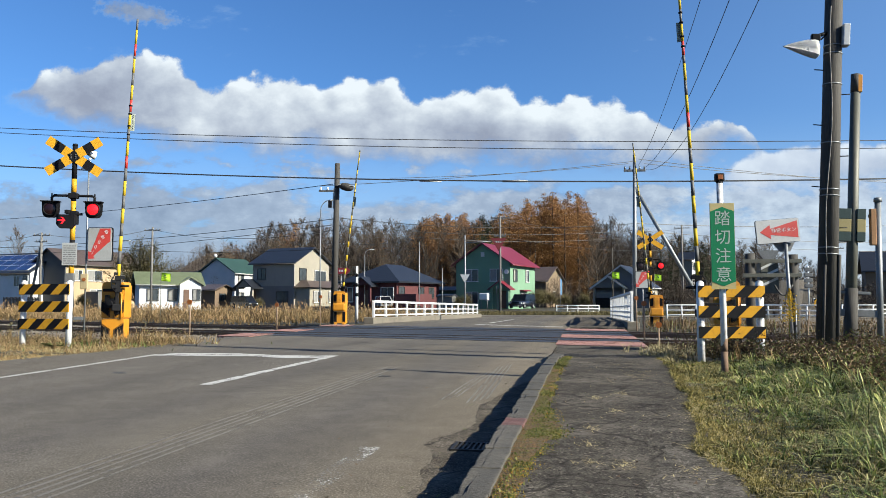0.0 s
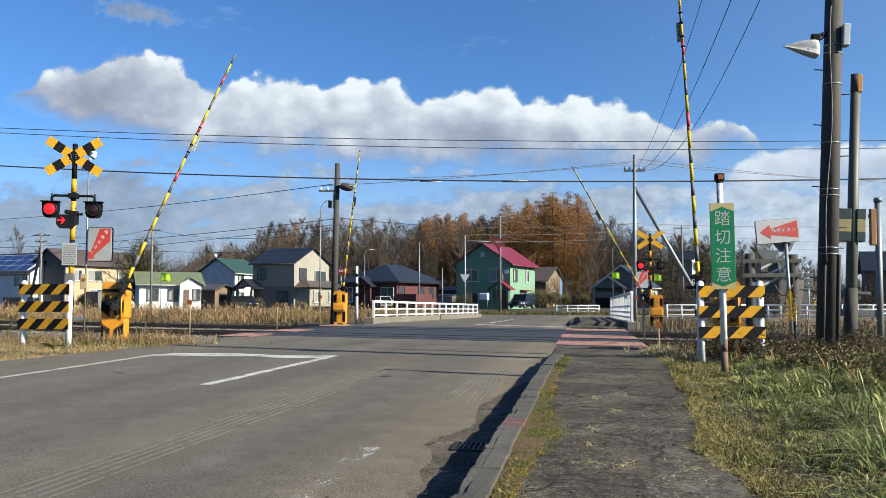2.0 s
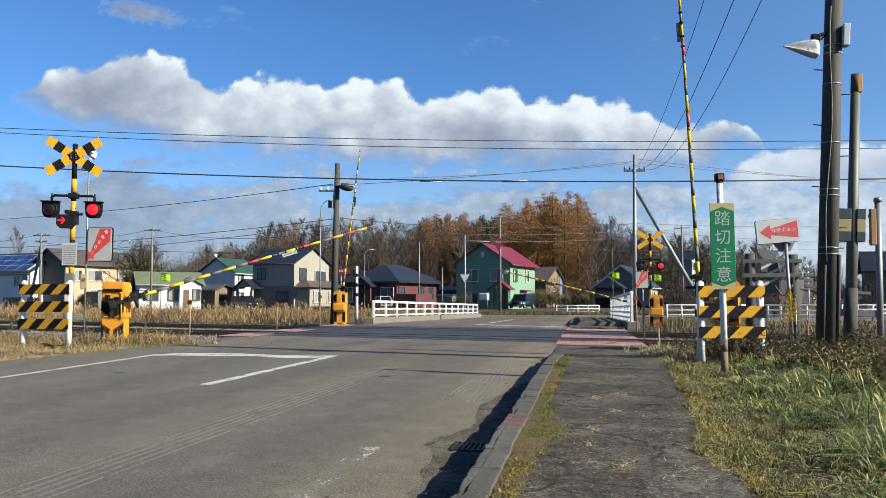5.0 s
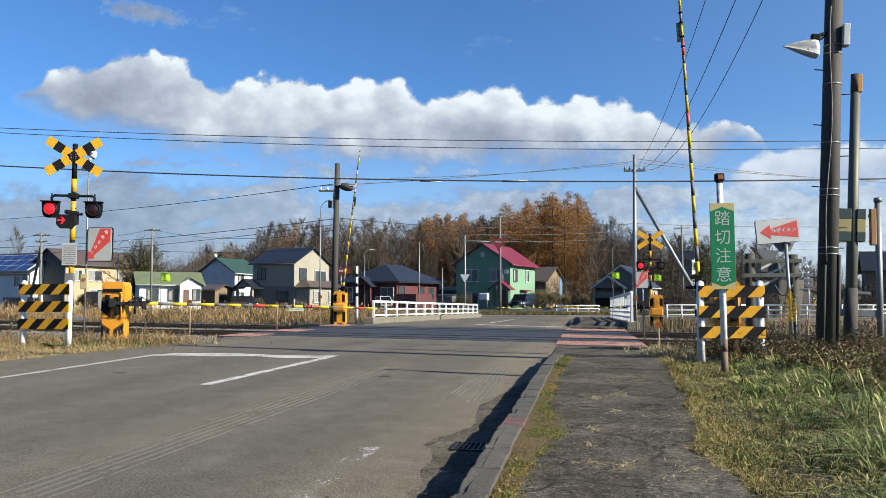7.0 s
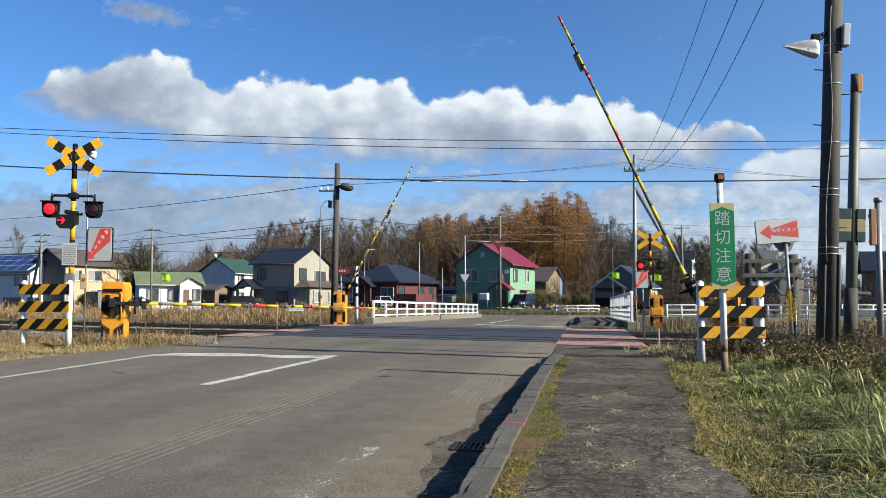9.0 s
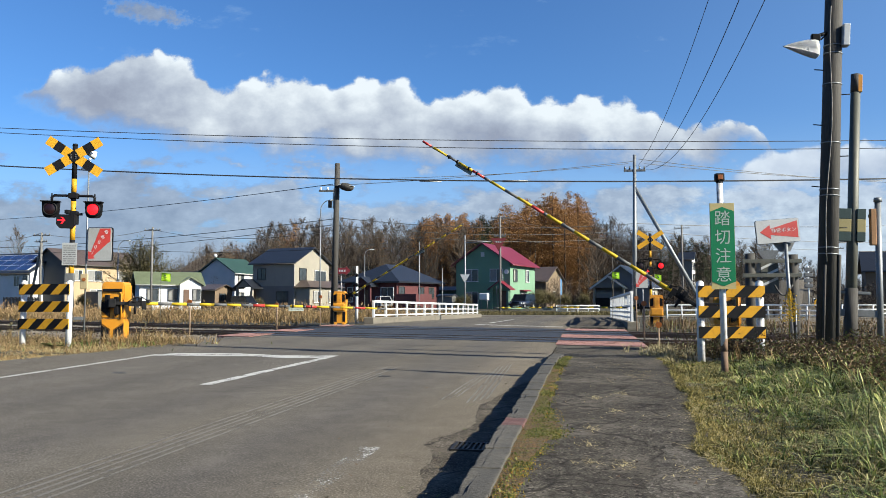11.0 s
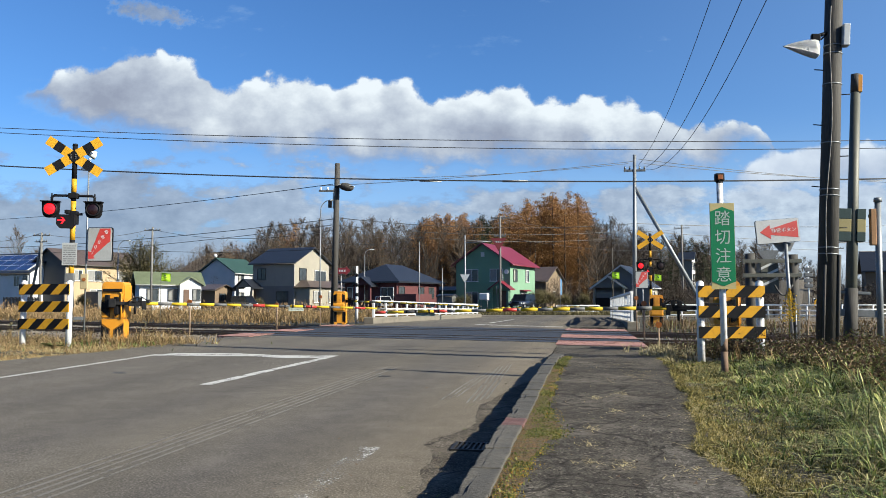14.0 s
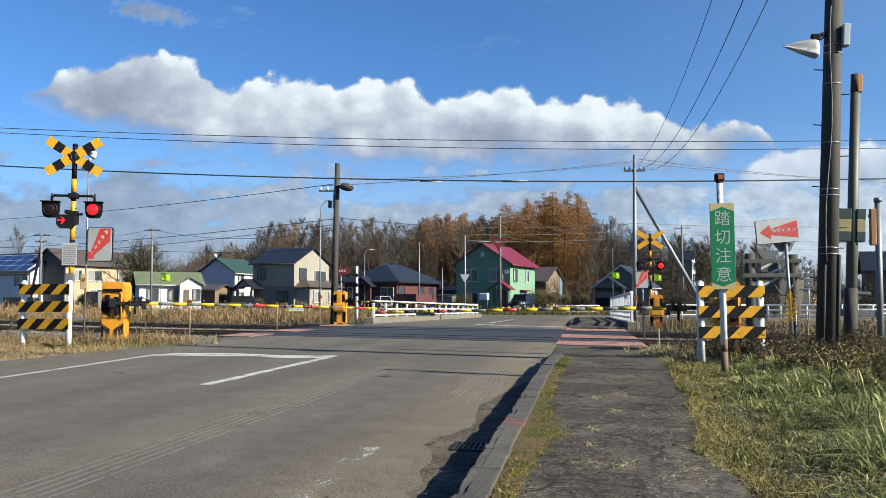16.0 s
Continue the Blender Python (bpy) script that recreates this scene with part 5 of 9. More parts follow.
rod(bm, (-0.2, -0.08, 5.08), (-0.12, -0.05, 5.17), 0.012, 0.012, 6)
part("lamp_bracket", bm, M_BLACK, bp)
bm = BM()
prof = [(-0.775, 4.965, 0.006, 0.015), (-0.68, 4.933, 0.075, 0.05), (-0.55, 4.89, 0.155, 0.09), (-0.42, 4.846, 0.225, 0.12), (-0.33, 4.816, 0.262, 0.13), (-0.275, 4.798, 0.262, 0.125), (-0.25, 4.79, 0.2, 0.1)]
rings = []
for px, pz, up, r in prof:
    rings.append([bm.verts.new((px + 0.1 * up * math.sin(a), -0.1 + r * math.cos(a), pz + up * math.sin(a) ** 0.8)) for a in [math.pi * k / 12 for k in range(13)]])
for a, b in zip(rings, rings[1:]):
    for k in range(12):
        bm.faces.new((a[k], a[k + 1], b[k + 1], b[k])).smooth = True
bm.faces.new(rings[-1])
bmesh.ops.solidify(bm, geom=bm.faces[:], thickness=0.008)
part("shade", bm, M_WPAINT, bp, "white enamelled lamp shade")

pp = thing("steel_pole", pose(3.67, 11.8, 0.153, 0, 3.0, 0) @ Matrix.Scale(0.83, 4), "grey steel pole with signal lamp cases on it", "pole")
bm = BM()
rod(bm, (0, 0, -0.2), (0, 0, 4.8), 0.098, 0.076, 16)
part("pole", bm, M_POLESTEEL, pp)
# The lower pole's shade is put into this sleeve's dark colour.
bm = BM()
rod(bm, (0, 0, 0.0), (0, 0, 1.1), 0.112, 0.106, 14)
part("shaded_pole_base", bm, M_POLEDARK, pp)
bm = BM()
rod(bm, (0.0, 0, 4.5), (0.0, 0, 4.82), 0.08, 0.079, 16)
part("band", bm, M_POLEDARK, pp, "dark cap")
bm = BM()
box(bm, 0.015, 0.088, -0.075, 0.03, 4.5, 4.8, 0.006)
part("reflector", bm, M_ORANGE, pp, "amber reflector strip")
for sx, hw in ((-0.2, 0.15), (0.11, 0.07)):
    for z0, z1, mt in ((2.28, 2.46, M_DARKGREEN), (2.06, 2.28, M_SIGNGOLD), (1.9, 2.06, M_DARKGREEN)):
        bm = BM()
        box(bm, sx - hw, sx + hw, -0.1, 0.1, z0, z1, 0.008)
        part("lamp_case", bm, mt, pp)
bm = BM()
box(bm, -0.4, 0.5, -0.03, 0.03, 0.62, 0.74, 0.01)
box(bm, -0.34, 0.3, -0.03, 0.03, 1.0, 1.05, 0.01)
part("brace", bm, M_STEELGREY, pp)

sp = thing("sensor_post", pose(4.075, 11.8, 0.05, 0, 0.8, 0), "grey steel post with a peach-coloured sensor case", "post")
bm = BM()
rod(bm, (0, 0, -0.2), (0, 0, 2.24), 0.046, 0.042, 14)
rod(bm, (0, 0, 2.24), (0, 0, 2.3), 0.056, 0.05, 14)
part("post", bm, M_GALV, sp)
bm = BM()
box(bm, -0.115, -0.035, -0.05, 0.03, 1.62, 2.14, 0.012)
box(bm, -0.12, 0.03, -0.03, 0.03, 1.66, 1.7)
box(bm, -0.12, 0.03, -0.03, 0.03, 2.02, 2.06)
part("sensor_tube", bm, mat("faded_peach_plastic", (0.208, 0.104, 0.04), (0.272, 0.144, 0.064), 0.7, big=3, fine=40), sp, "faded peach-coloured case")

# old sleepers set upright, with two cross bars and a relay case
wr = thing("relay_rack", pose(4.75, 19.0, -0.3, 0, 0, 2), "two weathered timber posts with steel cross bars and a relay case", "rack")
for sx in (-0.95, 0.0):
    bm = BM()
    rod(bm, (sx, 0, -0.1), (sx, 0, 2.25 + (0.03 if sx else 0)), 0.125, 0.115, 12)
    part("post", bm, M_POLEDARK, wr)
for z in (1.72, 2.05):
    bm = BM()
    box(bm, -1.15, 0.15, -0.16, -0.12, z, z + 0.09, 0.006)
    box(bm, -1.15, 0.15, -0.16, -0.06, z, z + 0.012)
    part("cross_bar", bm, M_POLESTEEL, wr)
bm = BM()
box(bm, -0.72, -0.3, 0.05, 0.4, 1.35, 2.1, 0.02)
part("relay_case", bm, M_POLESTEEL, wr)
for k in range(3):
    bm = BM()
    plate(bm, [(-0.7, 1.5 + k * 0.2), (-0.32, 1.68 + k * 0.2), (-0.32, 1.74 + k * 0.2), (-0.7, 1.56 + k * 0.2)], 0.044, 0.048)
    part("case_stripe", bm, M_SIGNGREY, wr)
bm = BM()
tube(bm, [(-0.45 + 0.4 * k / 10, -0.1, 1.55 - 0.25 * math.sin(math.pi * k / 10)) for k in range(11)], 0.02, 6)
part("hanging_cable", bm, M_WIRE, wr)
bm = BM()
plate(bm, [(-0.62, 2.14), (-0.4, 2.14), (-0.25, 2.36), (-0.77, 2.36)], 0.1, 0.3)
part("case_top", bm, M_STEELGREY, wr)


M_STAKE = mat("rust_brown_stake", (0.1216, 0.07904, 0.04864), (0.2067, 0.1459, 0.09728), 0.8, big=4, fine=40)


def short_post(x, y, h, z=0.0):
    g = thing("marker_post", pose(x, y, z), "thin rusty post with an amber reflector", "marker post", "marker posts by the crossing")
    bm = BM()
    rod(bm, (0, 0, -0.2), (0, 0, h), 0.018, 0.018, 8)
    part("stake", bm, M_STAKE, g)
    bm = BM()
    rod(bm, (0, -0.035, h), (0, 0.0, h), 0.06, 0.06, 14)
    part("reflector", bm, M_REFLECT, g, "round amber reflector")
    return g


for x, y, h in ((-9.02, 16.48, 0.85), (-8.98, 21.5, 0.75), (-8.87, 25.0, 1.0), (1.22, 16.9, 0.82), (1.38, 15.4, 0.42), (1.4, 22.2, 0.95)):
    short_post(x, y, h)


def flag(x, y, z, s, rot):
    g = thing("crossing_flag", pose(x, y, z, 0, 0, rot), "bright yellow-green cloth flag on a thin pole", "flag", "crossing flags")
    bm = BM()
    rod(bm, (0, 0, -1.5), (0, 0, s * 1.0), 0.007, 0.007, 6)
    part("staff", bm, M_POLESTEEL, g)
    bm = BM()
    n = 6
    vs = [[bm.verts.new((s * i / n, 0.012 * math.sin(i * 1.1 + k * 0.6), s * 0.9 * k / 3 - 0.1 * s * i / n)) for k in range(4)] for i in range(n + 1)]
    for i in range(n):
        for k in range(3):
            bm.faces.new((vs[i][k], vs[i + 1][k], vs[i + 1][k + 1], vs[i][k + 1])).smooth = True
    bmesh.ops.solidify(bm, geom=bm.faces[:], thickness=0.004)
    part("cloth", bm, M_FLAG, g, "fluorescent cloth")
    bm = BM()
    for a_, b_ in ((0.34, 0.62), (0.42, 0.4)):
        box(bm, s * a_, s * (a_ + 0.22), -0.024, -0.02, s * b_ * 0.9, s * (b_ + 0.12) * 0.9)
    part("printed_mark", bm, M_DARKGREEN, g, "small dark printed mark")
    return g


# ---- bridge railings ----
def bridge_railing(p0, p1, h0, h1, posts, label, rails=3):
    """A white railing between two ends (x, y, base z): posts, horizontal rails, and a concrete footing."""
    p0, p1 = Vector(p0), Vector(p1)
    g = thing("bridge_railing", Matrix.Translation(p0), label, "railing", "bridge railings")
    d = p1 - p0
    yaw = math.atan2(d.y, d.x)
    for i in range(posts):
        f = i / (posts - 1)
        c = d * f
        bm = BM()
        box(bm, -0.045, 0.045, -0.045, 0.045, 0.0, h0 + (h1 - h0) * f, 0.012, Matrix.Translation(c) @ pose(0, 0, 0, 0, 0, math.degrees(yaw)))
        part("post", bm, M_WPAINT, g)
    for k in range(rails):
        z = [1.0, 0.55, 0.16, 0.34][k]
        bm = BM()
        a, b = Vector((0, 0, h0 * z)), d + Vector((0, 0, h1 * z))
        L = (b - a).length
        s = 0.044 if k == 0 else 0.028
        box(bm, 0, L, -s * 1.3, s * 1.3, -s, s, 0.01, Matrix.Translation(a) @ (b - a).to_track_quat("X", "Z").to_matrix().to_4x4())
        part("rail", bm, M_WPAINT, g)
    bm = BM()
    L = d.length
    box(bm, -0.6, L + 0.5, -0.2, 0.2, -0.5, 0.02, 0.03, d.to_track_quat("X", "Z").to_matrix().to_4x4())
    part("footing", bm, M_BRIDGE, g, "stained concrete bridge edge")
    return g


bridge_railing((-8.13, 29.0, 0.2), (-7.2, 51.6, -0.06), 0.64, 0.62, 15, "white steel bridge railing on a concrete edge")
bridge_railing((1.5, 26.2, 0.16), (1.28, 40.2, 0.0), 0.98, 0.96, 10, "white steel bridge railing beside the footway", 4)


def guard_fence(p0, p1, n, h, z, label):
    p0, p1 = Vector((*p0, z)), Vector((*p1, z))
    g = thing("guard_fence", Matrix.Translation(p0), label, "fence", "white guard fences")
    d = p1 - p0
    for i in range(n):
        bm = BM()
        rod(bm, d * (i / (n - 1)), d * (i / (n - 1)) + Vector((0, 0, h)), 0.045, 0.045, 8)
        part("post", bm, M_WPAINT, g)
    for k in (0.95, 0.6, 0.28):
        bm = BM()
        rod(bm, Vector((0, 0, h * k)), d + Vector((0, 0, h * k)), 0.04, 0.04, 8)
        part("rail", bm, M_WPAINT, g)
    return g


guard_fence((4.36, 43.52), (9.34, 46.48), 7, 0.8, -0.15, "white pipe guard fence by the side road")
guard_fence((9.59, 46.53), (12.01, 42.91), 6, 0.8, -0.15, "white pipe guard fence by the side road")
guard_fence((-2.44, 66.67), (1.13, 67.33), 5, 0.75, -0.3, "white pipe guard fence beyond the bridge")
guard_fence((16.39, 53.89), (20.36, 54.63), 5, 0.8, -0.2, "white pipe guard fence by the side road")


# ---- houses ----
def wall_paint(name, c, k=0.86):
    return mat(name, tuple(v * k for v in c), c, 0.85, big=0.5, fine=14, bump=0.12, dist=0.01, dirt=tuple(v * 0.6 for v in c), dirt_amount=0.3)


def clad(name, c, pitch=0.24, axis=2, depth=0.006):
    """Painted cladding with real-size board lines pressed into it."""
    m, t, p = nodes_of(name)
    co = place_of(t)
    sep = t.nodes.new("ShaderNodeSeparateXYZ")
    t.links.new(co, sep.inputs[0])
    ph = math_node(t, "FRACT", math_node(t, "DIVIDE", sep.outputs[axis], pitch))
    n1 = noise_tex(t, co, 0.5, 5, 0.6)
    col = ramp(t, n1, [(0.3, tuple(v * 0.84 for v in c)), (0.7, c)])
    col = mixc(t, ramp(t, noise_tex(t, co, 3.0, 6, 0.7, (1, 1, 0.2)), [(0.55, (0, 0, 0)), (0.8, (0.3, 0.3, 0.3))]), col, tuple(v * 0.55 for v in c))
    t.links.new(col, p.inputs["Base Color"])
    p.inputs["Roughness"].default_value = 0.8
    bump_to(t, p, step_node(t, ph, 0.0, 0.12), 0.8, depth)
    return m


def roof_mat(name, c, pitch=0.42):
    """Sheet-metal roofing, slightly glossy, with streaks."""
    m, t, p = nodes_of(name)
    co = place_of(t)
    col = ramp(t, noise_tex(t, co, 1.2, 6, 0.65), [(0.3, tuple(v * 0.7 for v in c)), (0.7, tuple(v * 1.15 for v in c))])
    t.links.new(col, p.inputs["Base Color"])
    p.inputs["Roughness"].default_value = 0.45
    wv = N(t, "ShaderNodeTexWave", Scale=1.0 / pitch, Distortion=0.0)
    t.links.new(co, wv.inputs["Vector"])
    bump_to(t, p, wv.outputs["Fac"], 0.35, 0.02)
    return m


W_GREY = clad("grey_cladding", (0.1034, 0.1034, 0.1003))
W_DGREY = clad("dark_grey_cladding", (0.0608, 0.0608, 0.0608))
W_CREAM = wall_paint("cream_plaster", (0.31, 0.232, 0.14))
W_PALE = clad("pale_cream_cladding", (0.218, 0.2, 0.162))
W_LOWGREY = clad("dark_beige_cladding", (0.125, 0.12, 0.118))
W_WHITE = clad("white_cladding", (0.4925, 0.5007, 0.509))
W_GREEN = clad("mint_green_cladding", (0.12, 0.216, 0.14))
W_MAROON = clad("maroon_cladding", (0.06688, 0.01505, 0.01672))
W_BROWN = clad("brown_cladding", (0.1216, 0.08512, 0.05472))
# Lit copy of the brown cladding: sunlight on a side wall as lighter colour.
W_BROWNLIT = clad("sunlit_brown_cladding", (0.15, 0.108, 0.066))
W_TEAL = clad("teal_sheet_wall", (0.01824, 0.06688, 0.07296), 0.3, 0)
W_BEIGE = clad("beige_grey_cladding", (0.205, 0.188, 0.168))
W_ASH = clad("ash_grey_cladding", (0.11, 0.11, 0.115))
R_NAVY = roof_mat("navy_roof_sheet", (0.01064, 0.01277, 0.01824))
R_GREEN = roof_mat("green_roof_sheet", (0.02189, 0.04864, 0.03648))
R_RED = roof_mat("crimson_roof_sheet", (0.12, 0.0096, 0.0208))
R_BROWN = roof_mat("brown_roof_sheet", (0.062, 0.046, 0.039))
R_MOSS = roof_mat("moss_green_roof_sheet", (0.1034, 0.1216, 0.06688))
R_SOLAR = mat("solar_panel_glass", (0.007296, 0.0152, 0.0608), (0.01216, 0.02736, 0.09728), 0.15, big=0.8, fine=6, bump=0)
M_FRAME = mat("window_frame_white", (0.3648, 0.3648, 0.3648), (0.4378, 0.4378, 0.4378), 0.5, bump=0)
M_FRAMEDARK = mat("window_frame_dark", (0.01824, 0.01702, 0.01642), (0.03648, 0.03344, 0.0304), 0.5, bump=0)
M_DOOR = mat("door_brown", (0.0608, 0.0304, 0.01824), (0.09728, 0.05168, 0.0304), 0.6, big=2, fine=30)
M_CURTAIN = mat("pale_curtain", (0.1216, 0.1216, 0.1155), (0.1885, 0.1885, 0.1824), 0.9, big=3, fine=30, bump=0.2)


def face_matrix(face, w, d):
    """The frame of a wall: local x along the wall, z up, -y outward. f: front (y = 0), r: right (x = 0), l: left, b: back."""
    return {"f": Matrix.Identity(4), "r": pose(0, 0, 0, 0, 0, 90), "l": pose(-w, d, 0, 0, 0, -90), "b": pose(0, d, 0, 0, 0, 180)}[face]


def window(house_ob, face, w, d, x, z, ww, hh, frame, curtain=0.0, panes=2):
    """A framed window: rebated frame, sill, panes of glass; drawn curtain behind part of it."""
    fm = face_matrix(face, w, d)
    bm = BM()
    t = 0.07
    for x0, x1, z0, z1 in ((x - ww / 2 - t, x - ww / 2, z - t, z + hh + t), (x + ww / 2, x + ww / 2 + t, z - t, z + hh + t), (x - ww / 2, x + ww / 2, z - t, z), (x - ww / 2, x + ww / 2, z + hh, z + hh + t)):
        box(bm, x0, x1, -0.09, 0.03, z0, z1, 0.0, fm)
    for k in range(1, panes):
        xm = x - ww / 2 + ww * k / panes
        box(bm, xm - 0.03, xm + 0.03, -0.075, 0.02, z, z + hh, 0.0, fm)
    win = part("window", bm, frame, house_ob)
    bm = BM()
    box(bm, x - ww / 2 - 0.1, x + ww / 2 + 0.1, -0.14, 0.0, z - t - 0.05, z - t - 0.003, 0.0, fm)
    part("sill", bm, frame, win)
    for k in range(panes):
        bm = BM()
        xa = x - ww / 2 + ww * k / panes
        box(bm, xa + 0.02, xa + ww / panes - 0.02, -0.04, -0.02, z + 0.005, z + hh - 0.005, 0.0, fm)
        part("pane", bm, M_CURTAIN if k < curtain * panes else M_GLASS, win)
    return win


def house(corner, w, d, eave, ridge, along, label, front, side, roof, z0=-0.3, rot=SKEW, oh=0.45, name="house", gut=M_FRAMEDARK):
    """A house by its near corner (front and right walls meet there). along: 'y' gable to the front, 'x' gable to the right, 'h' hipped."""
    g = thing(name, pose(*corner, 0, 0, 0, rot), label, "house", "houses beyond the tracks")
    T = 0.2
    gy, gx_ = along == "y", along == "x"
    for face, L, is_g, m in (("f", w, gy, front), ("b", w, gy, front), ("r", d, gx_, side), ("l", d, gx_, front)):
        x0, x1 = {"f": (-w, 0.0), "b": (-w, 0.0), "r": (0.0, d), "l": (0.0, d)}[face]
        if face == "b":
            x0, x1 = 0.0, w
            x0, x1 = -0.0, w
        if face == "l":
            x0, x1 = 0.0, d
        inset = 0.0 if face in "fb" else T
        pts = [(x0 + inset, z0), (x1 - inset, z0), (x1 - inset, eave), (x0 + inset, eave)]
        if is_g:
            pts.insert(3, ((x0 + x1) / 2, ridge))
        bm = BM()
        plate(bm, pts, 0.0, T)
        bmesh.ops.transform(bm, matrix=face_matrix(face, w, d), verts=bm.verts[:])
        part("wall", bm, m, g)
    bm = BM()
    th = 0.14
    if along == "h":
        c = min(w, d) / 2
        e = [(-w - oh, -oh), (oh, -oh), (oh, d + oh), (-w - oh, d + oh)]
        r0, r1 = ((-w / 2, c), (-w / 2, d - c)) if d > w else ((-w + c, d / 2), (-c, d / 2))
        lo = [bm.verts.new((x, y, eave - 0.05)) for x, y in e]
        lt = [bm.verts.new((x, y, eave + 0.12)) for x, y in e]
        a, b = bm.verts.new((*r0, ridge)), bm.verts.new((*r1, ridge))
        if d > w:
            fs = [(lt[0], lt[1], a), (lt[1], lt[2], b, a), (lt[2], lt[3], b), (lt[3], lt[0], a, b)]
        else:
            fs = [(lt[0], lt[1], b, a), (lt[1], lt[2], b), (lt[2], lt[3], a, b), (lt[3], lt[0], a)]
        for f in fs:
            bm.faces.new(f)
        for i in range(4):
            bm.faces.new((lo[i], lo[(i + 1) % 4], lt[(i + 1) % 4], lt[i]))
        bm.faces.new(list(reversed(lo)))
    else:
        span, length = (w, d) if gy else (d, w)
        k = (ridge - eave) / (span / 2)
        prof = [(-span / 2 - oh, eave - k * oh), (0, ridge), (span / 2 + oh, eave - k * oh)]
        prof = prof + [(x, z + th * math.hypot(1, k)) for x, z in reversed(prof)]
        plate(bm, prof, -oh, length + oh)
        # plate runs along y: move to the middle of the span
        mt = pose(-w / 2, 0, 0) if gy else pose(0, d / 2, 0, 0, 0, 90)
        bmesh.ops.transform(bm, matrix=mt, verts=bm.verts[:])
    rf = part("roof", bm, roof, g)
    if along != "h":
        for sgn in (-1, 1):
            bm = BM()
            xe, ze = sgn * (span / 2 + oh), eave - k * oh
            rod(bm, (xe, -oh, ze + 0.02), (xe, length + oh, ze + 0.02), 0.07, 0.07, 6)
            bmesh.ops.transform(bm, matrix=pose(-w / 2, 0, 0) if gy else pose(0, d / 2, 0, 0, 0, 90), verts=bm.verts[:])
            part("gutter", bm, gut, rf)
    return g


def porch(g, x0, x1, depth, h, peak, post_mat, roof, gable_wall):
    """A small gabled porch on the front wall."""
    bm = BM()
    xm, k = (x0 + x1) / 2, (peak - h) / ((x1 - x0) / 2)
    o = 0.3
    pr = [(x0 - o, h - k * o), (xm, peak), (x1 + o, h - k * o)]
    plate(bm, pr + [(x, z + 0.13) for x, z in reversed(pr)], -depth - 0.3, 0.1)
    rf = part("porch_roof", bm, roof, g)
    bm = BM()
    plate(bm, [(x0, h), (x1, h), (xm, peak)], -depth, -depth + 0.1)
    part("porch_gable", bm, gable_wall, g)
    for x in (x0 + 0.15, x1 - 0.15):
        bm = BM()
        box(bm, x - 0.15, x + 0.15, -depth, -depth + 0.3, -0.3, h, 0.02)
        part("porch_post", bm, post_mat, g)
    bm = BM()
    box(bm, xm - 0.5, xm + 0.5, -0.05, -0.01, -0.2, 2.1, 0.01)
    part("door", bm, M_DOOR, g)


# white house with solar panels
h1 = house((-71.11, 88.52), 13.0, 8.0, 4.6, 7.2, "x", "pale blue-white house with solar panels on its roof", W_WHITE, W_WHITE, R_NAVY)
bm = BM()
box(bm, 0, 12.1, 0, 4.3, 0.12, 0.17, 0.0, pose(-12.5, 0.0, 4.62, math.degrees(math.atan(2.6 / 4.0)), 0, 0))
part("panel_rack", bm, M_FRAME, h1, "pale mounting rack")
for i in range(5):
    for k in range(3):
        bm = BM()
        kk = (7.2 - 4.6) / 4.0
        a = math.degrees(math.atan(kk))
        box(bm, 0, 2.18, 0, 1.27, 0.19, 0.24, 0.0, pose(-12.3 + i * 2.35, 0.05 + k * 1.42 * math.cos(radians(a)), 4.62 + k * 1.42 * math.sin(radians(a)), a, 0, 0))
        part("solar_panel", bm, R_SOLAR, h1, "blue solar panel")
for x in (-2.6, -0.9, -7.0):
    window(h1, "f", 13, 8, x, 2.7, 1.0, 1.3, M_FRAME)
# dark gable house with a cream side
h2 = house((-66.70, 89.34), 6.1, 12.5, 5.7, 7.6, "y", "dark grey gabled house with a cream lit side and brown roof", W_DGREY, W_CREAM, R_BROWN)
for y, z, ww in ((4.6, 3.5, 2.3), (9.6, 3.5, 2.0), (2.0, 3.5, 1.2), (5.0, 1.0, 2.0), (9.6, 0.7, 1.8)):
    window(h2, "r", 6.1, 12.5, y, z, ww, 1.3, M_FRAME, 0.5)
bm = BM()
box(bm, 0.6, 3.2, 2.6, 5.4, -0.3, 2.0, 0.03)
part("store_room", bm, W_GREY, h2, "grey lean-to store")
# low white house with green roof
h3 = house((-42.98, 80.8), 6.5, 5.4, 2.7, 3.95, "x", "low white house with a mossy green roof and a front gable", W_WHITE, W_WHITE, R_MOSS, rot=37, gut=M_FRAME, oh=0.45)
for x, ww in ((-5.1, 1.1), (-3.0, 0.9), (-0.55, 0.75)):
    window(h3, "f", 6.5, 5.4, x, 0.9, ww, 1.15, M_FRAMEDARK, 0.5).matrix_basis = pose(0, -0.75 if x > -2 else 0, 0)
bm = BM()
plate(bm, [(-2.35, -0.3), (-0.05, -0.3), (-0.05, 2.65), (-1.2, 3.35), (-2.35, 2.65)], -0.75, 0.02)
part("front_gable", bm, W_WHITE, h3, "white gabled front bay")
bm = BM()
pr = [(-2.75, 2.42), (-1.2, 3.37), (0.35, 2.42)]
plate(bm, pr + [(x, z + 0.14) for x, z in reversed(pr)], -1.05, 2.2)
part("gable_roof", bm, R_MOSS, h3)
bm = BM()
box(bm, -1.95, -1.35, -0.8, -0.755, -0.2, 2.05, 0.01)
part("door", bm, M_DOOR, h3)
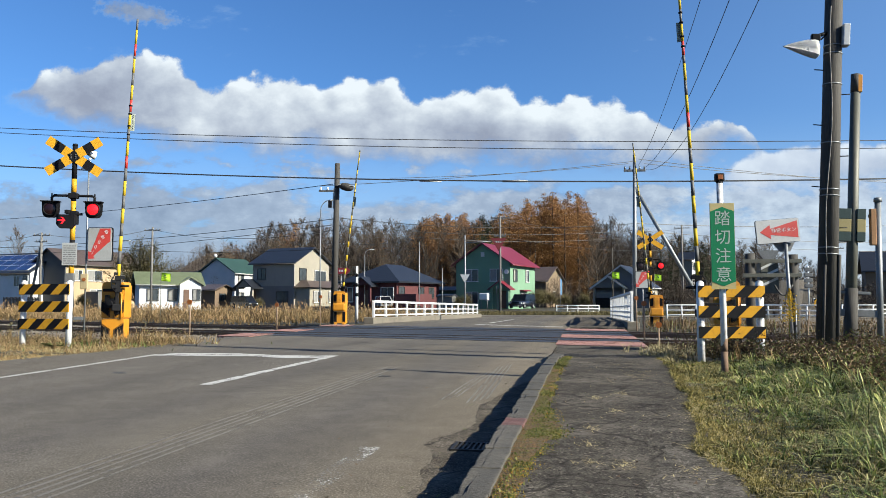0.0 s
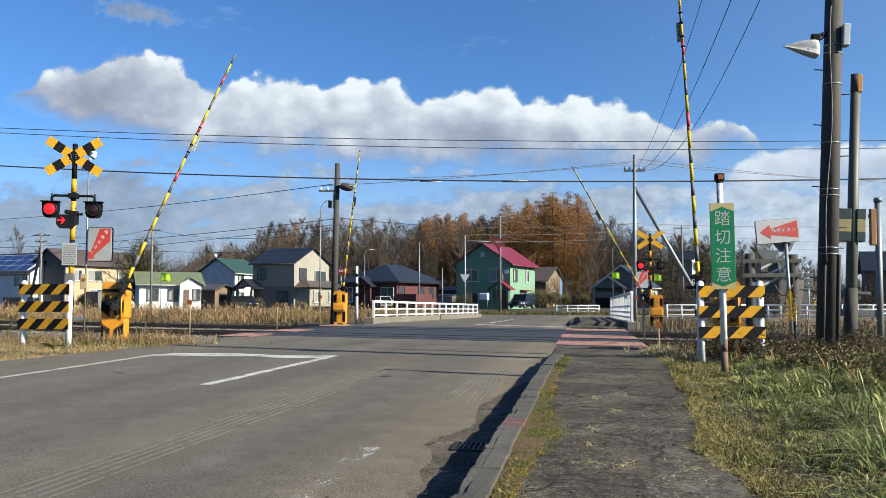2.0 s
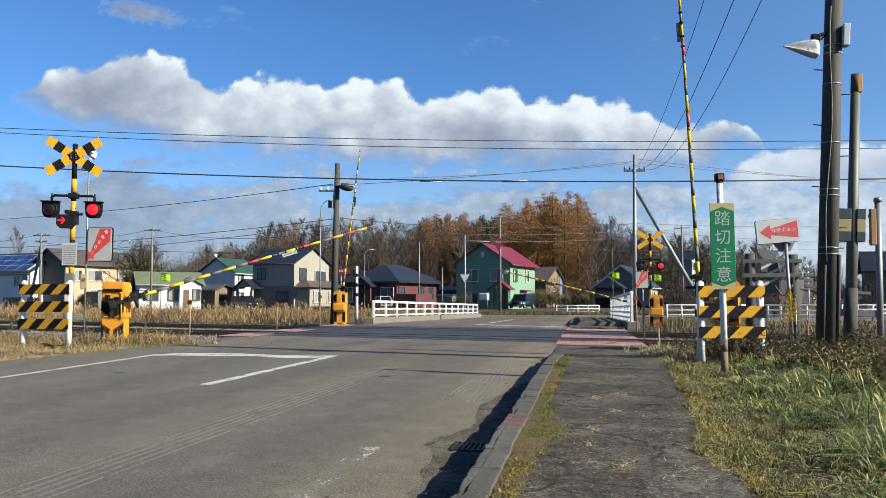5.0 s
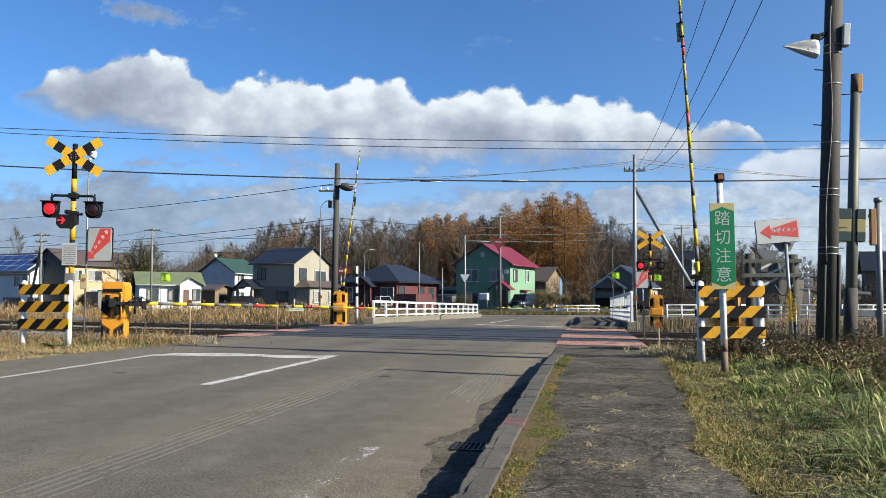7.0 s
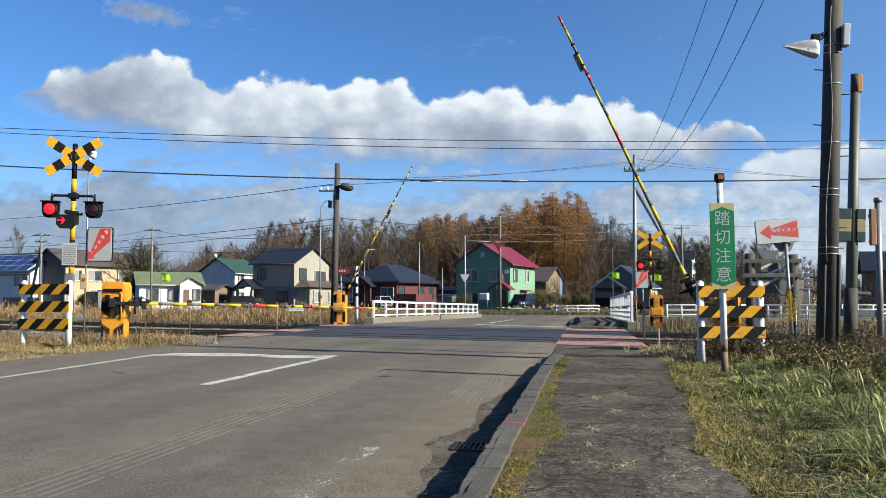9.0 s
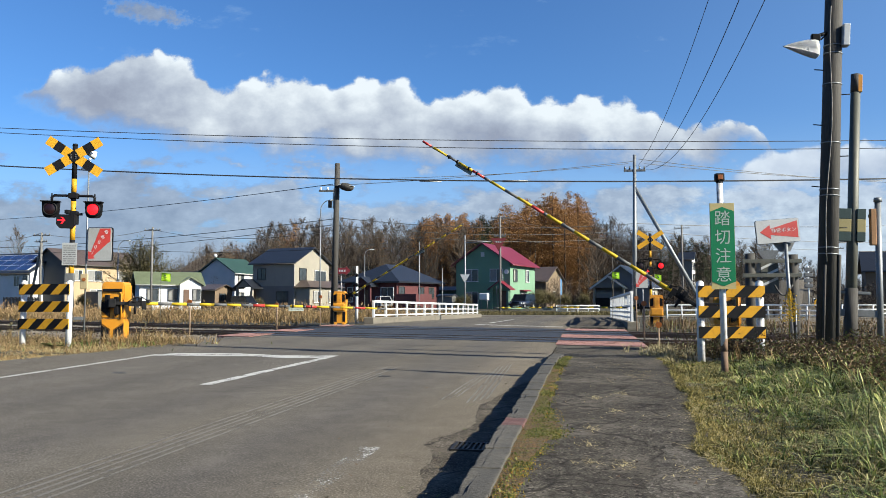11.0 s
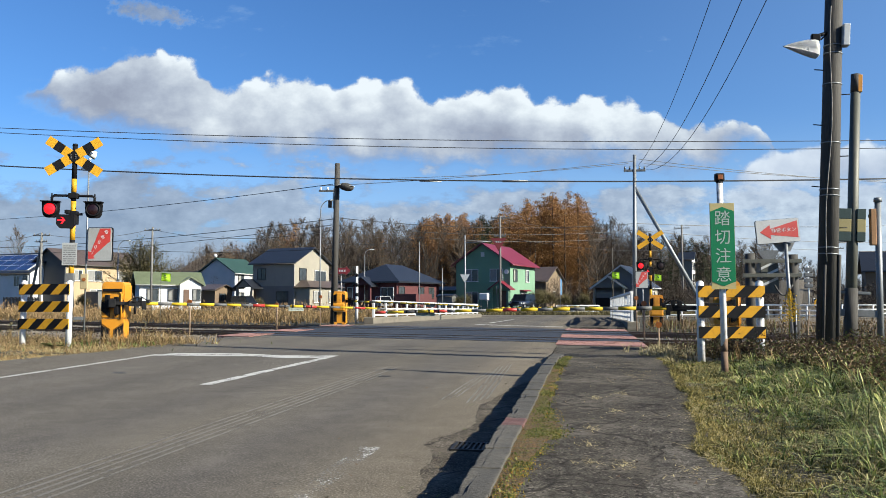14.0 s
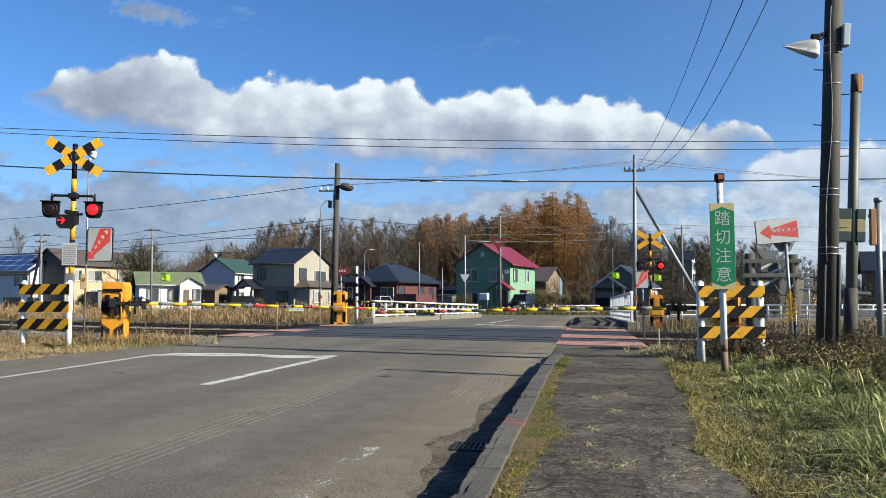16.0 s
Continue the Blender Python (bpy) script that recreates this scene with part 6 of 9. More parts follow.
h3b = house((-62.35, 118.62), 9.0, 7.5, 3.3, 5.2, "x", "low house with a dark blue roof behind the white one", W_GREY, W_WHITE, R_NAVY)
h4 = house((-49.31, 96.63), 2.6, 3.5, 2.3, 2.9, "x", "small brown shed with a flat dark roof", W_BROWN, W_BROWN, R_BROWN, name="shed")
window(h4, "r", 2.6, 3.5, 1.5, 0.8, 1.1, 0.9, M_FRAMEDARK)
# white house with green roof
h5 = house((-52.96, 110.19), 7.1, 6.2, 5.15, 7.3, "y", "white two-storey house with a green metal roof", W_WHITE, W_WHITE, R_GREEN, gut=M_FRAME)
for y, z in ((1.4, 3.4), (4.6, 3.4), (1.5, 0.6), (4.7, 0.6)):
    window(h5, "r", 7.1, 6.2, y, z, 1.2, 1.4, M_FRAMEDARK, 0.5)
window(h5, "f", 7.1, 6.2, -2.4, 0.6, 1.7, 1.5, M_FRAMEDARK, 0.0, 3)
bm = BM()
bmesh.ops.create_icosphere(bm, subdivisions=2, radius=0.28, matrix=Matrix.Translation((-3.55, -0.4, 7.75)))
part("vent_ball", bm, M_WPAINT, h5, "white round roof vent")
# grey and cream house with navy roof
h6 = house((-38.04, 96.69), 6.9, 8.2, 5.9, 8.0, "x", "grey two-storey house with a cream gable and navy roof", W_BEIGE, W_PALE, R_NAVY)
for x, z, ww in ((-5.4, 3.7, 1.25), (-1.9, 0.6, 1.9)):
    window(h6, "f", 6.9, 8.2, x, z, ww, 1.4, M_FRAMEDARK, 0.0)
for y, z, ww in ((1.9, 3.6, 1.5), (6.0, 3.4, 2.6)):
    window(h6, "r", 6.9, 8.2, y, z, ww, 1.5, M_FRAMEDARK if y < 3 else M_FRAME, 0.0)
bm = BM()
box(bm, -6.9, 0.0, -0.025, -0.004, -0.3, 2.75)
part("lower_cladding", bm, W_LOWGREY, h6, "darker lower cladding")
porch(h6, -8.2, -5.4, 1.9, 2.6, 3.6, W_PALE, R_NAVY, W_BEIGE)
bm = BM()
slab(bm, [(0.0, 0.3), (2.3, 0.3), (2.3, 8.0), (0.0, 8.0)], -0.3, 2.5)
part("wing", bm, W_PALE, h6)
bm = BM()
vs = [bm.verts.new(c) for c in ((-0.1, -0.2, 2.55), (2.8, -0.2, 2.55), (2.8, 8.4, 2.55), (-0.1, 8.4, 2.55), (0.0, 1.6, 3.5), (0.9, 1.6, 3.5), (0.9, 7.4, 3.5), (0.0, 7.4, 3.5))]
for f in ((0, 1, 5, 4), (1, 2, 6, 5), (2, 3, 7, 6), (4, 5, 6, 7), (3, 2, 1, 0), (0, 4, 7, 3)):
    bm.faces.new([vs[i] for i in f])
part("wing_roof", bm, R_BROWN, h6)
for y in (2.0, 5.5):
    fmw = window(h6, "r", 6.9, 8.2, y, 0.6, 1.6, 1.4, M_FRAME, 0.5)
    fmw.matrix_basis = pose(2.32, 0, 0)
# maroon bungalow
h7 = house((-22.70, 91.39), 7.4, 12.0, 3.05, 5.5, "h", "low maroon bungalow with a dark hipped roof", W_MAROON, W_MAROON, R_NAVY, oh=0.7)
for x, ww in ((-1.3, 1.7), (-6.3, 1.5)):
    window(h7, "f", 7.4, 12, x, 0.7, ww, 1.7, M_FRAME, 0.0)
for y, ww in ((1.2, 1.4), (6.5, 1.5), (9.5, 1.4)):
    window(h7, "r", 7.4, 12, y, 1.2, ww, 1.3, M_FRAMEDARK, 0.0)
porch(h7, -5.2, -2.8, 1.6, 2.7, 3.6, W_MAROON, R_NAVY, W_MAROON)
bm = BM()
box(bm, 0.3, 3.2, -1.0, 3.2, -0.3, 1.6, 0.04)
part("fence_wall", bm, W_MAROON, h7, "maroon slatted garden wall")
shed = house((-17.15, 102.59), 5.0, 4.0, 2.2, 2.6, "x", "low teal sheet-metal shed", W_TEAL, W_TEAL, R_NAVY, name="shed")
fnc = house((-15.36, 88.69), 1.9, 1.2, 1.3, 1.45, "x", "grey sheet-metal storage box in a yard", W_GREY, W_GREY, R_NAVY, name="storage_shed", oh=0.1)
# green house with crimson roof
h8 = house((-9.63, 99.92), 7.7, 10.0, 5.75, 8.3, "y", "mint green two-storey house with a crimson roof", W_GREEN, W_GREEN, R_RED, oh=0.55, gut=R_RED)
for x, z in ((-5.4, 3.4), (-1.9, 3.4), (-5.4, 0.4)):
    window(h8, "f", 7.7, 10, x, z, 1.7, 1.5, M_FRAME, 0.5)
window(h8, "f", 7.7, 10, -2.9, 0.9, 0.9, 0.9, M_FRAME)
for y, z, ww in ((1.9, 3.4, 1.3), (6.6, 3.4, 1.3), (4.9, 0.3, 1.9)):
    window(h8, "r", 7.7, 10, y, z, ww, 1.5, M_FRAMEDARK if z > 1 and y < 3 else M_FRAME, 0.5)
bm = BM()
box(bm, 0.0, 0.6, 3.6, 6.6, 2.05, 2.25, 0.04)
part("awning", bm, R_RED, h8, "red window awning")
porch(h8, -2.2, 0.35, 1.5, 2.35, 3.25, W_GREEN, R_RED, W_GREEN)
bm = BM()
rod(bm, (-0.35, -0.35, 4.55), (-0.35, -0.45, 4.55), 0.3, 0.3, 16)
part("dish", bm, M_WPAINT, h8, "white satellite dish")
bm = BM()
box(bm, -4.1, -3.6, -0.06, 0.0, 6.6, 7.2, 0.0)
part("gable_vent", bm, M_FRAME, h8)
h9 = house((-6.10, 122.95), 3.0, 9.0, 4.0, 6.2, "x", "dark brown house with a brown roof behind shrubs", W_BROWN, W_BROWNLIT, R_BROWN)
window(h9, "r", 3.0, 9.0, 4.0, 1.0, 1.2, 1.2, M_FRAME)
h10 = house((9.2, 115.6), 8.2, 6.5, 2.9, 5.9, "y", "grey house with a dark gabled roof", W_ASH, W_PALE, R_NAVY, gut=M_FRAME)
window(h10, "f", 8.2, 6.5, -2.0, 3.2, 0.9, 1.2, M_FRAME)
window(h10, "r", 8.2, 6.5, 3.0, 0.9, 1.6, 1.2, M_FRAME, 0.5)
porch(h10, -8.0, -3.4, 1.4, 2.7, 4.3, W_PALE, R_NAVY, W_ASH)
# Solid black panel for the dark inside of the garage; nothing is hollow.
bm = BM()
box(bm, -7.6, -4.0, -1.46, -1.42, -0.2, 2.1)
part("garage_shade_panel", bm, M_BLACK, h10)
bm = BM()
box(bm, -7.6, -4.0, -1.49, -1.465, 1.2, 2.1)
part("shutter", bm, W_GREY, h10, "half-raised grey garage shutter")
for (xa, za), (xb, zb) in (((-8.75, 2.55), (-4.1, 5.95)), ((-4.1, 5.95), (0.55, 2.55)), ((-8.35, 2.5), (-5.7, 4.32)), ((-5.7, 4.32), (-3.05, 2.5))):
    bm = BM()
    y_ = -0.5 if max(za, zb) > 5 else -1.75
    plate(bm, [(xa, za - 0.1), (xb, zb - 0.1), (xb, zb + 0.12), (xa, za + 0.12)], y_ - 0.03, y_)
    part("bargeboard", bm, M_FRAME, h10, "pale board along the gable's edge")
h11 = house((20.56, 156.37), 2.4, 4.6, 8.9, 10.2, "x", "tall narrow white house among dark trees", W_PALE, W_WHITE, R_NAVY)
for y, z in ((1.2, 6.9), (3.4, 6.9), (1.2, 4.6), (3.4, 4.6)):
    window(h11, "r", 3.5, 5.5, y, z, 1.0, 1.4, M_FRAMEDARK)
h12 = house((45.76, 100.01), 12.0, 8.0, 4.6, 7.0, "x", "brown house with a dark roof beyond the side road", W_BROWN, W_BROWN, R_NAVY)
hb = house((-81.57, 152.69), 8.0, 6.0, 5.0, 7.0, "x", "distant white house with a dark roof", W_WHITE, W_WHITE, R_NAVY)
hc = house((-42.94, 144.60), 9.0, 6.0, 6.0, 7.5, "x", "distant white and blue building among trees", W_WHITE, W_WHITE, R_GREEN)


# brown slatted garden fence before the first house
gf_ = thing("garden_fence", pose(-67.71, 86.10, -0.3, 0, 0, SKEW), "low brown wooden fence before a white house", "fence")
for i in range(26):
    bm = BM()
    box(bm, -i * 0.28, -i * 0.28 + 0.2, -0.02, 0.02, 0.05, 1.5 + 0.04 * (i % 3))
    part("board", bm, W_BROWN, gf_)
for z in (0.4, 1.2):
    bm = BM()
    box(bm, -7.1, 0.25, 0.02, 0.06, z, z + 0.09)
    part("rail", bm, W_BROWN, gf_)


# ---- vehicles ----
M_CARGLASS = mat("dark_car_glass", (0.0032, 0.004, 0.0048), (0.008, 0.0088, 0.0104), 0.15, big=2, fine=10, bump=0, spec=0.25)


def car(m, label, L, W, H, paint, boxy, cargo=False):
    """A small car: lower body, glazed cabin, four wheels with tyre and rim, lamps; its nose along +x."""
    g = thing("car", m, label, "car", "parked cars")
    z0, zb = 0.22, H * 0.55
    bm = BM()
    nose = 0.10 * L if boxy else 0.24 * L
    prof = [(-L / 2, z0 + 0.1), (-L / 2 + 0.1, z0), (L / 2 - 0.12, z0), (L / 2, z0 + 0.15), (L / 2 - 0.05, zb - 0.12), (L / 2 - nose, zb), (-L / 2, zb)]
    plate(bm, prof, -W / 2, W / 2)
    bmesh.ops.bevel(bm, geom=bm.edges[:], offset=0.05 if boxy else 0.11, segments=2 if boxy else 4, affect="EDGES")
    for f in bm.faces:
        f.smooth = not boxy
    body = part("body", bm, paint, g)
    bm = BM()
    r0 = -L / 2 if not cargo else L * 0.05
    top = [(r0 + 0.03, zb - 0.02), (L / 2 - nose, zb - 0.02), (L / 2 - nose - 0.55, H - 0.05), (r0 + (0.12 if not cargo else 0.1), H - 0.05)]
    a = [bm.verts.new((x, s * (W / 2 - (0.03 if z < zb else 0.14)), z)) for s in (-1, 1) for x, z in top]
    for f in ((3, 2, 1, 0), (4, 5, 6, 7), (0, 1, 5, 4), (1, 2, 6, 5), (2, 3, 7, 6), (3, 0, 4, 7)):
        bm.faces.new([a[i] for i in f])
    part("cabin_glass", bm, M_CARGLASS, g, "dark car glass")
    bm = BM()
    box(bm, top[3][0] - 0.02, top[2][0] + 0.05, -W / 2 + 0.12, W / 2 - 0.12, H - 0.06, H, 0.025)
    part("roof", bm, paint, g)
    for x0, x1 in ((top[0][0], top[3][0]), ((top[0][0] + top[1][0]) / 2, (top[3][0] + top[2][0]) / 2), (top[1][0], top[2][0])):
        for s in (-1, 1):
            bm = BM()
            rod(bm, (x0, s * (W / 2 - 0.03), zb - 0.02), (x1, s * (W / 2 - 0.135), H - 0.04), 0.04, 0.04, 6)
            part("pillar", bm, paint, g)
    if cargo:
        bm = BM()
        box(bm, -L / 2, L * 0.05, -W / 2, W / 2, zb, zb + 0.1, 0.02)
        part("cargo_bed", bm, paint, g)
    for x in (-L * 0.31, L * 0.31):
        for s in (-1, 1):
            bm = BM()
            rod(bm, (x, s * (W / 2 - 0.16), 0.29), (x, s * (W / 2 + 0.01), 0.29), 0.29, 0.29, 18)
            wh = part("wheel", bm, M_BLACK, g)
            bm = BM()
            rod(bm, (x, s * (W / 2), 0.29), (x, s * (W / 2 + 0.02), 0.29), 0.18, 0.17, 14)
            part("rim", bm, M_GALV, wh)
    for s in (-1, 1):
        bm = BM()
        box(bm, L / 2 - 0.09, L / 2 + 0.005, s * W * 0.36 - 0.16, s * W * 0.36 + 0.16, zb - 0.33, zb - 0.17, 0.02)
        part("headlight", bm, M_SIGNGREY, g)
        bm = BM()
        box(bm, L / 2 - nose - 0.25, L / 2 - nose - 0.12, s * (W / 2 + 0.08) - 0.07, s * (W / 2 + 0.08) + 0.07, zb, zb + 0.14, 0.02)
        part("mirror", bm, paint, g)
    bm = BM()
    box(bm, L / 2 - 0.02, L / 2 + 0.012, -0.5, 0.5, zb - 0.36, zb - 0.2, 0.01)
    part("grille", bm, M_BLACK, g)
    return g


def car_paint(name, c, rough=0.25):
    m = mat(name, tuple(v * 0.9 for v in c), c, rough, 0.0, big=1, fine=30, bump=0.0, spec=0.7)
    return m


C_NAVY = car_paint("dark_blue_car_paint", (0.00912, 0.01216, 0.02128))
C_WHITE = car_paint("white_car_paint", (0.456, 0.456, 0.4499))
C_BLACK = car_paint("black_car_paint", (0.007296, 0.008512, 0.009728))
car(pose(-7.70, 95.19, -0.15, 0, 0, -108), "dark blue off-road car parked before a green house", 4.4, 1.85, 1.75, C_NAVY, False)
car(pose(-23.74, 89.17, -0.05, 0, 0, -62), "white small pickup parked before a bungalow", 3.2, 1.45, 1.4, C_WHITE, True)
car(pose(-40.16, 86.12, -0.1, 0, 0, -20), "black boxy van parked before a white house", 3.2, 1.45, 1.45, C_BLACK, True)
car(pose(17.85, 171.12, 0.0, 0, 0, -20), "white estate car parked by the side road", 3.6, 1.6, 1.5, C_WHITE, True)


# ---- poles ----
def utility_pole(x, y, h, r, material, label, arms=(), lean=0.0, z0=-0.4, rot=0.0, lamp=None, strut=None):
    """A tapered pole with cross arms and insulators. arms: (height, half-length)."""
    g = thing("utility_pole", pose(x, y, z0, 0, lean, rot), label, "utility pole", "utility poles")
    bm = BM()
    rod(bm, (0, 0, -0.2), (0, 0, h - z0), r, r * 0.72, 14)
    part("pole", bm, material, g)
    for z, a in arms:
        bm = BM()
        box(bm, -a, a, -0.05, 0.05, z - z0 - 0.05, z - z0 + 0.05, 0.01)
        arm_ = part("cross_arm", bm, M_STEELGREY, g)
        for s in (-0.9, -0.45, 0.45, 0.9):
            bm = BM()
            rod(bm, (s * a, 0, z - z0 + 0.05), (s * a, 0, z - z0 + 0.2), 0.045, 0.03, 8)
            part("insulator", bm, M_STEELGREY, arm_)
    if lamp:
        z, s = lamp
        bm = BM()
        tube(bm, [(0, 0, z - z0 - 0.3)] + [(s * (1 - math.cos(k / 8 * 1.57)), 0, z - z0 + abs(s) * math.sin(k / 8 * 1.57)) for k in range(0, 9)], 0.035, 8)
        part("lamp_arm", bm, M_GALV, g)
        bm = BM()
        box(bm, s, s + (0.5 if s > 0 else -0.5), -0.09, 0.09, z - z0 + abs(s) - 0.06, z - z0 + abs(s) + 0.05, 0.02) if s > 0 else box(bm, s - 0.5, s, -0.09, 0.09, z - z0 + abs(s) - 0.06, z - z0 + abs(s) + 0.05, 0.02)
        part("lamp_head", bm, M_SIGNGREY, g)
    if strut:
        dx, dy, z = strut
        bm = BM()
        rod(bm, (dx, dy, 0), (0, 0, z - z0), r * 0.9, r * 0.8, 12)
        part("strut", bm, material, g)
    return g


utility_pole(-9.72, 28.9, 6.3, 0.14, M_POLEDARK, "dark weathered pole with a lamp by the far gate", lean=0.9)
lp = thing("wall_lamp", pose(-9.6, 28.75, 5.3), "grey shaded lamp fixed to a dark pole", "lamp")
bm = BM()
rod(bm, (-0.05, 0, 0.05), (0.2, -0.05, 0.05), 0.04, 0.04, 8)
part("lamp_bracket", bm, M_BLACK, lp)
bm = BM()
bmesh.ops.create_uvsphere(bm, u_segments=16, v_segments=10, radius=0.25, matrix=pose(0.42, -0.05, 0.02, 0, 12, 0) @ Matrix.Diagonal((1.25, 0.8, 0.62, 1)))
part("shade", bm, M_POLEDARK, lp, "dark lamp shade")
bm = BM()
box(bm, 0.12, 0.72, -0.2, 0.1, 0.1, 0.125, 0.01, pose(0, 0, 0.0, 0, 6, 0))
part("shade_rim", bm, M_SIGNGREY, lp, "pale rim of the lamp shade")
utility_pole(-10.36, 30.62, 5.4, 0.06, M_GALV, "thin galvanised pole beside a dark pole", lean=0.9)
ca = thing("cable_bracket", pose(-10.36, 30.62, 5.47, 0, 0, 4), "grey cross arm with two white insulators and a black cable box", "bracket")
bm = BM()
box(bm, -0.62, 0.08, -0.03, 0.03, -0.04, 0.04, 0.008)
rod(bm, (0.0, 0.0, -0.75), (0.0, 0.0, 0.1), 0.02, 0.02, 6)
part("cross_arm", bm, M_STEELGREY, ca)
for sx in (-0.54, -0.24):
    bm = BM()
    rod(bm, (sx, 0, 0.04), (sx, 0, 0.09), 0.05, 0.05, 10)
    rod(bm, (sx, 0, 0.09), (sx, 0, 0.16), 0.03, 0.05, 10)
    part("insulator", bm, M_WPAINT, ca)
bm = BM()
box(bm, -0.2, -0.06, -0.08, 0.06, -0.72, -0.42, 0.02)
part("cable_box", bm, M_BLACK, ca)
banded = utility_pole(-9.72, 32.0, 2.35, 0.072, M_WPAINT, "short white post with dark bands", z0=-0.1)
for k in range(3):
    bm = BM()
    rod(bm, (0, 0, 1.15 + k * 0.42), (0, 0, 1.3 + k * 0.42), 0.074 - 0.004 * k, 0.074 - 0.004 * k, 14)
    part("band", bm, M_BLACK, banded)
utility_pole(2.25, 37.0, 7.75, 0.11, M_GALV, "tall grey steel pole with a leaning strut", arms=((7.0, 0.5),), lean=0.8, strut=(3.75, 0.7, 6.2))
utility_pole(-50.26, 63.91, 7.22, 0.14, M_POLECONC, "grey concrete utility pole with a strut", arms=((6.95, 0.9), (6.36, 0.6)), strut=(-1.6, 0.5, 6.26))
utility_pole(-43.35, 71.29, 8.32, 0.12, M_POLECONC, "grey concrete utility pole", arms=((7.98, 0.9),))
utility_pole(-6.99, 63.79, 7.89, 0.11, M_POLECONC, "grey concrete utility pole", arms=((7.75, 0.8), (6.23, 0.5)), lean=0.3)
utility_pole(12.48, 104.02, 10.71, 0.16, M_POLECONC, "grey concrete utility pole", arms=((10.27, 1.0),))
utility_pole(-17.01, 78.21, 6.97, 0.05, M_GALV, "thin grey steel pole among the houses")
utility_pole(27.62, 91.57, 7.54, 0.14, M_POLECONC, "grey concrete utility pole", arms=((7.23, 0.8), (6.60, 0.6)))
utility_pole(22.44, 75.35, 4.81, 0.05, M_GALV, "thin grey steel pole among the houses")
utility_pole(-13.72, 73.73, 3.99, 0.05, M_GALV, "thin grey steel pole among the houses")
utility_pole(-20.38, 57.24, 7.95, 0.06, M_GALV, "slim street lamp with a curved arm", lamp=(7.95, 0.75))
utility_pole(-26.85, 91.64, 6.42, 0.06, M_GALV, "slim street lamp with a curved arm", lamp=(6.42, 0.7))
utility_pole(-47.93, 72.48, 6.26, 0.06, M_GALV, "slim street lamp with a curved arm", lamp=(6.26, 0.8))
utility_pole(3.87, 112.59, 8.27, 0.09, M_POLEDARK, "thin dark pole by a house")
utility_pole(4.70, 18.67, 0.95, 0.018, M_GALV, "short steel pipe post")
utility_pole(-9.93, 32.74, 0.0, 0.02, M_GALV, "short steel pipe post")

# traffic signs beyond the bridge
ts = thing("stop_sign", pose(-9.24, 59.31, -0.3), "red inverted triangle stop sign on an overhanging arm", "traffic sign")
bm = BM()
rod(bm, (0, 0, -0.2), (0, 0, 5.94 + 0.3), 0.07, 0.06, 10)
rod(bm, (0, 0, 5.36 + 0.3), (2.05, 0, 5.45 + 0.3), 0.05, 0.04, 8)
part("pole", bm, M_GALV, ts)
bm = BM()
zt = 5.68 + 0.3
plate(bm, [(2.05, zt), (3.25, zt), (2.65, zt - 1.02)], -0.08, -0.05)
tri = part("sign_panel", bm, mat("faded_dark_red", (0.096, 0.0096, 0.0112), (0.136, 0.016, 0.0176), 0.6, big=3, fine=30, bump=0.03), ts, "red triangle with a pale rim")
bm = BM()
for k in range(3):
    box(bm, 2.43 + k * 0.16, 2.55 + k * 0.16, -0.086, -0.081, zt - 0.34, zt - 0.24)
part("lettering", bm, M_SIGNGREY, tri)
bm = BM()
zt = 2.88 + 0.3
plate(bm, [(-0.38, zt), (0.38, zt), (0.0, zt - 0.66)], -0.1, -0.07)
part("sign_back", bm, M_SIGNGREY, ts, "grey back of a triangular sign")
bs = thing("banner", pose(-2.81, 88.98, -0.3, 0, 0, 20), "narrow blue and white banner on a pole", "banner")
bm = BM()
rod(bm, (0, 0, 0), (0, 0, 3.9), 0.02, 0.02, 6)
part("pole", bm, M_GALV, bs)
bm = BM()
plate(bm, [(0, 1.8), (0.16, 1.8), (0.16, 3.6), (0, 3.6)], -0.01, 0.01)
part("cloth", bm, mat("blue_banner_cloth", (0.04, 0.16, 0.4), (0.08, 0.24, 0.48), 0.8), bs)
ld = thing("ladder", pose(*(FACING @ Vector((0.0712 * 92, 92.0, -0.3))), 14, 0, -8), "pale aluminium ladder leaning by a green wall", "ladder")
for sx in (0.0, 0.42):
    bm = BM()
    box(bm, sx - 0.035, sx + 0.035, -0.03, 0.03, 0.0, 2.9)
    part("rail", bm, M_GALV, ld)
for k in range(8):
    bm = BM()
    rod(bm, (0.0, 0, 0.3 + 0.33 * k), (0.42, 0, 0.3 + 0.33 * k), 0.025, 0.025, 6)
    part("rung", bm, M_GALV, ld)
tank = thing("oil_tank", pose(-11.91, 91.36, -0.3, 0, 0, -15), "white home oil tank on legs in a yard", "tank")
bm = BM()
box(bm, -0.55, 0.55, -0.3, 0.3, 1.2, 2.0, 0.12)
part("tank_body", bm, M_WPAINT, tank)
for sx in (-0.42, 0.42):
    bm = BM()
    rod(bm, (sx, 0, 0), (sx, 0, 1.25), 0.05, 0.05, 8)
    part("leg", bm, M_STEELGREY, tank)
bd = thing("advert_board", pose(-18.78, 57.54, 0), "dark red arrow-shaped board high on a pole", "sign board")
bm = BM()
za, zb_ = 2.88, 3.46
plate(bm, [(-0.5, za + 0.06), (0.4, za + 0.06), (0.4, za - 0.06), (0.78, (za + zb_) / 2), (0.4, zb_ + 0.06), (0.4, zb_ - 0.06), (-0.5, zb_ - 0.06)], -0.03, 0.03)
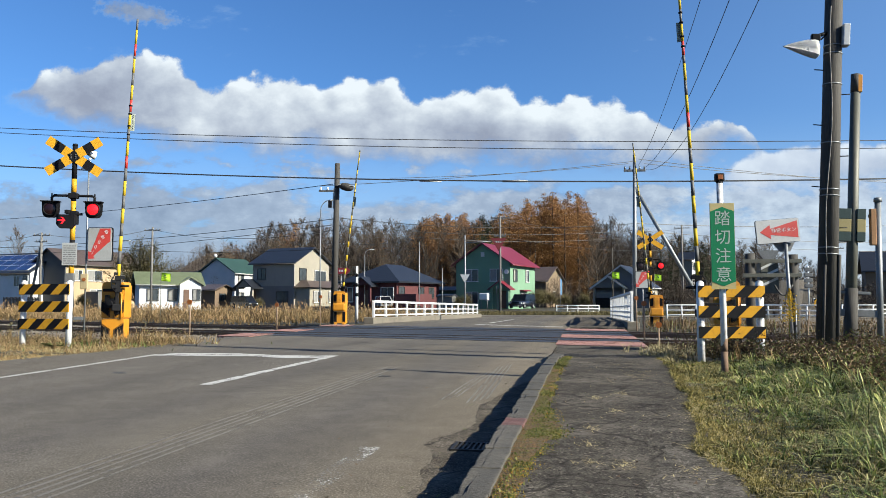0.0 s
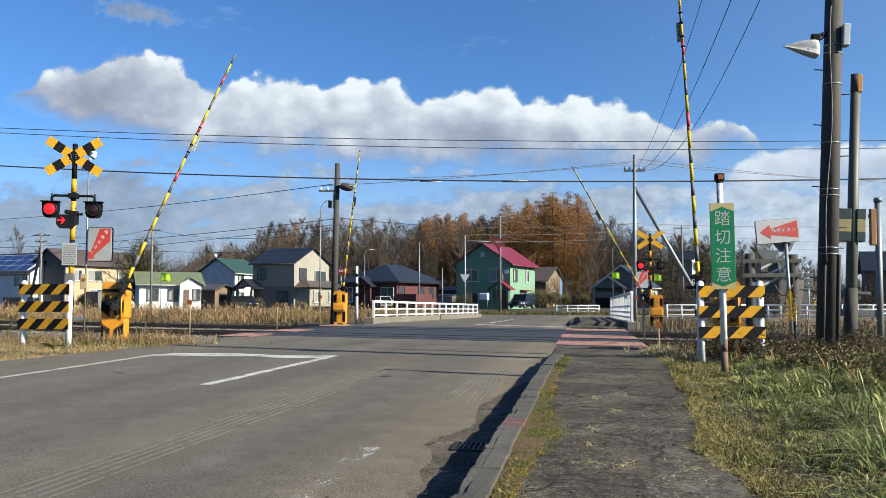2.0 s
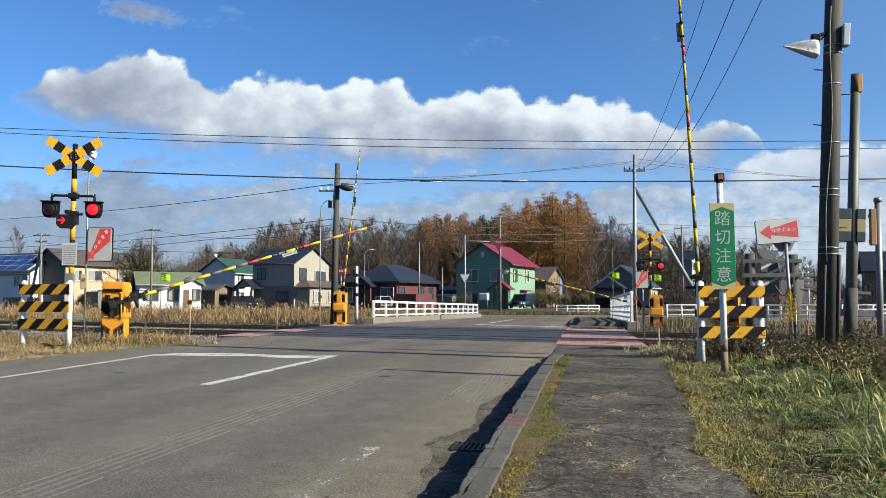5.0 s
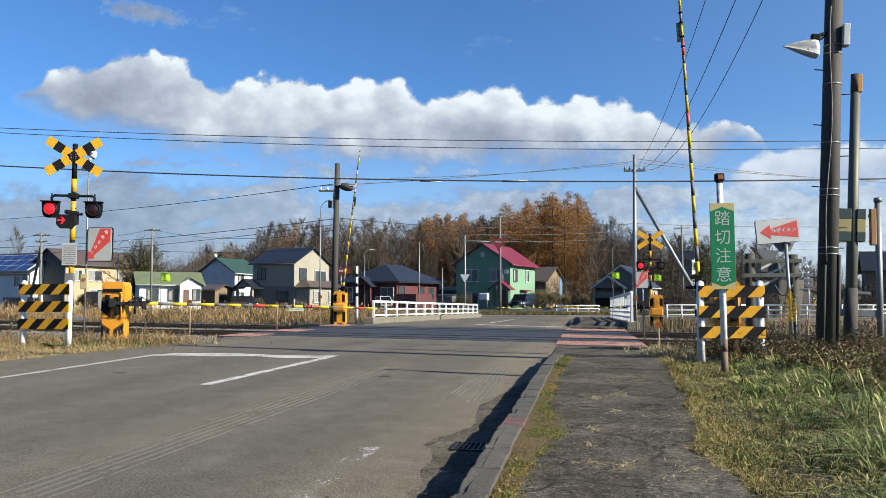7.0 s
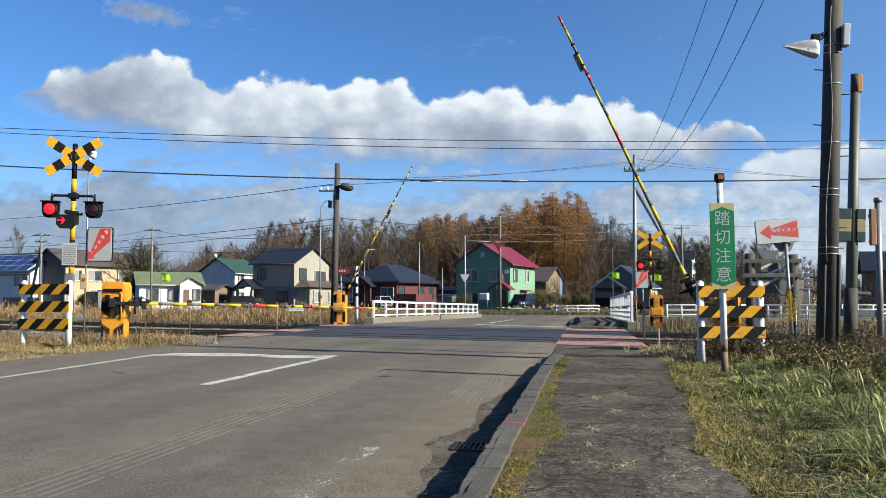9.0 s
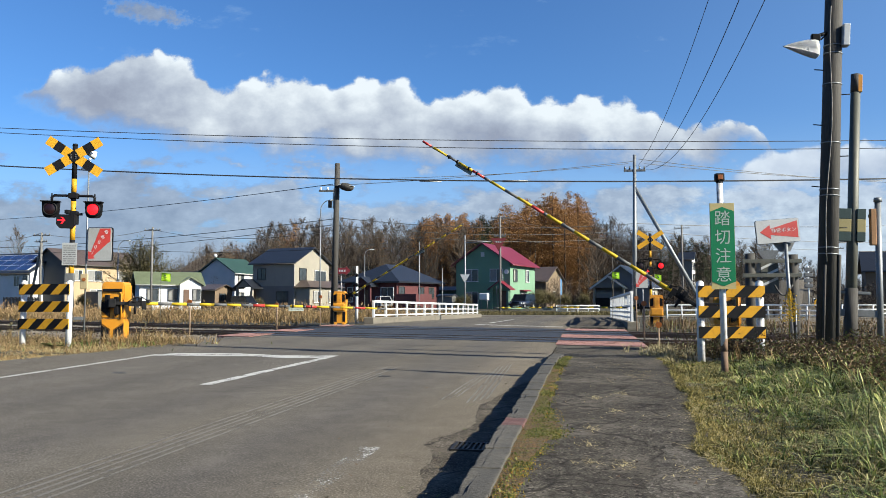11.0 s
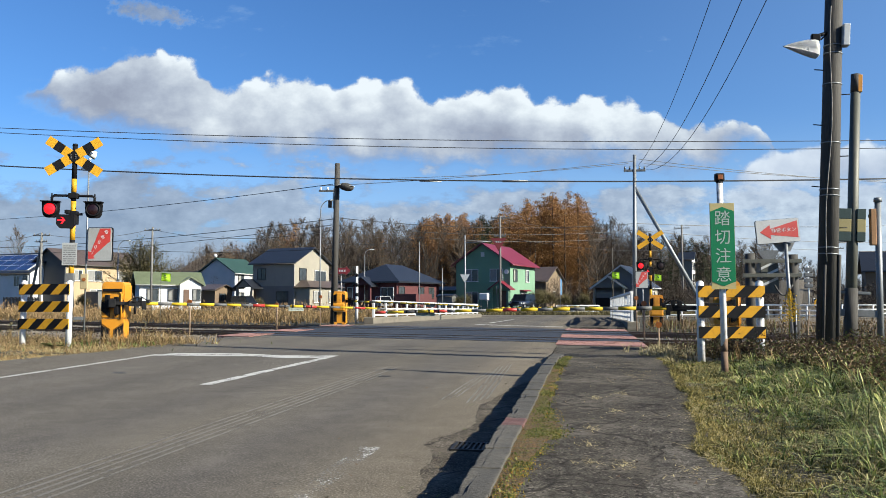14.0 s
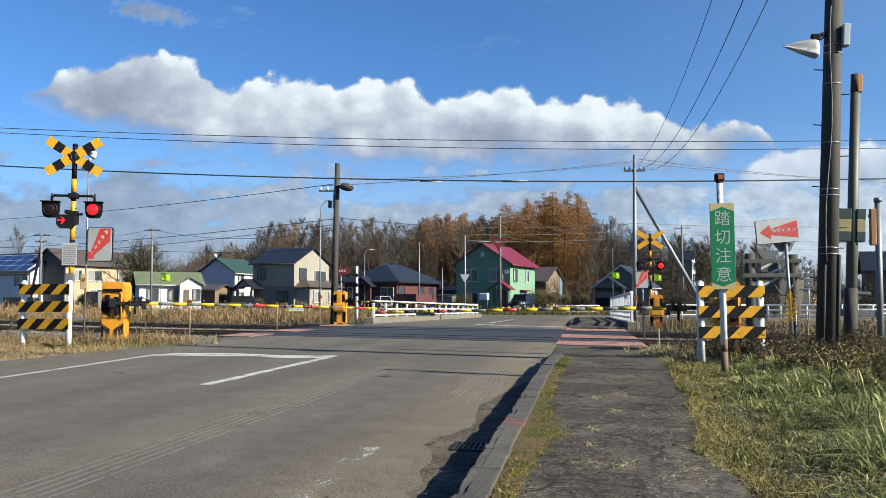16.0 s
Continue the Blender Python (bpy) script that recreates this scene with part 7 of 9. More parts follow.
part("panel", bm, mat("faded_crimson", (0.128, 0.0096, 0.016), (0.176, 0.016, 0.024), 0.6, big=3, fine=30, bump=0.03), bd, "crimson arrow-shaped panel")
bm = BM()
for k in range(4):
    box(bm, -0.36 + k * 0.2, -0.24 + k * 0.2, -0.036, -0.031, (za + zb_) / 2 - 0.08, (za + zb_) / 2 + 0.08)
part("writing", bm, M_SIGNGREY, bd)
bm = BM()
rod(bm, (0, 0.06, -0.3), (0, 0.06, 3.41), 0.04, 0.04, 8)
part("post", bm, M_GALV, bd)
flag(*(-9.24, 15.58, 1.32), 0.2, 24)
flag(*(0.92, 27.63, 1.65), 0.27, 8)
flag(*(2.48, 28.94, 1.60), 0.26, 8)
rail_sig = thing("rail_signal", pose(20.01, 74.90, -0.3), "small railway signal with lamps beside a striped board", "railway signal")
bm = BM()
rod(bm, (0, 0, 0), (0, 0, 4.3), 0.07, 0.07, 8)
part("post", bm, M_WPAINT, rail_sig)
for k in range(4):
    bm = BM()
    box(bm, -0.35, 0.35, -0.12, 0.12, 2.3 + k * 0.5, 2.65 + k * 0.5, 0.05)
    part("lamp_case", bm, M_STEELGREY, rail_sig)
striped_barricade(pose(19.30, 70.70, -0.3, 0, 0, 0), "small striped board by the far track", 0.6, (1.0, 0.7, 0.4), 0.28)


# ---- wires ----
def wire(a, b, r, sag, label, n=24, group="overhead wires"):
    a, b = Vector(a), Vector(b)
    bm = BM()
    pts = [a.lerp(b, i / n) - Vector((0, 0, sag * 4 * (i / n) * (1 - i / n))) for i in range(n + 1)]
    rings = []
    for i, p in enumerate(pts):
        rings.append([bm.verts.new(p + Vector((0, r * math.cos(w), r * math.sin(w)))) if abs((b - a).x) > abs((b - a).y) else bm.verts.new(p + Vector((r * math.cos(w), 0, r * math.sin(w)))) for w in (0.5, 1.57 + 0.5, 3.14 + 0.5, 4.71 + 0.5)])
    for p, q in zip(rings, rings[1:]):
        for k in range(4):
            bm.faces.new((p[k], p[(k + 1) % 4], q[(k + 1) % 4], q[k]))
    bm.faces.new(rings[0])
    bm.faces.new(rings[-1])
    return solid("overhead_wire", bm, M_WIRE, label, "wire", group)


THIN, THICK = "thin black overhead wire", "thick black overhead cable"
wire((-23.42, 23.12, 7.15), (11.58, 25.54, 5.76), 0.012, 0.28, THIN)
wire((-23.41, 23.12, 7.01), (11.57, 25.54, 5.53), 0.012, 0.34, THIN)
wire((-20.76, 20.56, 5.28), (10.02, 22.20, 4.13), 0.02, 0.34, THICK)
for u0_, p, q in ((0, (-4.68, 21.51, 4.34), (-4.06, 21.62, 4.32)), (1, (-2.32, 21.94, 4.32), (-1.60, 22.08, 4.32))):
    bm = BM()
    rod(bm, p, q, 0.032, 0.032, 8)
    solid("cable_sleeve", bm, M_SIGNGREY, "pale grey sleeve round a cable", "cable sleeve", "cable sleeves")
# three wires rising over the road from the steel pole
def swinging_wire(a, b, r, sag, label):
    """A slack wire whose origin lies at its far end, with x along its chord, so that it can swing about the chord."""
    a, b = Vector(a), Vector(b)
    m = Matrix.Translation(a) @ (b - a).to_track_quat("X", "Z").to_matrix().to_4x4()
    w = wire(a, b, r, sag, label, 48)
    w.data.transform(m.inverted())
    w.matrix_world = m
    return w, m


SWINGING = [swinging_wire((2.61, 38.11, 7.43), (2.354, -6.0, 10.35), 0.009, 1.57, THIN), swinging_wire((2.8, 38.15, 7.29), (2.267, -6.0, 8.64), 0.009, 2.0, THIN), swinging_wire((2.96, 38.18, 7.22), (3.55, -6.0, 12.1), 0.009, 3.27, THIN)]
# from the steel pole to the left and right
for dv in (0, 5):
    wire((2.35, 38.07, 7.63) if dv == 0 else (2.13, 38.02, 7.52), (-11.75, 32.40, 5.96) if dv == 0 else (-8.53, 33.00, 6.32), 0.012, 0.12, THIN)
wire((2.62, 38.12, 7.74), (20.03, 44.39, 6.85), 0.014, 0.2, THIN)
wire((2.89, 38.17, 7.52), (20.03, 44.39, 7.03), 0.014, 0.2, THIN)
# lower lines behind
wire((-49.51, 51.85, 7.01), (-11.01, 32.54, 6.06), 0.016, 0.3, THIN)
wire((-11.64, 34.46, 4.78), (2.50, 39.11, 4.69), 0.016, 0.35, THIN)
wire((-11.64, 34.46, 4.43), (2.62, 41.17, 4.53), 0.013, 0.35, THIN)
wire((-11.64, 34.46, 4.25), (2.62, 41.17, 4.17), 0.013, 0.4, THIN)
wire((2.50, 39.11, 4.69), (21.29, 48.70, 5.32), 0.016, 0.2, THIN)
wire((2.62, 41.17, 4.53), (24.14, 55.33, 4.69), 0.013, 0.3, THIN)
wire((2.62, 41.17, 4.17), (24.12, 55.32, 4.07), 0.013, 0.3, THIN)
wire((-47.68, 52.18, 4.92), (-11.64, 34.46, 4.70), 0.016, 0.3, THIN)
wire((-47.66, 52.19, 4.39), (-11.64, 34.46, 4.43), 0.014, 0.35, THIN)
wire((-50.47, 63.87, 7.11), (-43.53, 71.26, 8.09), 0.02, 0.6, THIN)
wire((-55.66, 60.88, 6.37), (-50.47, 63.87, 7.11), 0.02, 0.4, THIN)
wire((-43.53, 71.26, 8.09), (-19.39, 57.43, 6.34), 0.018, 0.8, THIN)
wire((-50.97, 63.78, 6.36), (-19.38, 57.43, 4.92), 0.018, 0.6, THIN)
wire((-24.14, 66.72, 6.11), (-6.96, 63.80, 7.66), 0.02, 0.9, THIN)
wire((-6.96, 63.80, 7.66), (12.67, 104.05, 10.27), 0.018, 0.9, THIN)
wire((-6.97, 63.80, 6.23), (12.62, 104.04, 7.60), 0.018, 0.7, THIN)


M_REEDDARK = leaf_mat("brown_dead_stems", [(0.0, (0.055, 0.036, 0.016)), (0.5, (0.13, 0.088, 0.04)), (1.0, (0.23, 0.165, 0.085))], 0.85, 0.2)
M_MATGRASS = leaf_mat("yellow_green_mat", [(0.0, (0.012, 0.013, 0.004)), (0.3, (0.062, 0.06, 0.013)), (0.55, (0.165, 0.14, 0.04)), (0.8, (0.31, 0.25, 0.09)), (1.0, (0.56, 0.46, 0.25))], 0.8, 0.12, 2.4)


M_PLUME = leaf_mat("reed_plume", [(0.0, (0.12, 0.075, 0.038)), (0.5, (0.26, 0.175, 0.095)), (1.0, (0.42, 0.31, 0.19))], 0.85, 0.3, 0.3)
M_SWARD = leaf_mat("dull_sward", [(0.0, (0.012, 0.014, 0.006)), (0.4, (0.055, 0.06, 0.02)), (0.7, (0.13, 0.125, 0.045)), (1.0, (0.36, 0.3, 0.16))], 0.8, 0.12, 2.0)


# ---- trees ----
def ribbon(vs, fs, p, q, w):
    """A thin three-sided sliver from p to q."""
    b = len(vs)
    d = (q - p)
    s = d.cross(Vector((0.3, 0.9, 0.2))).normalized() * w
    t_ = d.cross(s).normalized() * w
    vs += [p + s, p - s * 0.5 + t_ * 0.8, p - s * 0.5 - t_ * 0.8, q]
    fs += [(b, b + 1, b + 3), (b + 1, b + 2, b + 3), (b + 2, b, b + 3)]


def bend(rng, d, amount):
    return (d + Vector((rng.uniform(-1, 1), rng.uniform(-1, 1), rng.uniform(-0.6, 0.9))) * amount).normalized()


def bare_tree(seed, h, spread):
    """A leader with rising limbs as one mesh, the fine leafless twigs as another."""
    rng = random.Random(seed)
    bm = BM()
    tv, tf = [], []
    p, r, axis_ = Vector((0, 0, -0.4)), h * 0.0125, []
    d = Vector((rng.uniform(-0.05, 0.05), rng.uniform(-0.05, 0.05), 1)).normalized()
    for i in range(12):
        q = p + d * (h * 1.02 / 12)
        r1 = h * 0.0125 * (1 - (i + 1) / 12.6)
        rod(bm, p, q, r, r1, 6, False)
        axis_.append((p, q, r1))
        p, r = q, r1
        d = bend(rng, d, 0.07)
        d.z = max(d.z, 0.9)
        d.normalize()
    for i in range(40):
        f = 0.2 + 0.78 * (i / 39)
        a, b, r0 = axis_[min(11, int(f * 12))]
        s = a.lerp(b, rng.random())
        shape = math.sin(math.pi * min(0.97, 0.22 + 0.78 * f)) ** 0.7 + 0.12
        L = h * spread * shape * rng.uniform(0.55, 1.15)
        w = rng.uniform(0, 6.283)
        up = rng.uniform(0.5, 1.1) + 0.5 * f
        d1 = Vector((math.cos(w), math.sin(w), up)).normalized()
        d2 = (d1 + Vector((0, 0, 0.45))).normalized()
        m, e = s + d1 * L * 0.5, s + d1 * L * 0.5 + d2 * L * 0.5
        rb = max(0.025, r0 * 0.5)
        rod(bm, s, m, rb, rb * 0.7, 4, False)
        rod(bm, m, e, rb * 0.7, rb * 0.35, 4, False)
        for k in range(6 + int(L * 1.6)):
            g = rng.uniform(0.15, 1.0)
            c = s.lerp(m, g * 2) if g < 0.5 else m.lerp(e, g * 2 - 1)
            dd = bend(rng, d2, 0.75)
            ln = rng.uniform(0.35, 0.8) * L * (1.15 - 0.6 * g) + 0.3
            t1 = c + dd * ln
            ribbon(tv, tf, c, t1, 0.026)
            for q_ in range(5):
                c2 = c.lerp(t1, rng.uniform(0.2, 1.0))
                ribbon(tv, tf, c2, c2 + bend(rng, dd, 0.7) * rng.uniform(0.3, 0.9), 0.016)
    return mesh_of("trunk", bm, M_BARK), sheet("crown", [tuple(v) for v in tv], tf, M_TWIG)


def larch(seed, h, material=None, full=0.42):
    """A straight trunk, whorls of thin drooping branches and sprays of needles, sparse below."""
    rng = random.Random(seed)
    bm = BM()
    rod(bm, (0, 0, -0.4), (0, 0, h * 0.55), h * 0.0125, h * 0.008, 7, False)
    rod(bm, (0, 0, h * 0.55), (0, 0, h), h * 0.008, 0.015, 5, False)
    vs, fs = [], []
    z = h * 0.12
    while z < h * 0.99:
        f = (z - h * 0.12) / (h * 0.88)
        reach = h * 0.29 * (1 - f) ** 0.7 * (0.6 + 0.7 * rng.random()) + 0.35
        for b in range(rng.randint(3, 5)):
            a = rng.uniform(0, 2 * math.pi)
            d = Vector((math.cos(a), math.sin(a), rng.uniform(-0.15, 0.25)))
            L = reach * rng.uniform(0.6, 1.1)
            p0, p1 = Vector((0, 0, z)), Vector((0, 0, z)) + d * L
            ribbon(vs, fs, p0, p1, 0.03)
            dens = 0.25 if f < full * 0.5 else (0.6 if f < full else 1.0)
            n = int((18 + L * 25) * dens)
            for i in range(n):
                c = p0.lerp(p1, rng.uniform(0.2, 1.05)) + Vector((rng.gauss(0, 0.16), rng.gauss(0, 0.16), rng.gauss(-0.08, 0.16)))
                s = rng.uniform(0.058, 0.113)
                u = Vector((rng.uniform(-1, 1), rng.uniform(-1, 1), rng.uniform(-0.7, 0.7))).normalized() * s
                w = u.cross(Vector((rng.uniform(-1, 1), rng.uniform(-1, 1), rng.uniform(-1, 1)))).normalized() * s * 0.45
                k = len(vs)
                vs += [c - u, c + w, c + u, c - w]
                fs.append((k, k + 1, k + 2, k + 3))
        z += h * rng.uniform(0.016, 0.03)
    return mesh_of("trunk", bm, M_LARCHBARK), sheet("crown", [tuple(v) for v in vs], fs, material or M_LARCH)


def leafy(seed, h, w, material, count, leaf, fork=5):
    """A round many-stemmed tree with thinning leaves held on twigs."""
    rng = random.Random(seed)
    bm = BM()
    vs, fs = [], []

    def grow(p, d, L, r, lev):
        q = p + d * L
        rod(bm, p, q, r, r * 0.7, 6, False)
        if lev == 0:
            for k in range(fork):
                grow(q, bend(rng, d, 0.75), L * rng.uniform(0.6, 1.0), r * 0.6, 1)
        elif lev < 3:
            for k in range(3):
                grow(q, bend(rng, d, 0.6), L * 0.72, r * 0.6, lev + 1)
        if lev >= 2:
            for k in range(count):
                a = p.lerp(q, rng.uniform(0.2, 1.0))
                b = a + bend(rng, d, 0.9) * rng.uniform(0.3, 1.0)
                ribbon(vs, fs, a, b, 0.014)
                for m in range(2):
                    c = a.lerp(b, rng.uniform(0.3, 1.0))
                    u = Vector((rng.uniform(-1, 1), rng.uniform(-1, 1), rng.uniform(-1, 1))).normalized() * leaf
                    v = u.cross(Vector((rng.random(), rng.random(), rng.random()))).normalized() * leaf * 0.4
                    k0 = len(vs)
                    vs.extend([c - u, c + v, c + u, c - v])
                    fs.append((k0, k0 + 1, k0 + 2, k0 + 3))

    grow(Vector((0, 0, -0.3)), Vector((0.05, 0, 1)), h * 0.2, h * 0.016, 0)
    top, wide = max(v.z for v in vs), max(abs(v.x) for v in vs)
    S = Matrix.Diagonal((w / 2 / wide, w / 2 / wide, h / top, 1))
    bmesh.ops.transform(bm, matrix=S, verts=bm.verts[:])
    return mesh_of("trunk", bm, M_BARK), sheet("crown", [tuple(S @ v) for v in vs], fs, material)


def plant(name, meshes, m, s, label, category, group):
    g = thing(name, m, label, category, group)
    for nm, me in zip(("trunk", "crown"), meshes):
        ob = new(nm, me)
        ob.parent = g
        ob.scale = (s, s, s)
    return g


def spot(side, depth, z=-0.4):
    """A place given by metres to the right of and along the view's heading."""
    return FACING @ Vector((side, depth, z))


rt = random.Random(21)
LARCHES = [larch(s, 20.0) for s in (1, 2, 3, 4)]
BARES = [bare_tree(s, 16.0, sp) for s, sp in ((11, 0.2), (12, 0.26), (13, 0.17), (14, 0.23))]
DARKPINE = larch(31, 17.0, M_PINE, 0.0)
# larch stand behind the green house: heading offset (per metre of depth), top height factor
def stand_top(k):
    """Height of the larch stand, at 150 m, across the view."""
    pts = ((-0.04, 14.5), (-0.02, 17.5), (0.03, 18.2), (0.048, 16.5), (0.058, 14.5), (0.072, 19.0), (0.1, 20.8), (0.15, 21.8), (0.185, 22.0), (0.2, 18.0))
    for (a, u), (b, v) in zip(pts, pts[1:]):
        if k < b:
            return u + (v - u) * max(0.0, (k - a) / (b - a))
    return pts[-1][1]


for i in range(128):
    k = -0.033 + 0.228 * (i / 127) + rt.uniform(-0.008, 0.008)
    D = rt.uniform(138, 172)
    hh = stand_top(k) * D / 150 * rt.uniform(0.74, 1.04)
    plant("larch_tree", LARCHES[i % 4], pose(*spot(k * D, D), 0, 0, rt.uniform(0, 360)), hh / 20.0, "tall larch with rust-orange autumn needles", "tree", "larches of the wood")
for k, D, hh in ((-0.205, 150, 14.0), (-0.195, 155, 17.0), (-0.212, 158, 15.0), (-0.27, 170, 13.5), (-0.28, 165, 12.0), (-0.08, 150, 15), (-0.1, 160, 14)):
    plant("larch_tree", LARCHES[rt.randrange(4)], pose(*spot(k * D, D), 0, 0, rt.uniform(0, 360)), hh / 20.0, "larch with thin rust-orange needles among bare trees", "tree", "larches of the wood")
for k, D, hh in ((0.052, 135, 16.5), (0.06, 139, 15.0), (0.3, 150, 12), (0.34, 160, 13), (0.42, 190, 11), (0.285, 185, 16), (0.31, 190, 17.5), (0.325, 180, 16), (0.355, 195, 16.5), (0.37, 200, 16), (0.39, 205, 15), (0.405, 210, 13), (0.275, 200, 16)):
    plant("conifer_tree", DARKPINE, pose(*spot(k * D, D), 0, 0, rt.uniform(0, 360)), hh / 17.0, "dark green conifer among bare trees", "tree", "conifers of the wood")
# bare trees in front of and beside the larches
for i in range(150):
    k = -0.305 + 0.57 * (i / 149) + rt.uniform(-0.008, 0.008)
    D = rt.uniform(128, 175) if not 0.05 < k < 0.19 else rt.uniform(166, 190)
    hh = (15.8 if k < 0.14 else 16.5) * D / 150 * rt.uniform(0.74, 1.06)
    if k < -0.24:
        hh *= 0.72
    if k > 0.23:
        hh *= 0.93
    plant("bare_tree", BARES[i % 4], pose(*spot(k * D, D), 0, 0, rt.uniform(0, 360)), hh / 16.0, "tall grey leafless tree in the wood", "tree", "bare trees of the wood")
for k, D, hh in ((-0.555, 110, 11.0), (-0.6, 118, 10.5), (-0.535, 125, 9.5)):
    plant("bare_tree", BARES[rt.randrange(4)], pose(*spot(k * D, D), 0, 0, rt.uniform(0, 360)), hh / 16.0, "small grey leafless tree behind houses", "tree", "bare trees of the wood")
def dome_tree(seed, h, w, stems, twigs):
    """Many thin stems from one foot, spreading to a round twiggy crown with a few leaves left."""
    rng = random.Random(seed)
    bm = BM()
    vs, fs = [], []
    for i in range(stems):
        a = rng.uniform(0, 6.283)
        lean = rng.uniform(0.02, 1.0) ** 0.6
        tip = Vector((math.cos(a) * lean * w * 0.46, math.sin(a) * lean * w * 0.46, h * (1.02 - 0.55 * lean * lean) * rng.uniform(0.82, 1.0)))
        p, r = Vector((math.cos(a) * 0.3, math.sin(a) * 0.3, -0.3)), h * 0.012
        for k in range(1, 6):
            q = Vector((tip.x * (k / 5) ** 1.2, tip.y * (k / 5) ** 1.2, tip.z * (k / 5) ** 0.85)) + Vector((rng.gauss(0, 0.12), rng.gauss(0, 0.12), 0))
            rod(bm, p, q, r, r * 0.72, 5, False)
            if k >= 2:
                for t in range(twigs):
                    s0 = p.lerp(q, rng.random())
                    d = bend(rng, (q - p).normalized(), 0.95)
                    s1 = s0 + d * rng.uniform(0.4, 1.5)
                    ribbon(vs, fs, s0, s1, 0.024)
                    for m in range(3):
                        c = s0.lerp(s1, rng.uniform(0.2, 1.0))
                        e = c + bend(rng, d, 0.9) * rng.uniform(0.15, 0.45)
                        ribbon(vs, fs, c, e, 0.011)
                        u = Vector((rng.uniform(-1, 1), rng.uniform(-1, 1), rng.uniform(-1, 1))).normalized() * 0.07
                        v = u.cross(Vector((rng.random(), rng.random(), rng.random()))).normalized() * 0.035
                        k0 = len(vs)
                        vs.extend([e - u, e + v, e + u, e - v])
                        fs.append((k0, k0 + 1, k0 + 2, k0 + 3))
            p, r = q, r * 0.72
    return mesh_of("trunk", bm, M_BARK), sheet("crown", [tuple(v) for v in vs], fs, M_WILLOW)


WILLOW = dome_tree(5, 8.2, 10.5, 54, 17)
plant("willow_tree", WILLOW, pose(*spot(-0.392 * 92, 92, -0.3), 0, 0, 30), 1.0, "round thinning willow with olive leaves", "tree", "")
for i in range(52):
    k = 0.262 + 0.24 * (i / 51) + rt.uniform(-0.006, 0.006)
    D = rt.uniform(165, 240)
    tall = 1.35 if k < 0.4 else max(0.8, 1.35 - (k - 0.4) * 6.0)
    plant("bare_tree", BARES[i % 4], pose(*spot(k * D, D, -0.4), 0, 0, rt.uniform(0, 360)), tall * rt.uniform(0.6, 0.8) * D / 190, "grey leafless tree beyond the side road", "tree", "bare trees of the wood")
BUSH = leafy(9, 2.2, 2.6, M_WILLOW, 8, 0.06)
for k, D, s in ((0.022, 90, 0.9), (0.03, 91, 1.0), (0.115, 105, 1.2), (0.125, 108, 1.5), (0.14, 110, 1.3), (0.16, 104, 1.1), (0.185, 104, 1.2), (-0.03, 96, 0.9), (0.005, 94, 1.0), (-0.24, 100, 0.8), (-0.36, 98, 0.9), (-0.47, 98, 1.0)):
    plant("shrub", BUSH, pose(*spot(k * D, D, -0.3), 0, 0, rt.uniform(0, 360)), s, "brown twiggy garden shrub", "shrub", "garden shrubs")


# the depth of the wood and the wooded hills, past counting
def scatter_wood(name, label, spots, twigs, material, seed):
    rng = random.Random(seed)
    vs, fs, bv, bf = [], [], [], []
    for p, h in spots:
        ribbon(bv, bf, p, p + Vector((rng.uniform(-0.5, 0.5), 0, h)), h * 0.014)
        for i in range(twigs):
            z = h * rng.uniform(0.12, 0.95)
            a = rng.uniform(0, 6.283)
            L = h * rng.uniform(0.06, 0.2) * (1.15 - 0.6 * z / h)
            s = p + Vector((0, 0, z)) + Vector((math.cos(a), math.sin(a), 0)) * L * rng.uniform(0.0, 0.9)
            ribbon(vs, fs, s, s + Vector((math.cos(a) * L, math.sin(a) * L, L * rng.uniform(0.3, 1.3))), 0.026 + h * 0.0012)
    tagged(new(name + "_trunks", sheet(name + "_trunks", [tuple(v) for v in bv], bf, M_LARCHBARK)), "dark trunks of the " + label, "wood", kind="stuff")
    return tagged(new(name, sheet(name, [tuple(v) for v in vs], fs, material)), label, "wood", kind="stuff")


sp = []
for i in range(620):
    k = rt.uniform(-0.31, 0.27)
    D = rt.uniform(140, 215) if not 0.05 < k < 0.19 else rt.uniform(168, 220)
    sp.append((spot(k * D, D), D / 150 * rt.uniform(7.0, 15.0) * (0.75 if k < -0.24 else 1.0)))
scatter_wood("bare_wood", "grey-brown leafless wood behind the houses", sp, 64, M_TWIG, 4)
sp = []
for i in range(420):
    k = rt.uniform(-0.3, 0.26)
    D = rt.uniform(118, 150)
    sp.append((spot(k * D, D), rt.uniform(1.8, 5.4)))
for i in range(110):
    k, D = rt.uniform(0.25, 0.39), rt.uniform(126, 142)
    sp.append((spot(k * D, D), rt.uniform(3.0, 5.6)))
for i in range(420):
    D = rt.uniform(52, 140)
    k = rt.choice((rt.uniform(0.31, 0.436), rt.uniform(0.36, 0.436), rt.uniform(0.48, 0.6)))
    zz = -0.3 + 4.9 * ((D - 48) / 96) ** 1.15
    sp.append((spot(k * D, D, zz * 0.6 - 0.6), rt.uniform(1.0, 2.6) * (0.6 + D / 150)))
scatter_wood("undergrowth", "brown leafless undergrowth along the wood", sp, 70, M_TWIG, 5)
sp = []
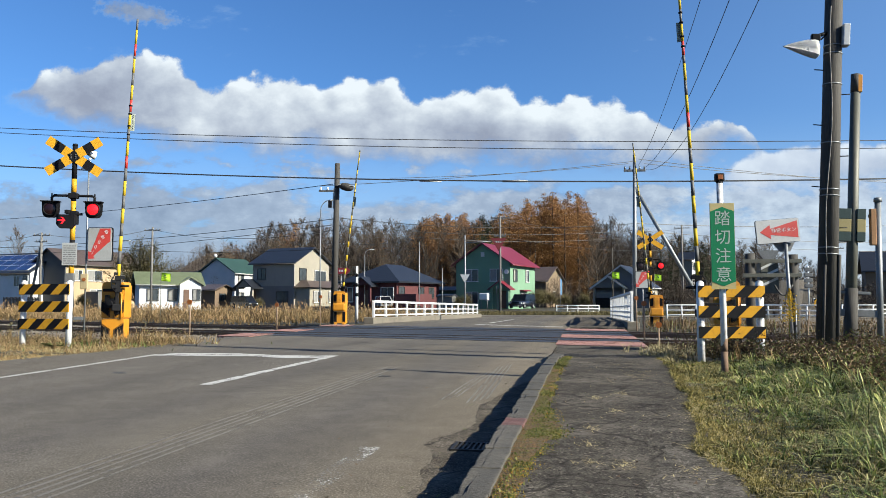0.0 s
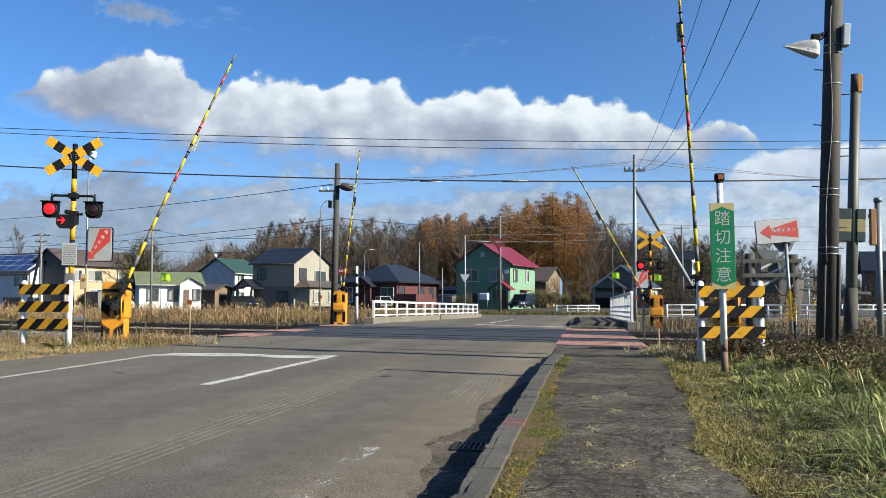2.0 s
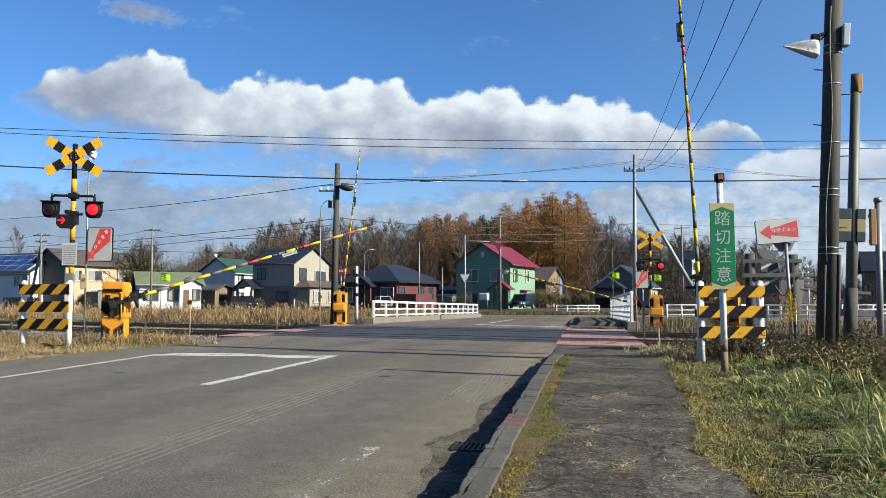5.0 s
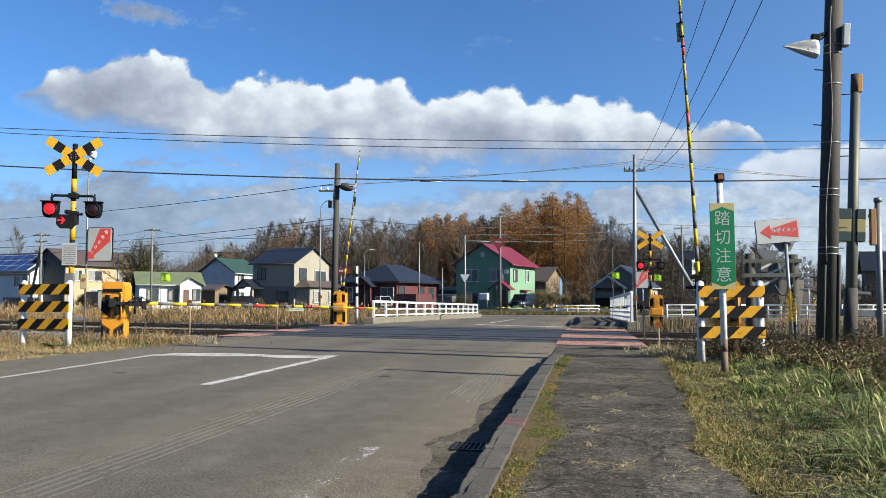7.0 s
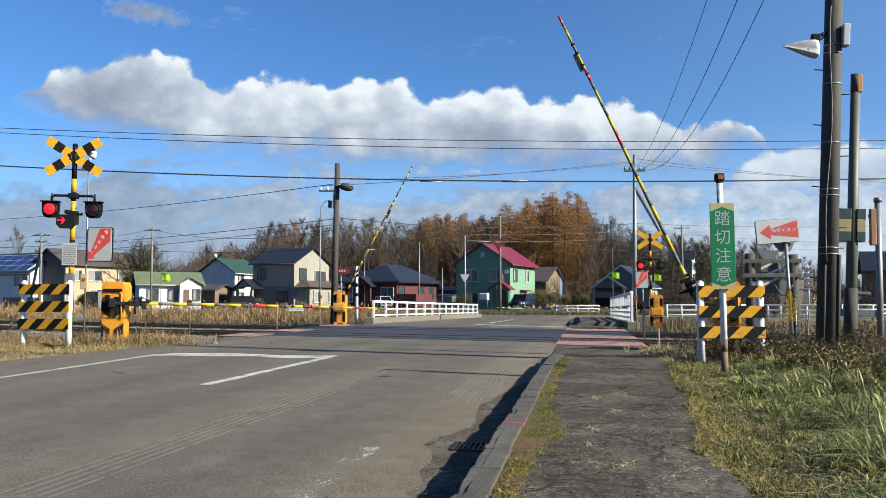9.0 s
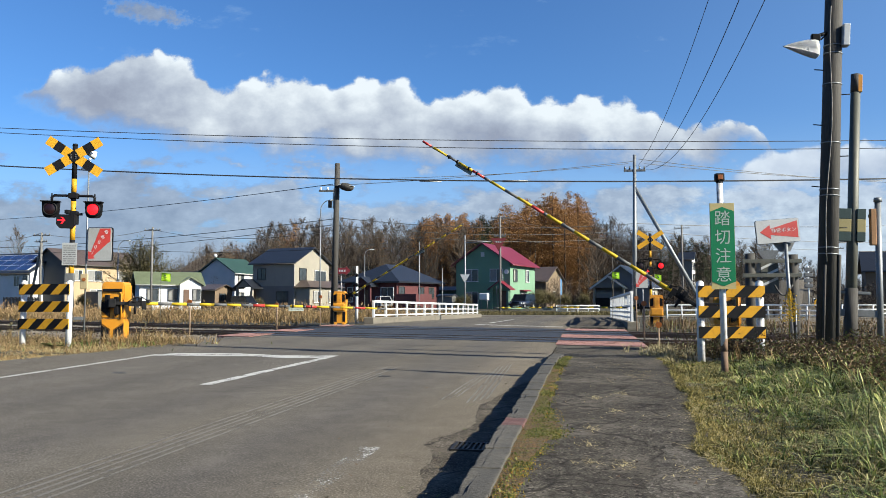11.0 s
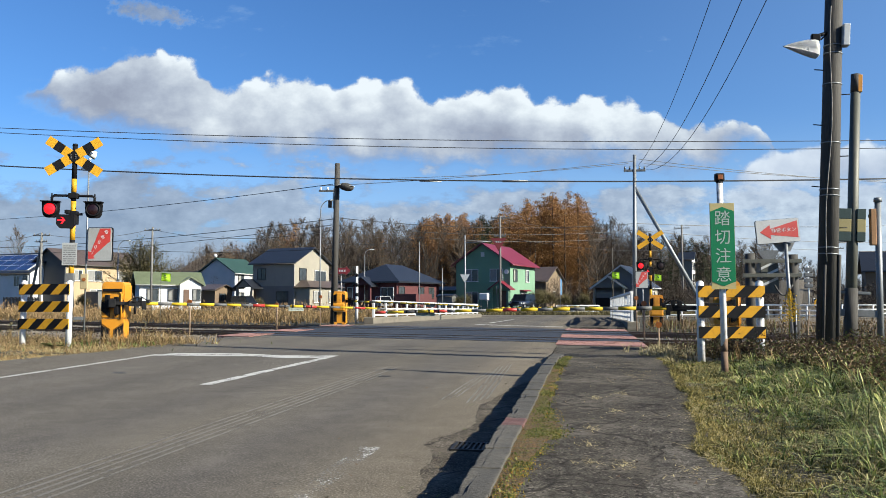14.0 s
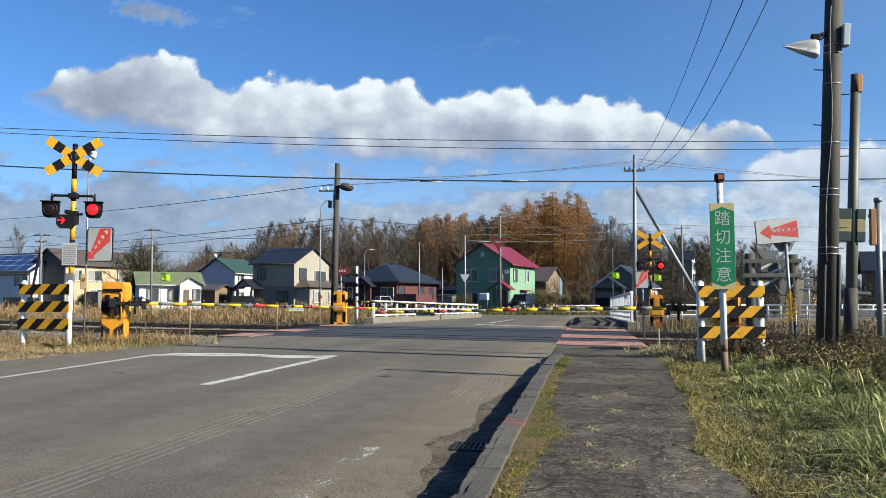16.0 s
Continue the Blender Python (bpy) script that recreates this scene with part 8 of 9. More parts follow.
for i in range(900):
    k = rt.choice((rt.uniform(-0.4, -0.25), rt.uniform(-0.75, -0.25), rt.uniform(-0.5, -0.25), rt.uniform(0.27, 0.6), rt.uniform(0.26, 0.44)))
    D = rt.uniform(230, 420)
    hill = 26 * math.exp(-((k + 0.29) / 0.055) ** 2) + 9 * math.exp(-((k + 0.42) / 0.1) ** 2) + 24 * math.exp(-((k - 0.33) / 0.075) ** 2) + 6
    sp.append((spot(k * D, D, hill * D / 420 * rt.uniform(0.2, 0.7) - 1), rt.uniform(6, 11)))
scatter_wood("hill_wood", "brown wooded hills in the distance", sp, 46, M_TWIG, 6)
vs, fs = [], []
ks = [(-0.9 + 0.02 * i) for i in range(91)]
for k in ks:
    hill = 22 * math.exp(-((k + 0.29) / 0.055) ** 2) + 8 * math.exp(-((k + 0.42) / 0.1) ** 2) + 23 * math.exp(-((k - 0.33) / 0.075) ** 2) + 7 + 2.0 * noise.noise((k * 30, 0, 0))
    for D, f in ((300, -0.05), (400, 0.8), (470, 1.0), (700, -0.1)):
        vs.append(tuple(spot(k * D, D, hill * f)))
for i in range(len(ks) - 1):
    for q in range(3):
        fs.append((i * 4 + q, i * 4 + 4 + q, i * 4 + 5 + q, i * 4 + 1 + q))
tagged(new("hills", sheet("hills", vs, fs, mat("wooded_hill", (0.032, 0.024, 0.0176), (0.08, 0.056, 0.036), 0.95, big=0.06, fine=0.5, bump=0.8, dist=1.0))), "low brown hills on the horizon", "hills", kind="structure")


# ---- grasses and weeds ----
def blades(name, label, n, where, height, width, lean, material, seed, category="grass"):
    """Bent blades: where(rng) gives x, y, z and a factor on the height."""
    rng = random.Random(seed)
    vs, fs = [], []
    for i in range(n):
        x, y, z, f = where(rng)
        h = rng.uniform(*height) * f
        w = rng.uniform(*width)
        a = rng.uniform(0, 6.283)
        c, s = math.cos(a), math.sin(a)
        b = rng.uniform(0, 6.283)
        l = rng.uniform(0.1, 1.0) * lean * h
        dx, dy = math.cos(b) * l, math.sin(b) * l
        k = len(vs)
        vs += [(x - c * w, y - s * w, z - 0.02), (x + c * w, y + s * w, z - 0.02), (x + dx * 0.35 + c * w * 0.8, y + dy * 0.35 + s * w * 0.8, z + h * 0.6), (x + dx * 0.35 - c * w * 0.8, y + dy * 0.35 - s * w * 0.8, z + h * 0.6), (x + dx, y + dy, z + h * (1.0 - 0.35 * l / h))]
        fs += [(k, k + 1, k + 2, k + 3), (k + 3, k + 2, k + 4)]
    return tagged(new(name, sheet(name, vs, fs, material)), label, category, kind="stuff")


def clump(x, y, s, k=0.0):
    return 0.5 + 0.9 * max(-0.45, noise.noise((x * s, y * s, k)))


def tufts(name, label, n, where, height, per, width, material, seed, category="grass", flop=1.0):
    """Tufts of arching blades that spring from one point, with bare gaps between the tufts."""
    rng = random.Random(seed)
    vs, fs = [], []
    for i in range(n):
        x0, y0, z0, f = where(rng)
        H = rng.uniform(*height) * f
        for b in range(rng.randint(*per)):
            a = rng.uniform(0, 6.283)
            out = rng.uniform(0.15, 1.0) * flop
            h = H * rng.uniform(0.5, 1.1)
            w = rng.uniform(*width) * max(1.0, min(2.2, y0 / 4.5))
            c, s = math.cos(a), math.sin(a)
            x, y = x0 + rng.gauss(0, 0.012), y0 + rng.gauss(0, 0.012)
            px, py = -s * w, c * w
            k = len(vs)
            sw = rng.uniform(-0.5, 0.5)
            o = min(out, 1.55)
            for tt, ww in ((0.0, 1.0), (0.4, 0.95), (0.75, 0.65)):
                r = h * out * tt ** 1.5
                z = z0 - 0.01 + h * (tt * (1.0 + 0.25 * o) - tt * tt * (0.05 + 0.72 * o))
                cx, cy = c * r - s * r * sw * tt, s * r + c * r * sw * tt
                vs += [(x + cx - px * ww, y + cy - py * ww, z), (x + cx + px * ww, y + cy + py * ww, z)]
            vs.append((x + c * h * out - s * h * out * sw, y + s * h * out + c * h * out * sw, z0 + max(0.0, h * (0.95 - 0.47 * o))))
            fs += [(k, k + 1, k + 3, k + 2), (k + 2, k + 3, k + 5, k + 4), (k + 4, k + 5, k + 6)]
    return tagged(new(name, sheet(name, vs, fs, material)), label, category, kind="stuff")


def lush(x, y):
    """How rank the grass stands: short moss-like turf by the footway, tall grass away from it."""
    e = 0.72 + 0.07 * max(0.0, y - 3.0) + 0.018 * max(0.0, y - 5.0) ** 2
    return min(1.0, max(0.0, (x - e + 0.25 * noise.noise((x * 1.6, y * 1.6, 12.0))) / 0.9))


def in_verge(rng):
    """The grassy verge right of the footway, rank away from its edge."""
    while True:
        y = 1.8 + 10.0 * rng.random() ** 1.5
        x = walk_right(y) + 0.03 + rng.random() ** 1.05 * 3.4
        if noise.noise((x * 1.7, y * 1.7, 5.0)) + rng.random() * 0.6 > 0.08 and rng.random() < 0.16 + lush(x, y):
            return x, y, ground_z(x, y), (0.35 + 0.85 * lush(x, y)) * (0.55 + 0.6 * clump(x, y, 1.3, 2.0))


tufts("verge_grass", "green and straw-coloured verge grass in tufts", 5600, in_verge, (0.09, 0.27), (7, 13), (0.002, 0.0044), M_GRASS, 41, flop=2.0)
tufts("verge_hay", "dry straw blades among the verge grass", 4200, in_verge, (0.06, 0.24), (4, 8), (0.0015, 0.0034), M_HAY, 57, flop=2.6)


def in_mat(rng):
    while True:
        y = 1.7 + 9.8 * rng.random() ** 1.5
        x = walk_right(y) - 0.04 + rng.random() ** 1.3 * 2.6
        if noise.noise((x * 3.1, y * 3.1, 15.0)) + rng.random() * 1.2 > (0.15 if y > 3.8 else -0.3) and rng.random() > lush(x, y) * 0.85:
            return x, y, max(ground_z(x, y), walk_z(x, y) if x < walk_right(y) else -1), 0.6 + 0.8 * clump(x, y, 1.7, 6.0)


tufts("matted_grass", "matted yellow-green grass by the footway", 20000, in_mat, (0.014, 0.048), (5, 9), (0.0016, 0.0036), M_MATGRASS, 54, flop=1.8)


def in_sward(rng):
    while True:
        y = 1.8 + 10.2 * rng.random() ** 1.5
        x = walk_right(y) + 0.1 + rng.random() * 3.6
        if noise.noise((x * 2.3, y * 2.3, 25.0)) + rng.random() > 0.2:
            return x, y, ground_z(x, y), 0.5 + 0.8 * clump(x, y, 2.1, 8.0)


tufts("verge_sward", "short dull green and brown sward of the verge", 12500, in_sward, (0.025, 0.08), (5, 9), (0.0018, 0.004), M_SWARD, 68, flop=1.7)


def in_verge_low(rng):
    y = 1.6 + 11.5 * rng.random() ** 1.4
    x = walk_right(y) - 0.08 + rng.random() ** 1.2 * 5.5
    return x, y, max(ground_z(x, y), walk_z(x, y) if x < walk_right(y) else -1), 0.6


def behind_tracks(rng):
    while True:
        x = rng.uniform(-95, -9.6)
        o = rng.random() ** 1.4 * 34
        y = 25.2 + TS * x + o
        if x > -11 and y > 27 and y < 29.5:
            continue
        return x, y, ground_z(x, y) + 0.02, clump(x, y, 0.35, 1.0) * 1.25 * min(1.0, 0.45 + o / 5)


tufts("dry_reeds", "tall dry straw-coloured reeds beyond the tracks", 4600, behind_tracks, (0.5, 1.1), (9, 15), (0.0014, 0.004), M_STRAW, 43, "reeds", 0.7)
tufts("brown_reeds", "brown and dull green reeds beyond the tracks", 5200, behind_tracks, (0.45, 1.1), (9, 15), (0.0014, 0.004), M_REEDDARK, 58, "reeds", 0.8)
blades("reed_litter", "broken dry stems among the reeds", 22000, behind_tracks, (0.15, 0.5), (0.006, 0.014), 1.2, M_REEDDARK, 53, "reeds")


def reed_tops(rng):
    x, y, z, f = behind_tracks(rng)
    return x, y, z + f * rng.uniform(0.45, 0.85), 1.0


tufts("reed_plumes", "feathery straw-brown reed plumes beyond the tracks", 6500, reed_tops, (0.1, 0.24), (5, 9), (0.003, 0.007), M_PLUME, 69, "reeds", 0.5)


def behind_right(rng):
    x = rng.uniform(2.2, 34)
    y = 25.0 + TS * x + rng.random() ** 1.2 * (9 + x * 0.6)
    return x, y, ground_z(x, y) + 0.02, clump(x, y, 0.5, 3.0) * 0.8


blades("dry_weeds", "brown and green dry weeds beyond the tracks", 9000, behind_right, (0.2, 0.75), (0.005, 0.014), 0.9, M_REEDDARK, 44, "weeds")


def track_side(rng):
    """The weedy strips beside and between the tracks, off the road."""
    x = rng.uniform(1.9, 22)
    y = rng.choice((rng.uniform(14.6, 16.0), rng.gauss(19.8, 0.35), rng.uniform(23.8, 27.0))) + TS * x
    return x, y, ground_z(x, y), 0.5 + clump(x, y, 0.8, 7.0)


blades("track_weeds", "dark withered weeds beside the tracks", 9000, track_side, (0.12, 0.5), (0.004, 0.012), 1.0, M_WEED, 64, "weeds")
tufts("track_grass", "dull green grass beside the tracks", 900, track_side, (0.12, 0.4), (6, 10), (0.002, 0.005), M_WILLOW, 65, flop=1.1)


def wide_verge(rng):
    """The rest of the verge, away from the footway and behind."""
    while True:
        x, y = (rng.uniform(0.9, 16.0), rng.uniform(-12.0, 12.5)) if rng.random() < 0.35 else (0.85 + 5.6 * rng.random() ** 1.3, 2.0 - 7.0 * rng.random() ** 1.4)
        if x > 4.3 or y < 2.0:
            return x, y, ground_z(x, y), 0.7 + 0.6 * clump(x, y, 0.9, 3.0)


tufts("field_grass", "rough green and straw-coloured grass of the verge", 6000, wide_verge, (0.08, 0.26), (8, 13), (0.004, 0.008), M_GRASS, 66, flop=1.8)


def left_bank(rng):
    while True:
        x = -7.6 - 18.4 * rng.random() ** 1.6
        y = rng.uniform(6.5 if x < -8.4 else 10.2 + 0.5 * (x + 8.4), 15.6 + TS * (x + 8) * 0.55)
        if x > -8.2 and rng.random() < 0.35:
            continue
        edge = min(1.0, max(0.0, (-7.7 - x) / 0.8)) * min(1.0, max(0.3, (y - 11.0) / 1.2))
        return x, y, ground_z(x, y), 0.35 + 0.65 * edge * clump(x, y, 0.9, 4.0) * 1.3


tufts("bank_grass", "dry yellow grass on the bank before the tracks", 9000, left_bank, (0.07, 0.24), (8, 14), (0.0009, 0.0024), M_STRAW, 45, "grass", 1.5)
blades("bank_thatch", "flattened straw on the bank before the tracks", 26000, left_bank, (0.03, 0.1), (0.002, 0.005), 2.2, M_HAY, 55)


tufts("bank_hay", "bleached hay lying on the bank before the tracks", 5800, left_bank, (0.06, 0.2), (7, 12), (0.0016, 0.0034), M_HAY, 67, "grass", 2.2)


def left_green(rng):
    x = rng.gauss(-9.0, 0.9)
    y = rng.gauss(14.0, 0.7)
    return x, y, ground_z(x, y), 1.0


blades("bank_weeds", "green weeds round the gate's foot", 380, left_green, (0.06, 0.2), (0.006, 0.014), 0.9, M_GRASS, 46, "weeds")


def gate_foot(rng):
    x, y = (rng.gauss(-8.7, 0.5), rng.gauss(14.5, 0.5)) if rng.random() < 0.7 else (rng.uniform(-13, -9.5), rng.gauss(14.1, 0.5))
    return x, y, ground_z(x, y), 1.0


tufts("gate_foot_grass", "tall bleached grass round the gate's foot", 260, gate_foot, (0.2, 0.5), (8, 14), (0.0012, 0.0028), M_STRAW, 60, flop=0.9)


def post_foot(rng):
    x, y = rng.gauss(1.25, 0.2), rng.gauss(13.0, 0.6)
    return x, y, ground_z(x, y), 1.0


tufts("post_foot_grass", "dry pale grass by the barricade's post", 150, post_foot, (0.12, 0.36), (8, 14), (0.0012, 0.0026), M_HAY, 61, flop=1.1)


def far_verge(rng):
    x = rng.uniform(-14, 12)
    y = rng.uniform(61.5, 67)
    return x, y, fall(y) + 0.0, 1.0


blades("far_verge_grass", "dull green verge weeds beyond the cross street", 9000, far_verge, (0.15, 0.42), (0.012, 0.03), 1.2, M_WILLOW, 47)


def kerb_strip(rng):
    y = 1.6 + 10.2 * rng.random() ** 1.3
    wide = math.exp(-((y - 4.6) / 0.6) ** 2)
    x = -0.325 + 0.07 * wide + rng.gauss(0, 0.03 + 0.03 * wide) + 0.05 * max(0.0, (y - 8.5) / 2.5)
    f = max(0.1, 0.55 + 1.3 * noise.noise((y * 1.6, 9.0, 0)))
    if noise.noise((x * 7.0, y * 3.2, 4.0)) < -0.05 and rng.random() < 0.8:
        x, y = x + rng.gauss(0, 0.01), y + rng.choice((-0.3, 0.3))
    return x, y, walk_z(x, y), f


def green_strip(rng):
    while True:
        x, y, z, f = kerb_strip(rng)
        if rng.random() < 0.12 + math.exp(-((y - 4.6) / 0.35) ** 2) + 0.6 * math.exp(-((y - 5.9) / 0.4) ** 2) + 0.9 * math.exp(-((y - 9.8) / 0.8) ** 2):
            return x, y, z, max(f, 0.5)


blades("kerb_moss", "yellow-green moss and small weeds along the kerb", 32000, kerb_strip, (0.004, 0.014), (0.001, 0.003), 2.2, M_MOSS, 48, "moss")
blades("kerb_weeds", "small green weeds along the kerb", 9500, green_strip, (0.012, 0.03), (0.002, 0.006), 2.6, M_KERBWEED, 49, "weeds")


def pave_litter(rng):
    if rng.random() < 0.25:
        y = 2.0 + 9 * rng.random() ** 1.2
        x = rng.uniform(-0.3, 0.95)
    else:
        cx, cy, s = rng.choice(((0.03, 4.75, 0.05), (0.0, 3.75, 0.06), (0.16, 3.72, 0.04), (0.5, 7.9, 0.14), (0.07, 6.2, 0.04), (0.27, 6.5, 0.06), (0.02, 4.2, 0.05), (0.2, 5.5, 0.05), (0.35, 9.0, 0.3), (0.6, 8.4, 0.2), (0.45, 3.6, 0.08), (0.7, 5.4, 0.1)))
        x, y = cx + rng.gauss(0, s * 0.6), cy + rng.gauss(0, s * 1.3)
    return x, y, walk_z(x, y) + 0.02, 0.35


def lying(name, label, n, where, length, width, material, seed):
    """Thin scraps that lie flat."""
    rng = random.Random(seed)
    vs, fs = [], []
    for i in range(n):
        x, y, z, f = where(rng)
        a, L, w = rng.uniform(0, 6.283), rng.uniform(*length), rng.uniform(*width)
        c, s = math.cos(a), math.sin(a)
        k = len(vs)
        z -= 0.012
        vs += [(x - s * w, y + c * w, z), (x + s * w, y - c * w, z), (x + c * L, y + s * L, z + rng.uniform(0.0, 0.012))]
        fs.append((k, k + 1, k + 2))
    return tagged(new(name, sheet(name, vs, fs, material)), label, "litter", kind="stuff")


lying("straw_litter", "scattered straw and grass clippings on the footway", 800, pave_litter, (0.01, 0.045), (0.0014, 0.004), M_HAY, 50)


def leaf_litter(rng):
    y = 2.2 + 10 * rng.random() ** 1.3
    x = rng.uniform(-0.35, 3.2) if rng.random() < 0.6 else rng.uniform(-1.6, -0.6)
    return x, y, max(ground_z(x, y), walk_z(x, y) if -0.36 < x < walk_right(y) else 0.0) + 0.02, 1.0


def mat_straw(rng):
    x, y, z, f = in_mat(rng)
    return x, y, z + rng.uniform(0.012, 0.035), f


def verge_straw(rng):
    x, y, z, f = in_verge_low(rng)
    return x, y, z + rng.uniform(0.015, 0.05), f


lying("mat_straw", "short bleached straw on the matted grass", 7500, mat_straw, (0.015, 0.07), (0.0012, 0.003), M_HAY, 59)
lying("verge_straw", "flattened straw lying in the verge", 7000, verge_straw, (0.03, 0.16), (0.0014, 0.0036), M_HAY, 56)
lying("leaf_litter", "small dry brown leaves and grit", 420, leaf_litter, (0.015, 0.035), (0.006, 0.014), M_WEED, 51)


def weed_bush(rng, x, y, h, n, vs, fs, stems):
    for k in range(n):
        a = rng.uniform(0, 6.283)
        d = Vector((math.cos(a) * 0.35, math.sin(a) * 0.35, 1)).normalized()
        p = Vector((x + rng.gauss(0, 0.08), y + rng.gauss(0, 0.08), ground_z(x, y) - 0.02))
        L = h * rng.uniform(0.6, 1.1)
        ribbon(stems[0], stems[1], p, p + d * L, 0.006)
        for i in range(26):
            c = p + d * L * rng.uniform(0.25, 1.0) + Vector((rng.gauss(0, 0.05), rng.gauss(0, 0.05), rng.gauss(0, 0.04)))
            s = rng.uniform(0.01, 0.028)
            u = Vector((rng.uniform(-1, 1), rng.uniform(-1, 1), rng.uniform(-0.8, 0.5))).normalized() * s
            w = u.cross(Vector((rng.random(), rng.random(), rng.random()))).normalized() * s * 0.5
            q = len(vs)
            vs.extend([c - u, c + w, c + u, c - w])
            fs.append((q, q + 1, q + 2, q + 3))


rw = random.Random(77)
vs, fs, st = [], [], ([], [])
for i in range(440):
    y = rw.uniform(5.6, 14.6)
    x = (2.2 if y < 9.2 else 2.3 if y < 12.3 else 2.0) + rw.random() ** 1.3 * 5.5 + 0.25 * noise.noise((y * 1.1, 3.0, 1.0))
    weed_bush(rw, x, y, rw.uniform(0.15, 0.34) * (1.0 if y < 9.5 else 1.55), 7, vs, fs, st)
tagged(new("weed_thicket", sheet("weed_thicket", [tuple(v) for v in vs], fs, M_WEED)), "withered brown and dull green weeds by the poles", "weeds", kind="stuff")
tagged(new("weed_stems", sheet("weed_stems", [tuple(v) for v in st[0]], st[1], M_STRAW)), "dry stems of withered weeds", "weeds", kind="stuff")
vs, fs, st = [], [], ([], [])
for i in range(60):
    x = rw.uniform(-24, -8.0)
    weed_bush(rw, x, 14.6 + (x + 8) * -0.16 + rw.uniform(-0.5, 0.9), rw.uniform(0.2, 0.5), 5, vs, fs, st)
for i in range(40):
    x = rw.uniform(1.4, 2.6)
    weed_bush(rw, x, 13.4 + rw.uniform(-0.8, 2.0), rw.uniform(0.15, 0.4), 5, vs, fs, st)
tagged(new("bank_thicket", sheet("bank_thicket", [tuple(v) for v in vs], fs, M_WEED)), "withered weeds along the track bank", "weeds", kind="stuff")
tagged(new("bank_stems", sheet("bank_stems", [tuple(v) for v in st[0]], st[1], M_STRAW)), "dry weed stems along the track bank", "weeds", kind="stuff")
def in_thicket(rng):
    y = rng.uniform(5.8, 12.5)
    x = 2.1 + rng.random() ** 1.4 * 4.0
    return x, y, ground_z(x, y), 1.0


tufts("thicket_grass", "rank green grass among the withered weeds", 420, in_thicket, (0.12, 0.34), (5, 9), (0.0018, 0.004), M_GRASS, 62, flop=1.0)
tufts("thicket_straw", "dead stalks among the withered weeds", 420, in_thicket, (0.15, 0.4), (3, 6), (0.0014, 0.003), M_STRAW, 63, flop=0.9)
# golden goldenrod by the arrow sign
gr = thing("goldenrod", pose(3.55, 14.6, 0.1), "tall goldenrod with a yellow flower head", "plant")
bm = BM()
rod(bm, (0, 0, -0.1), (0.03, 0, 0.95), 0.008, 0.005, 6)
part("stem", bm, M_GRASS, gr)
rg = random.Random(2)
vs, fs = [], []
for i in range(420):
    z = rg.uniform(0.42, 1.0)
    r = 0.09 * (1.05 - z) / 0.6
    c = Vector((0.03 + rg.gauss(0, r), rg.gauss(0, r), z))
    u = Vector((rg.uniform(-1, 1), rg.uniform(-1, 1), rg.uniform(-1, 1))).normalized() * 0.018
    w = u.cross(Vector((0.4, 0.7, 0.3))).normalized() * 0.01
    k = len(vs)
    vs += [tuple(c - u), tuple(c + w), tuple(c + u), tuple(c - w)]
    fs.append((k, k + 1, k + 2, k + 3))
ob = tagged(new("flower_head", sheet("flower_head", vs, fs, M_GOLDFLOWER)), kind="stuff")
ob.parent = gr

# dead stalks before the dark pole
for x, y, h in ((3.47, 12.45, 0.95), (3.62, 12.5, 1.12), (3.2, 12.2, 0.7)):
    ds = thing("dead_stalk", pose(x, y, 0.05, 0, 3, 0), "tall dry brown weed stalk by a pole", "plant", "dead stalks")
    bm = BM()
    rod(bm, (0, 0, -0.05), (0.02, 0, h), 0.011, 0.007, 6)
    part("stem", bm, M_STAKE, ds)
    bm = BM()
    for k in range(5):
        z = h * (0.45 + 0.1 * k)
        rod(bm, (0.015, 0, z), (0.015 + 0.06 * (-1) ** k, 0.02, z + 0.07), 0.004, 0.002, 4)
    part("side_twigs", bm, M_STAKE, ds)

# a broad-leaved weed at the barricade's foot
dk = thing("dock_plant", pose(-9.70, 12.75, 0.0), "broad-leaved green dock plant in dry grass", "plant")
rd = random.Random(9)
for i in range(11):
    a, L, w = rd.uniform(0, 6.283), rd.uniform(0.14, 0.26), rd.uniform(0.035, 0.06)
    c, s, up = math.cos(a), math.sin(a), rd.uniform(0.3, 1.0)
    bm = BM()
    rows_ = []
    for k in range(6):
        f = k / 5
        r, ww = L * f, w * math.sin(math.pi * min(0.98, 0.12 + 0.88 * f))
        z = 0.01 + L * (up * f - 0.75 * up * f * f) + 0.02
        rows_.append([bm.verts.new((c * r - s * q * ww, s * r + c * q * ww, z + 0.012 * abs(q))) for q in (-1, 0, 1)])
    for p_, q_ in zip(rows_, rows_[1:]):
        for k in range(2):
            bm.faces.new((p_[k], p_[k + 1], q_[k + 1], q_[k])).smooth = True
    part("leaf", bm, M_KERBWEED, dk)


# ---- movement ----
def arm_rows(gate, pivot, heading, rows):
    """Poses of an arm in its gate's space: heading in the world (degrees from +x), rows of (seconds, degrees above level)."""
    inv = gate.matrix_world.inverted()
    return [(t, inv @ pose(*pivot, 0, 0, heading) @ pose(0, 0, 0, 0, -a, 0)) for t, a in rows]


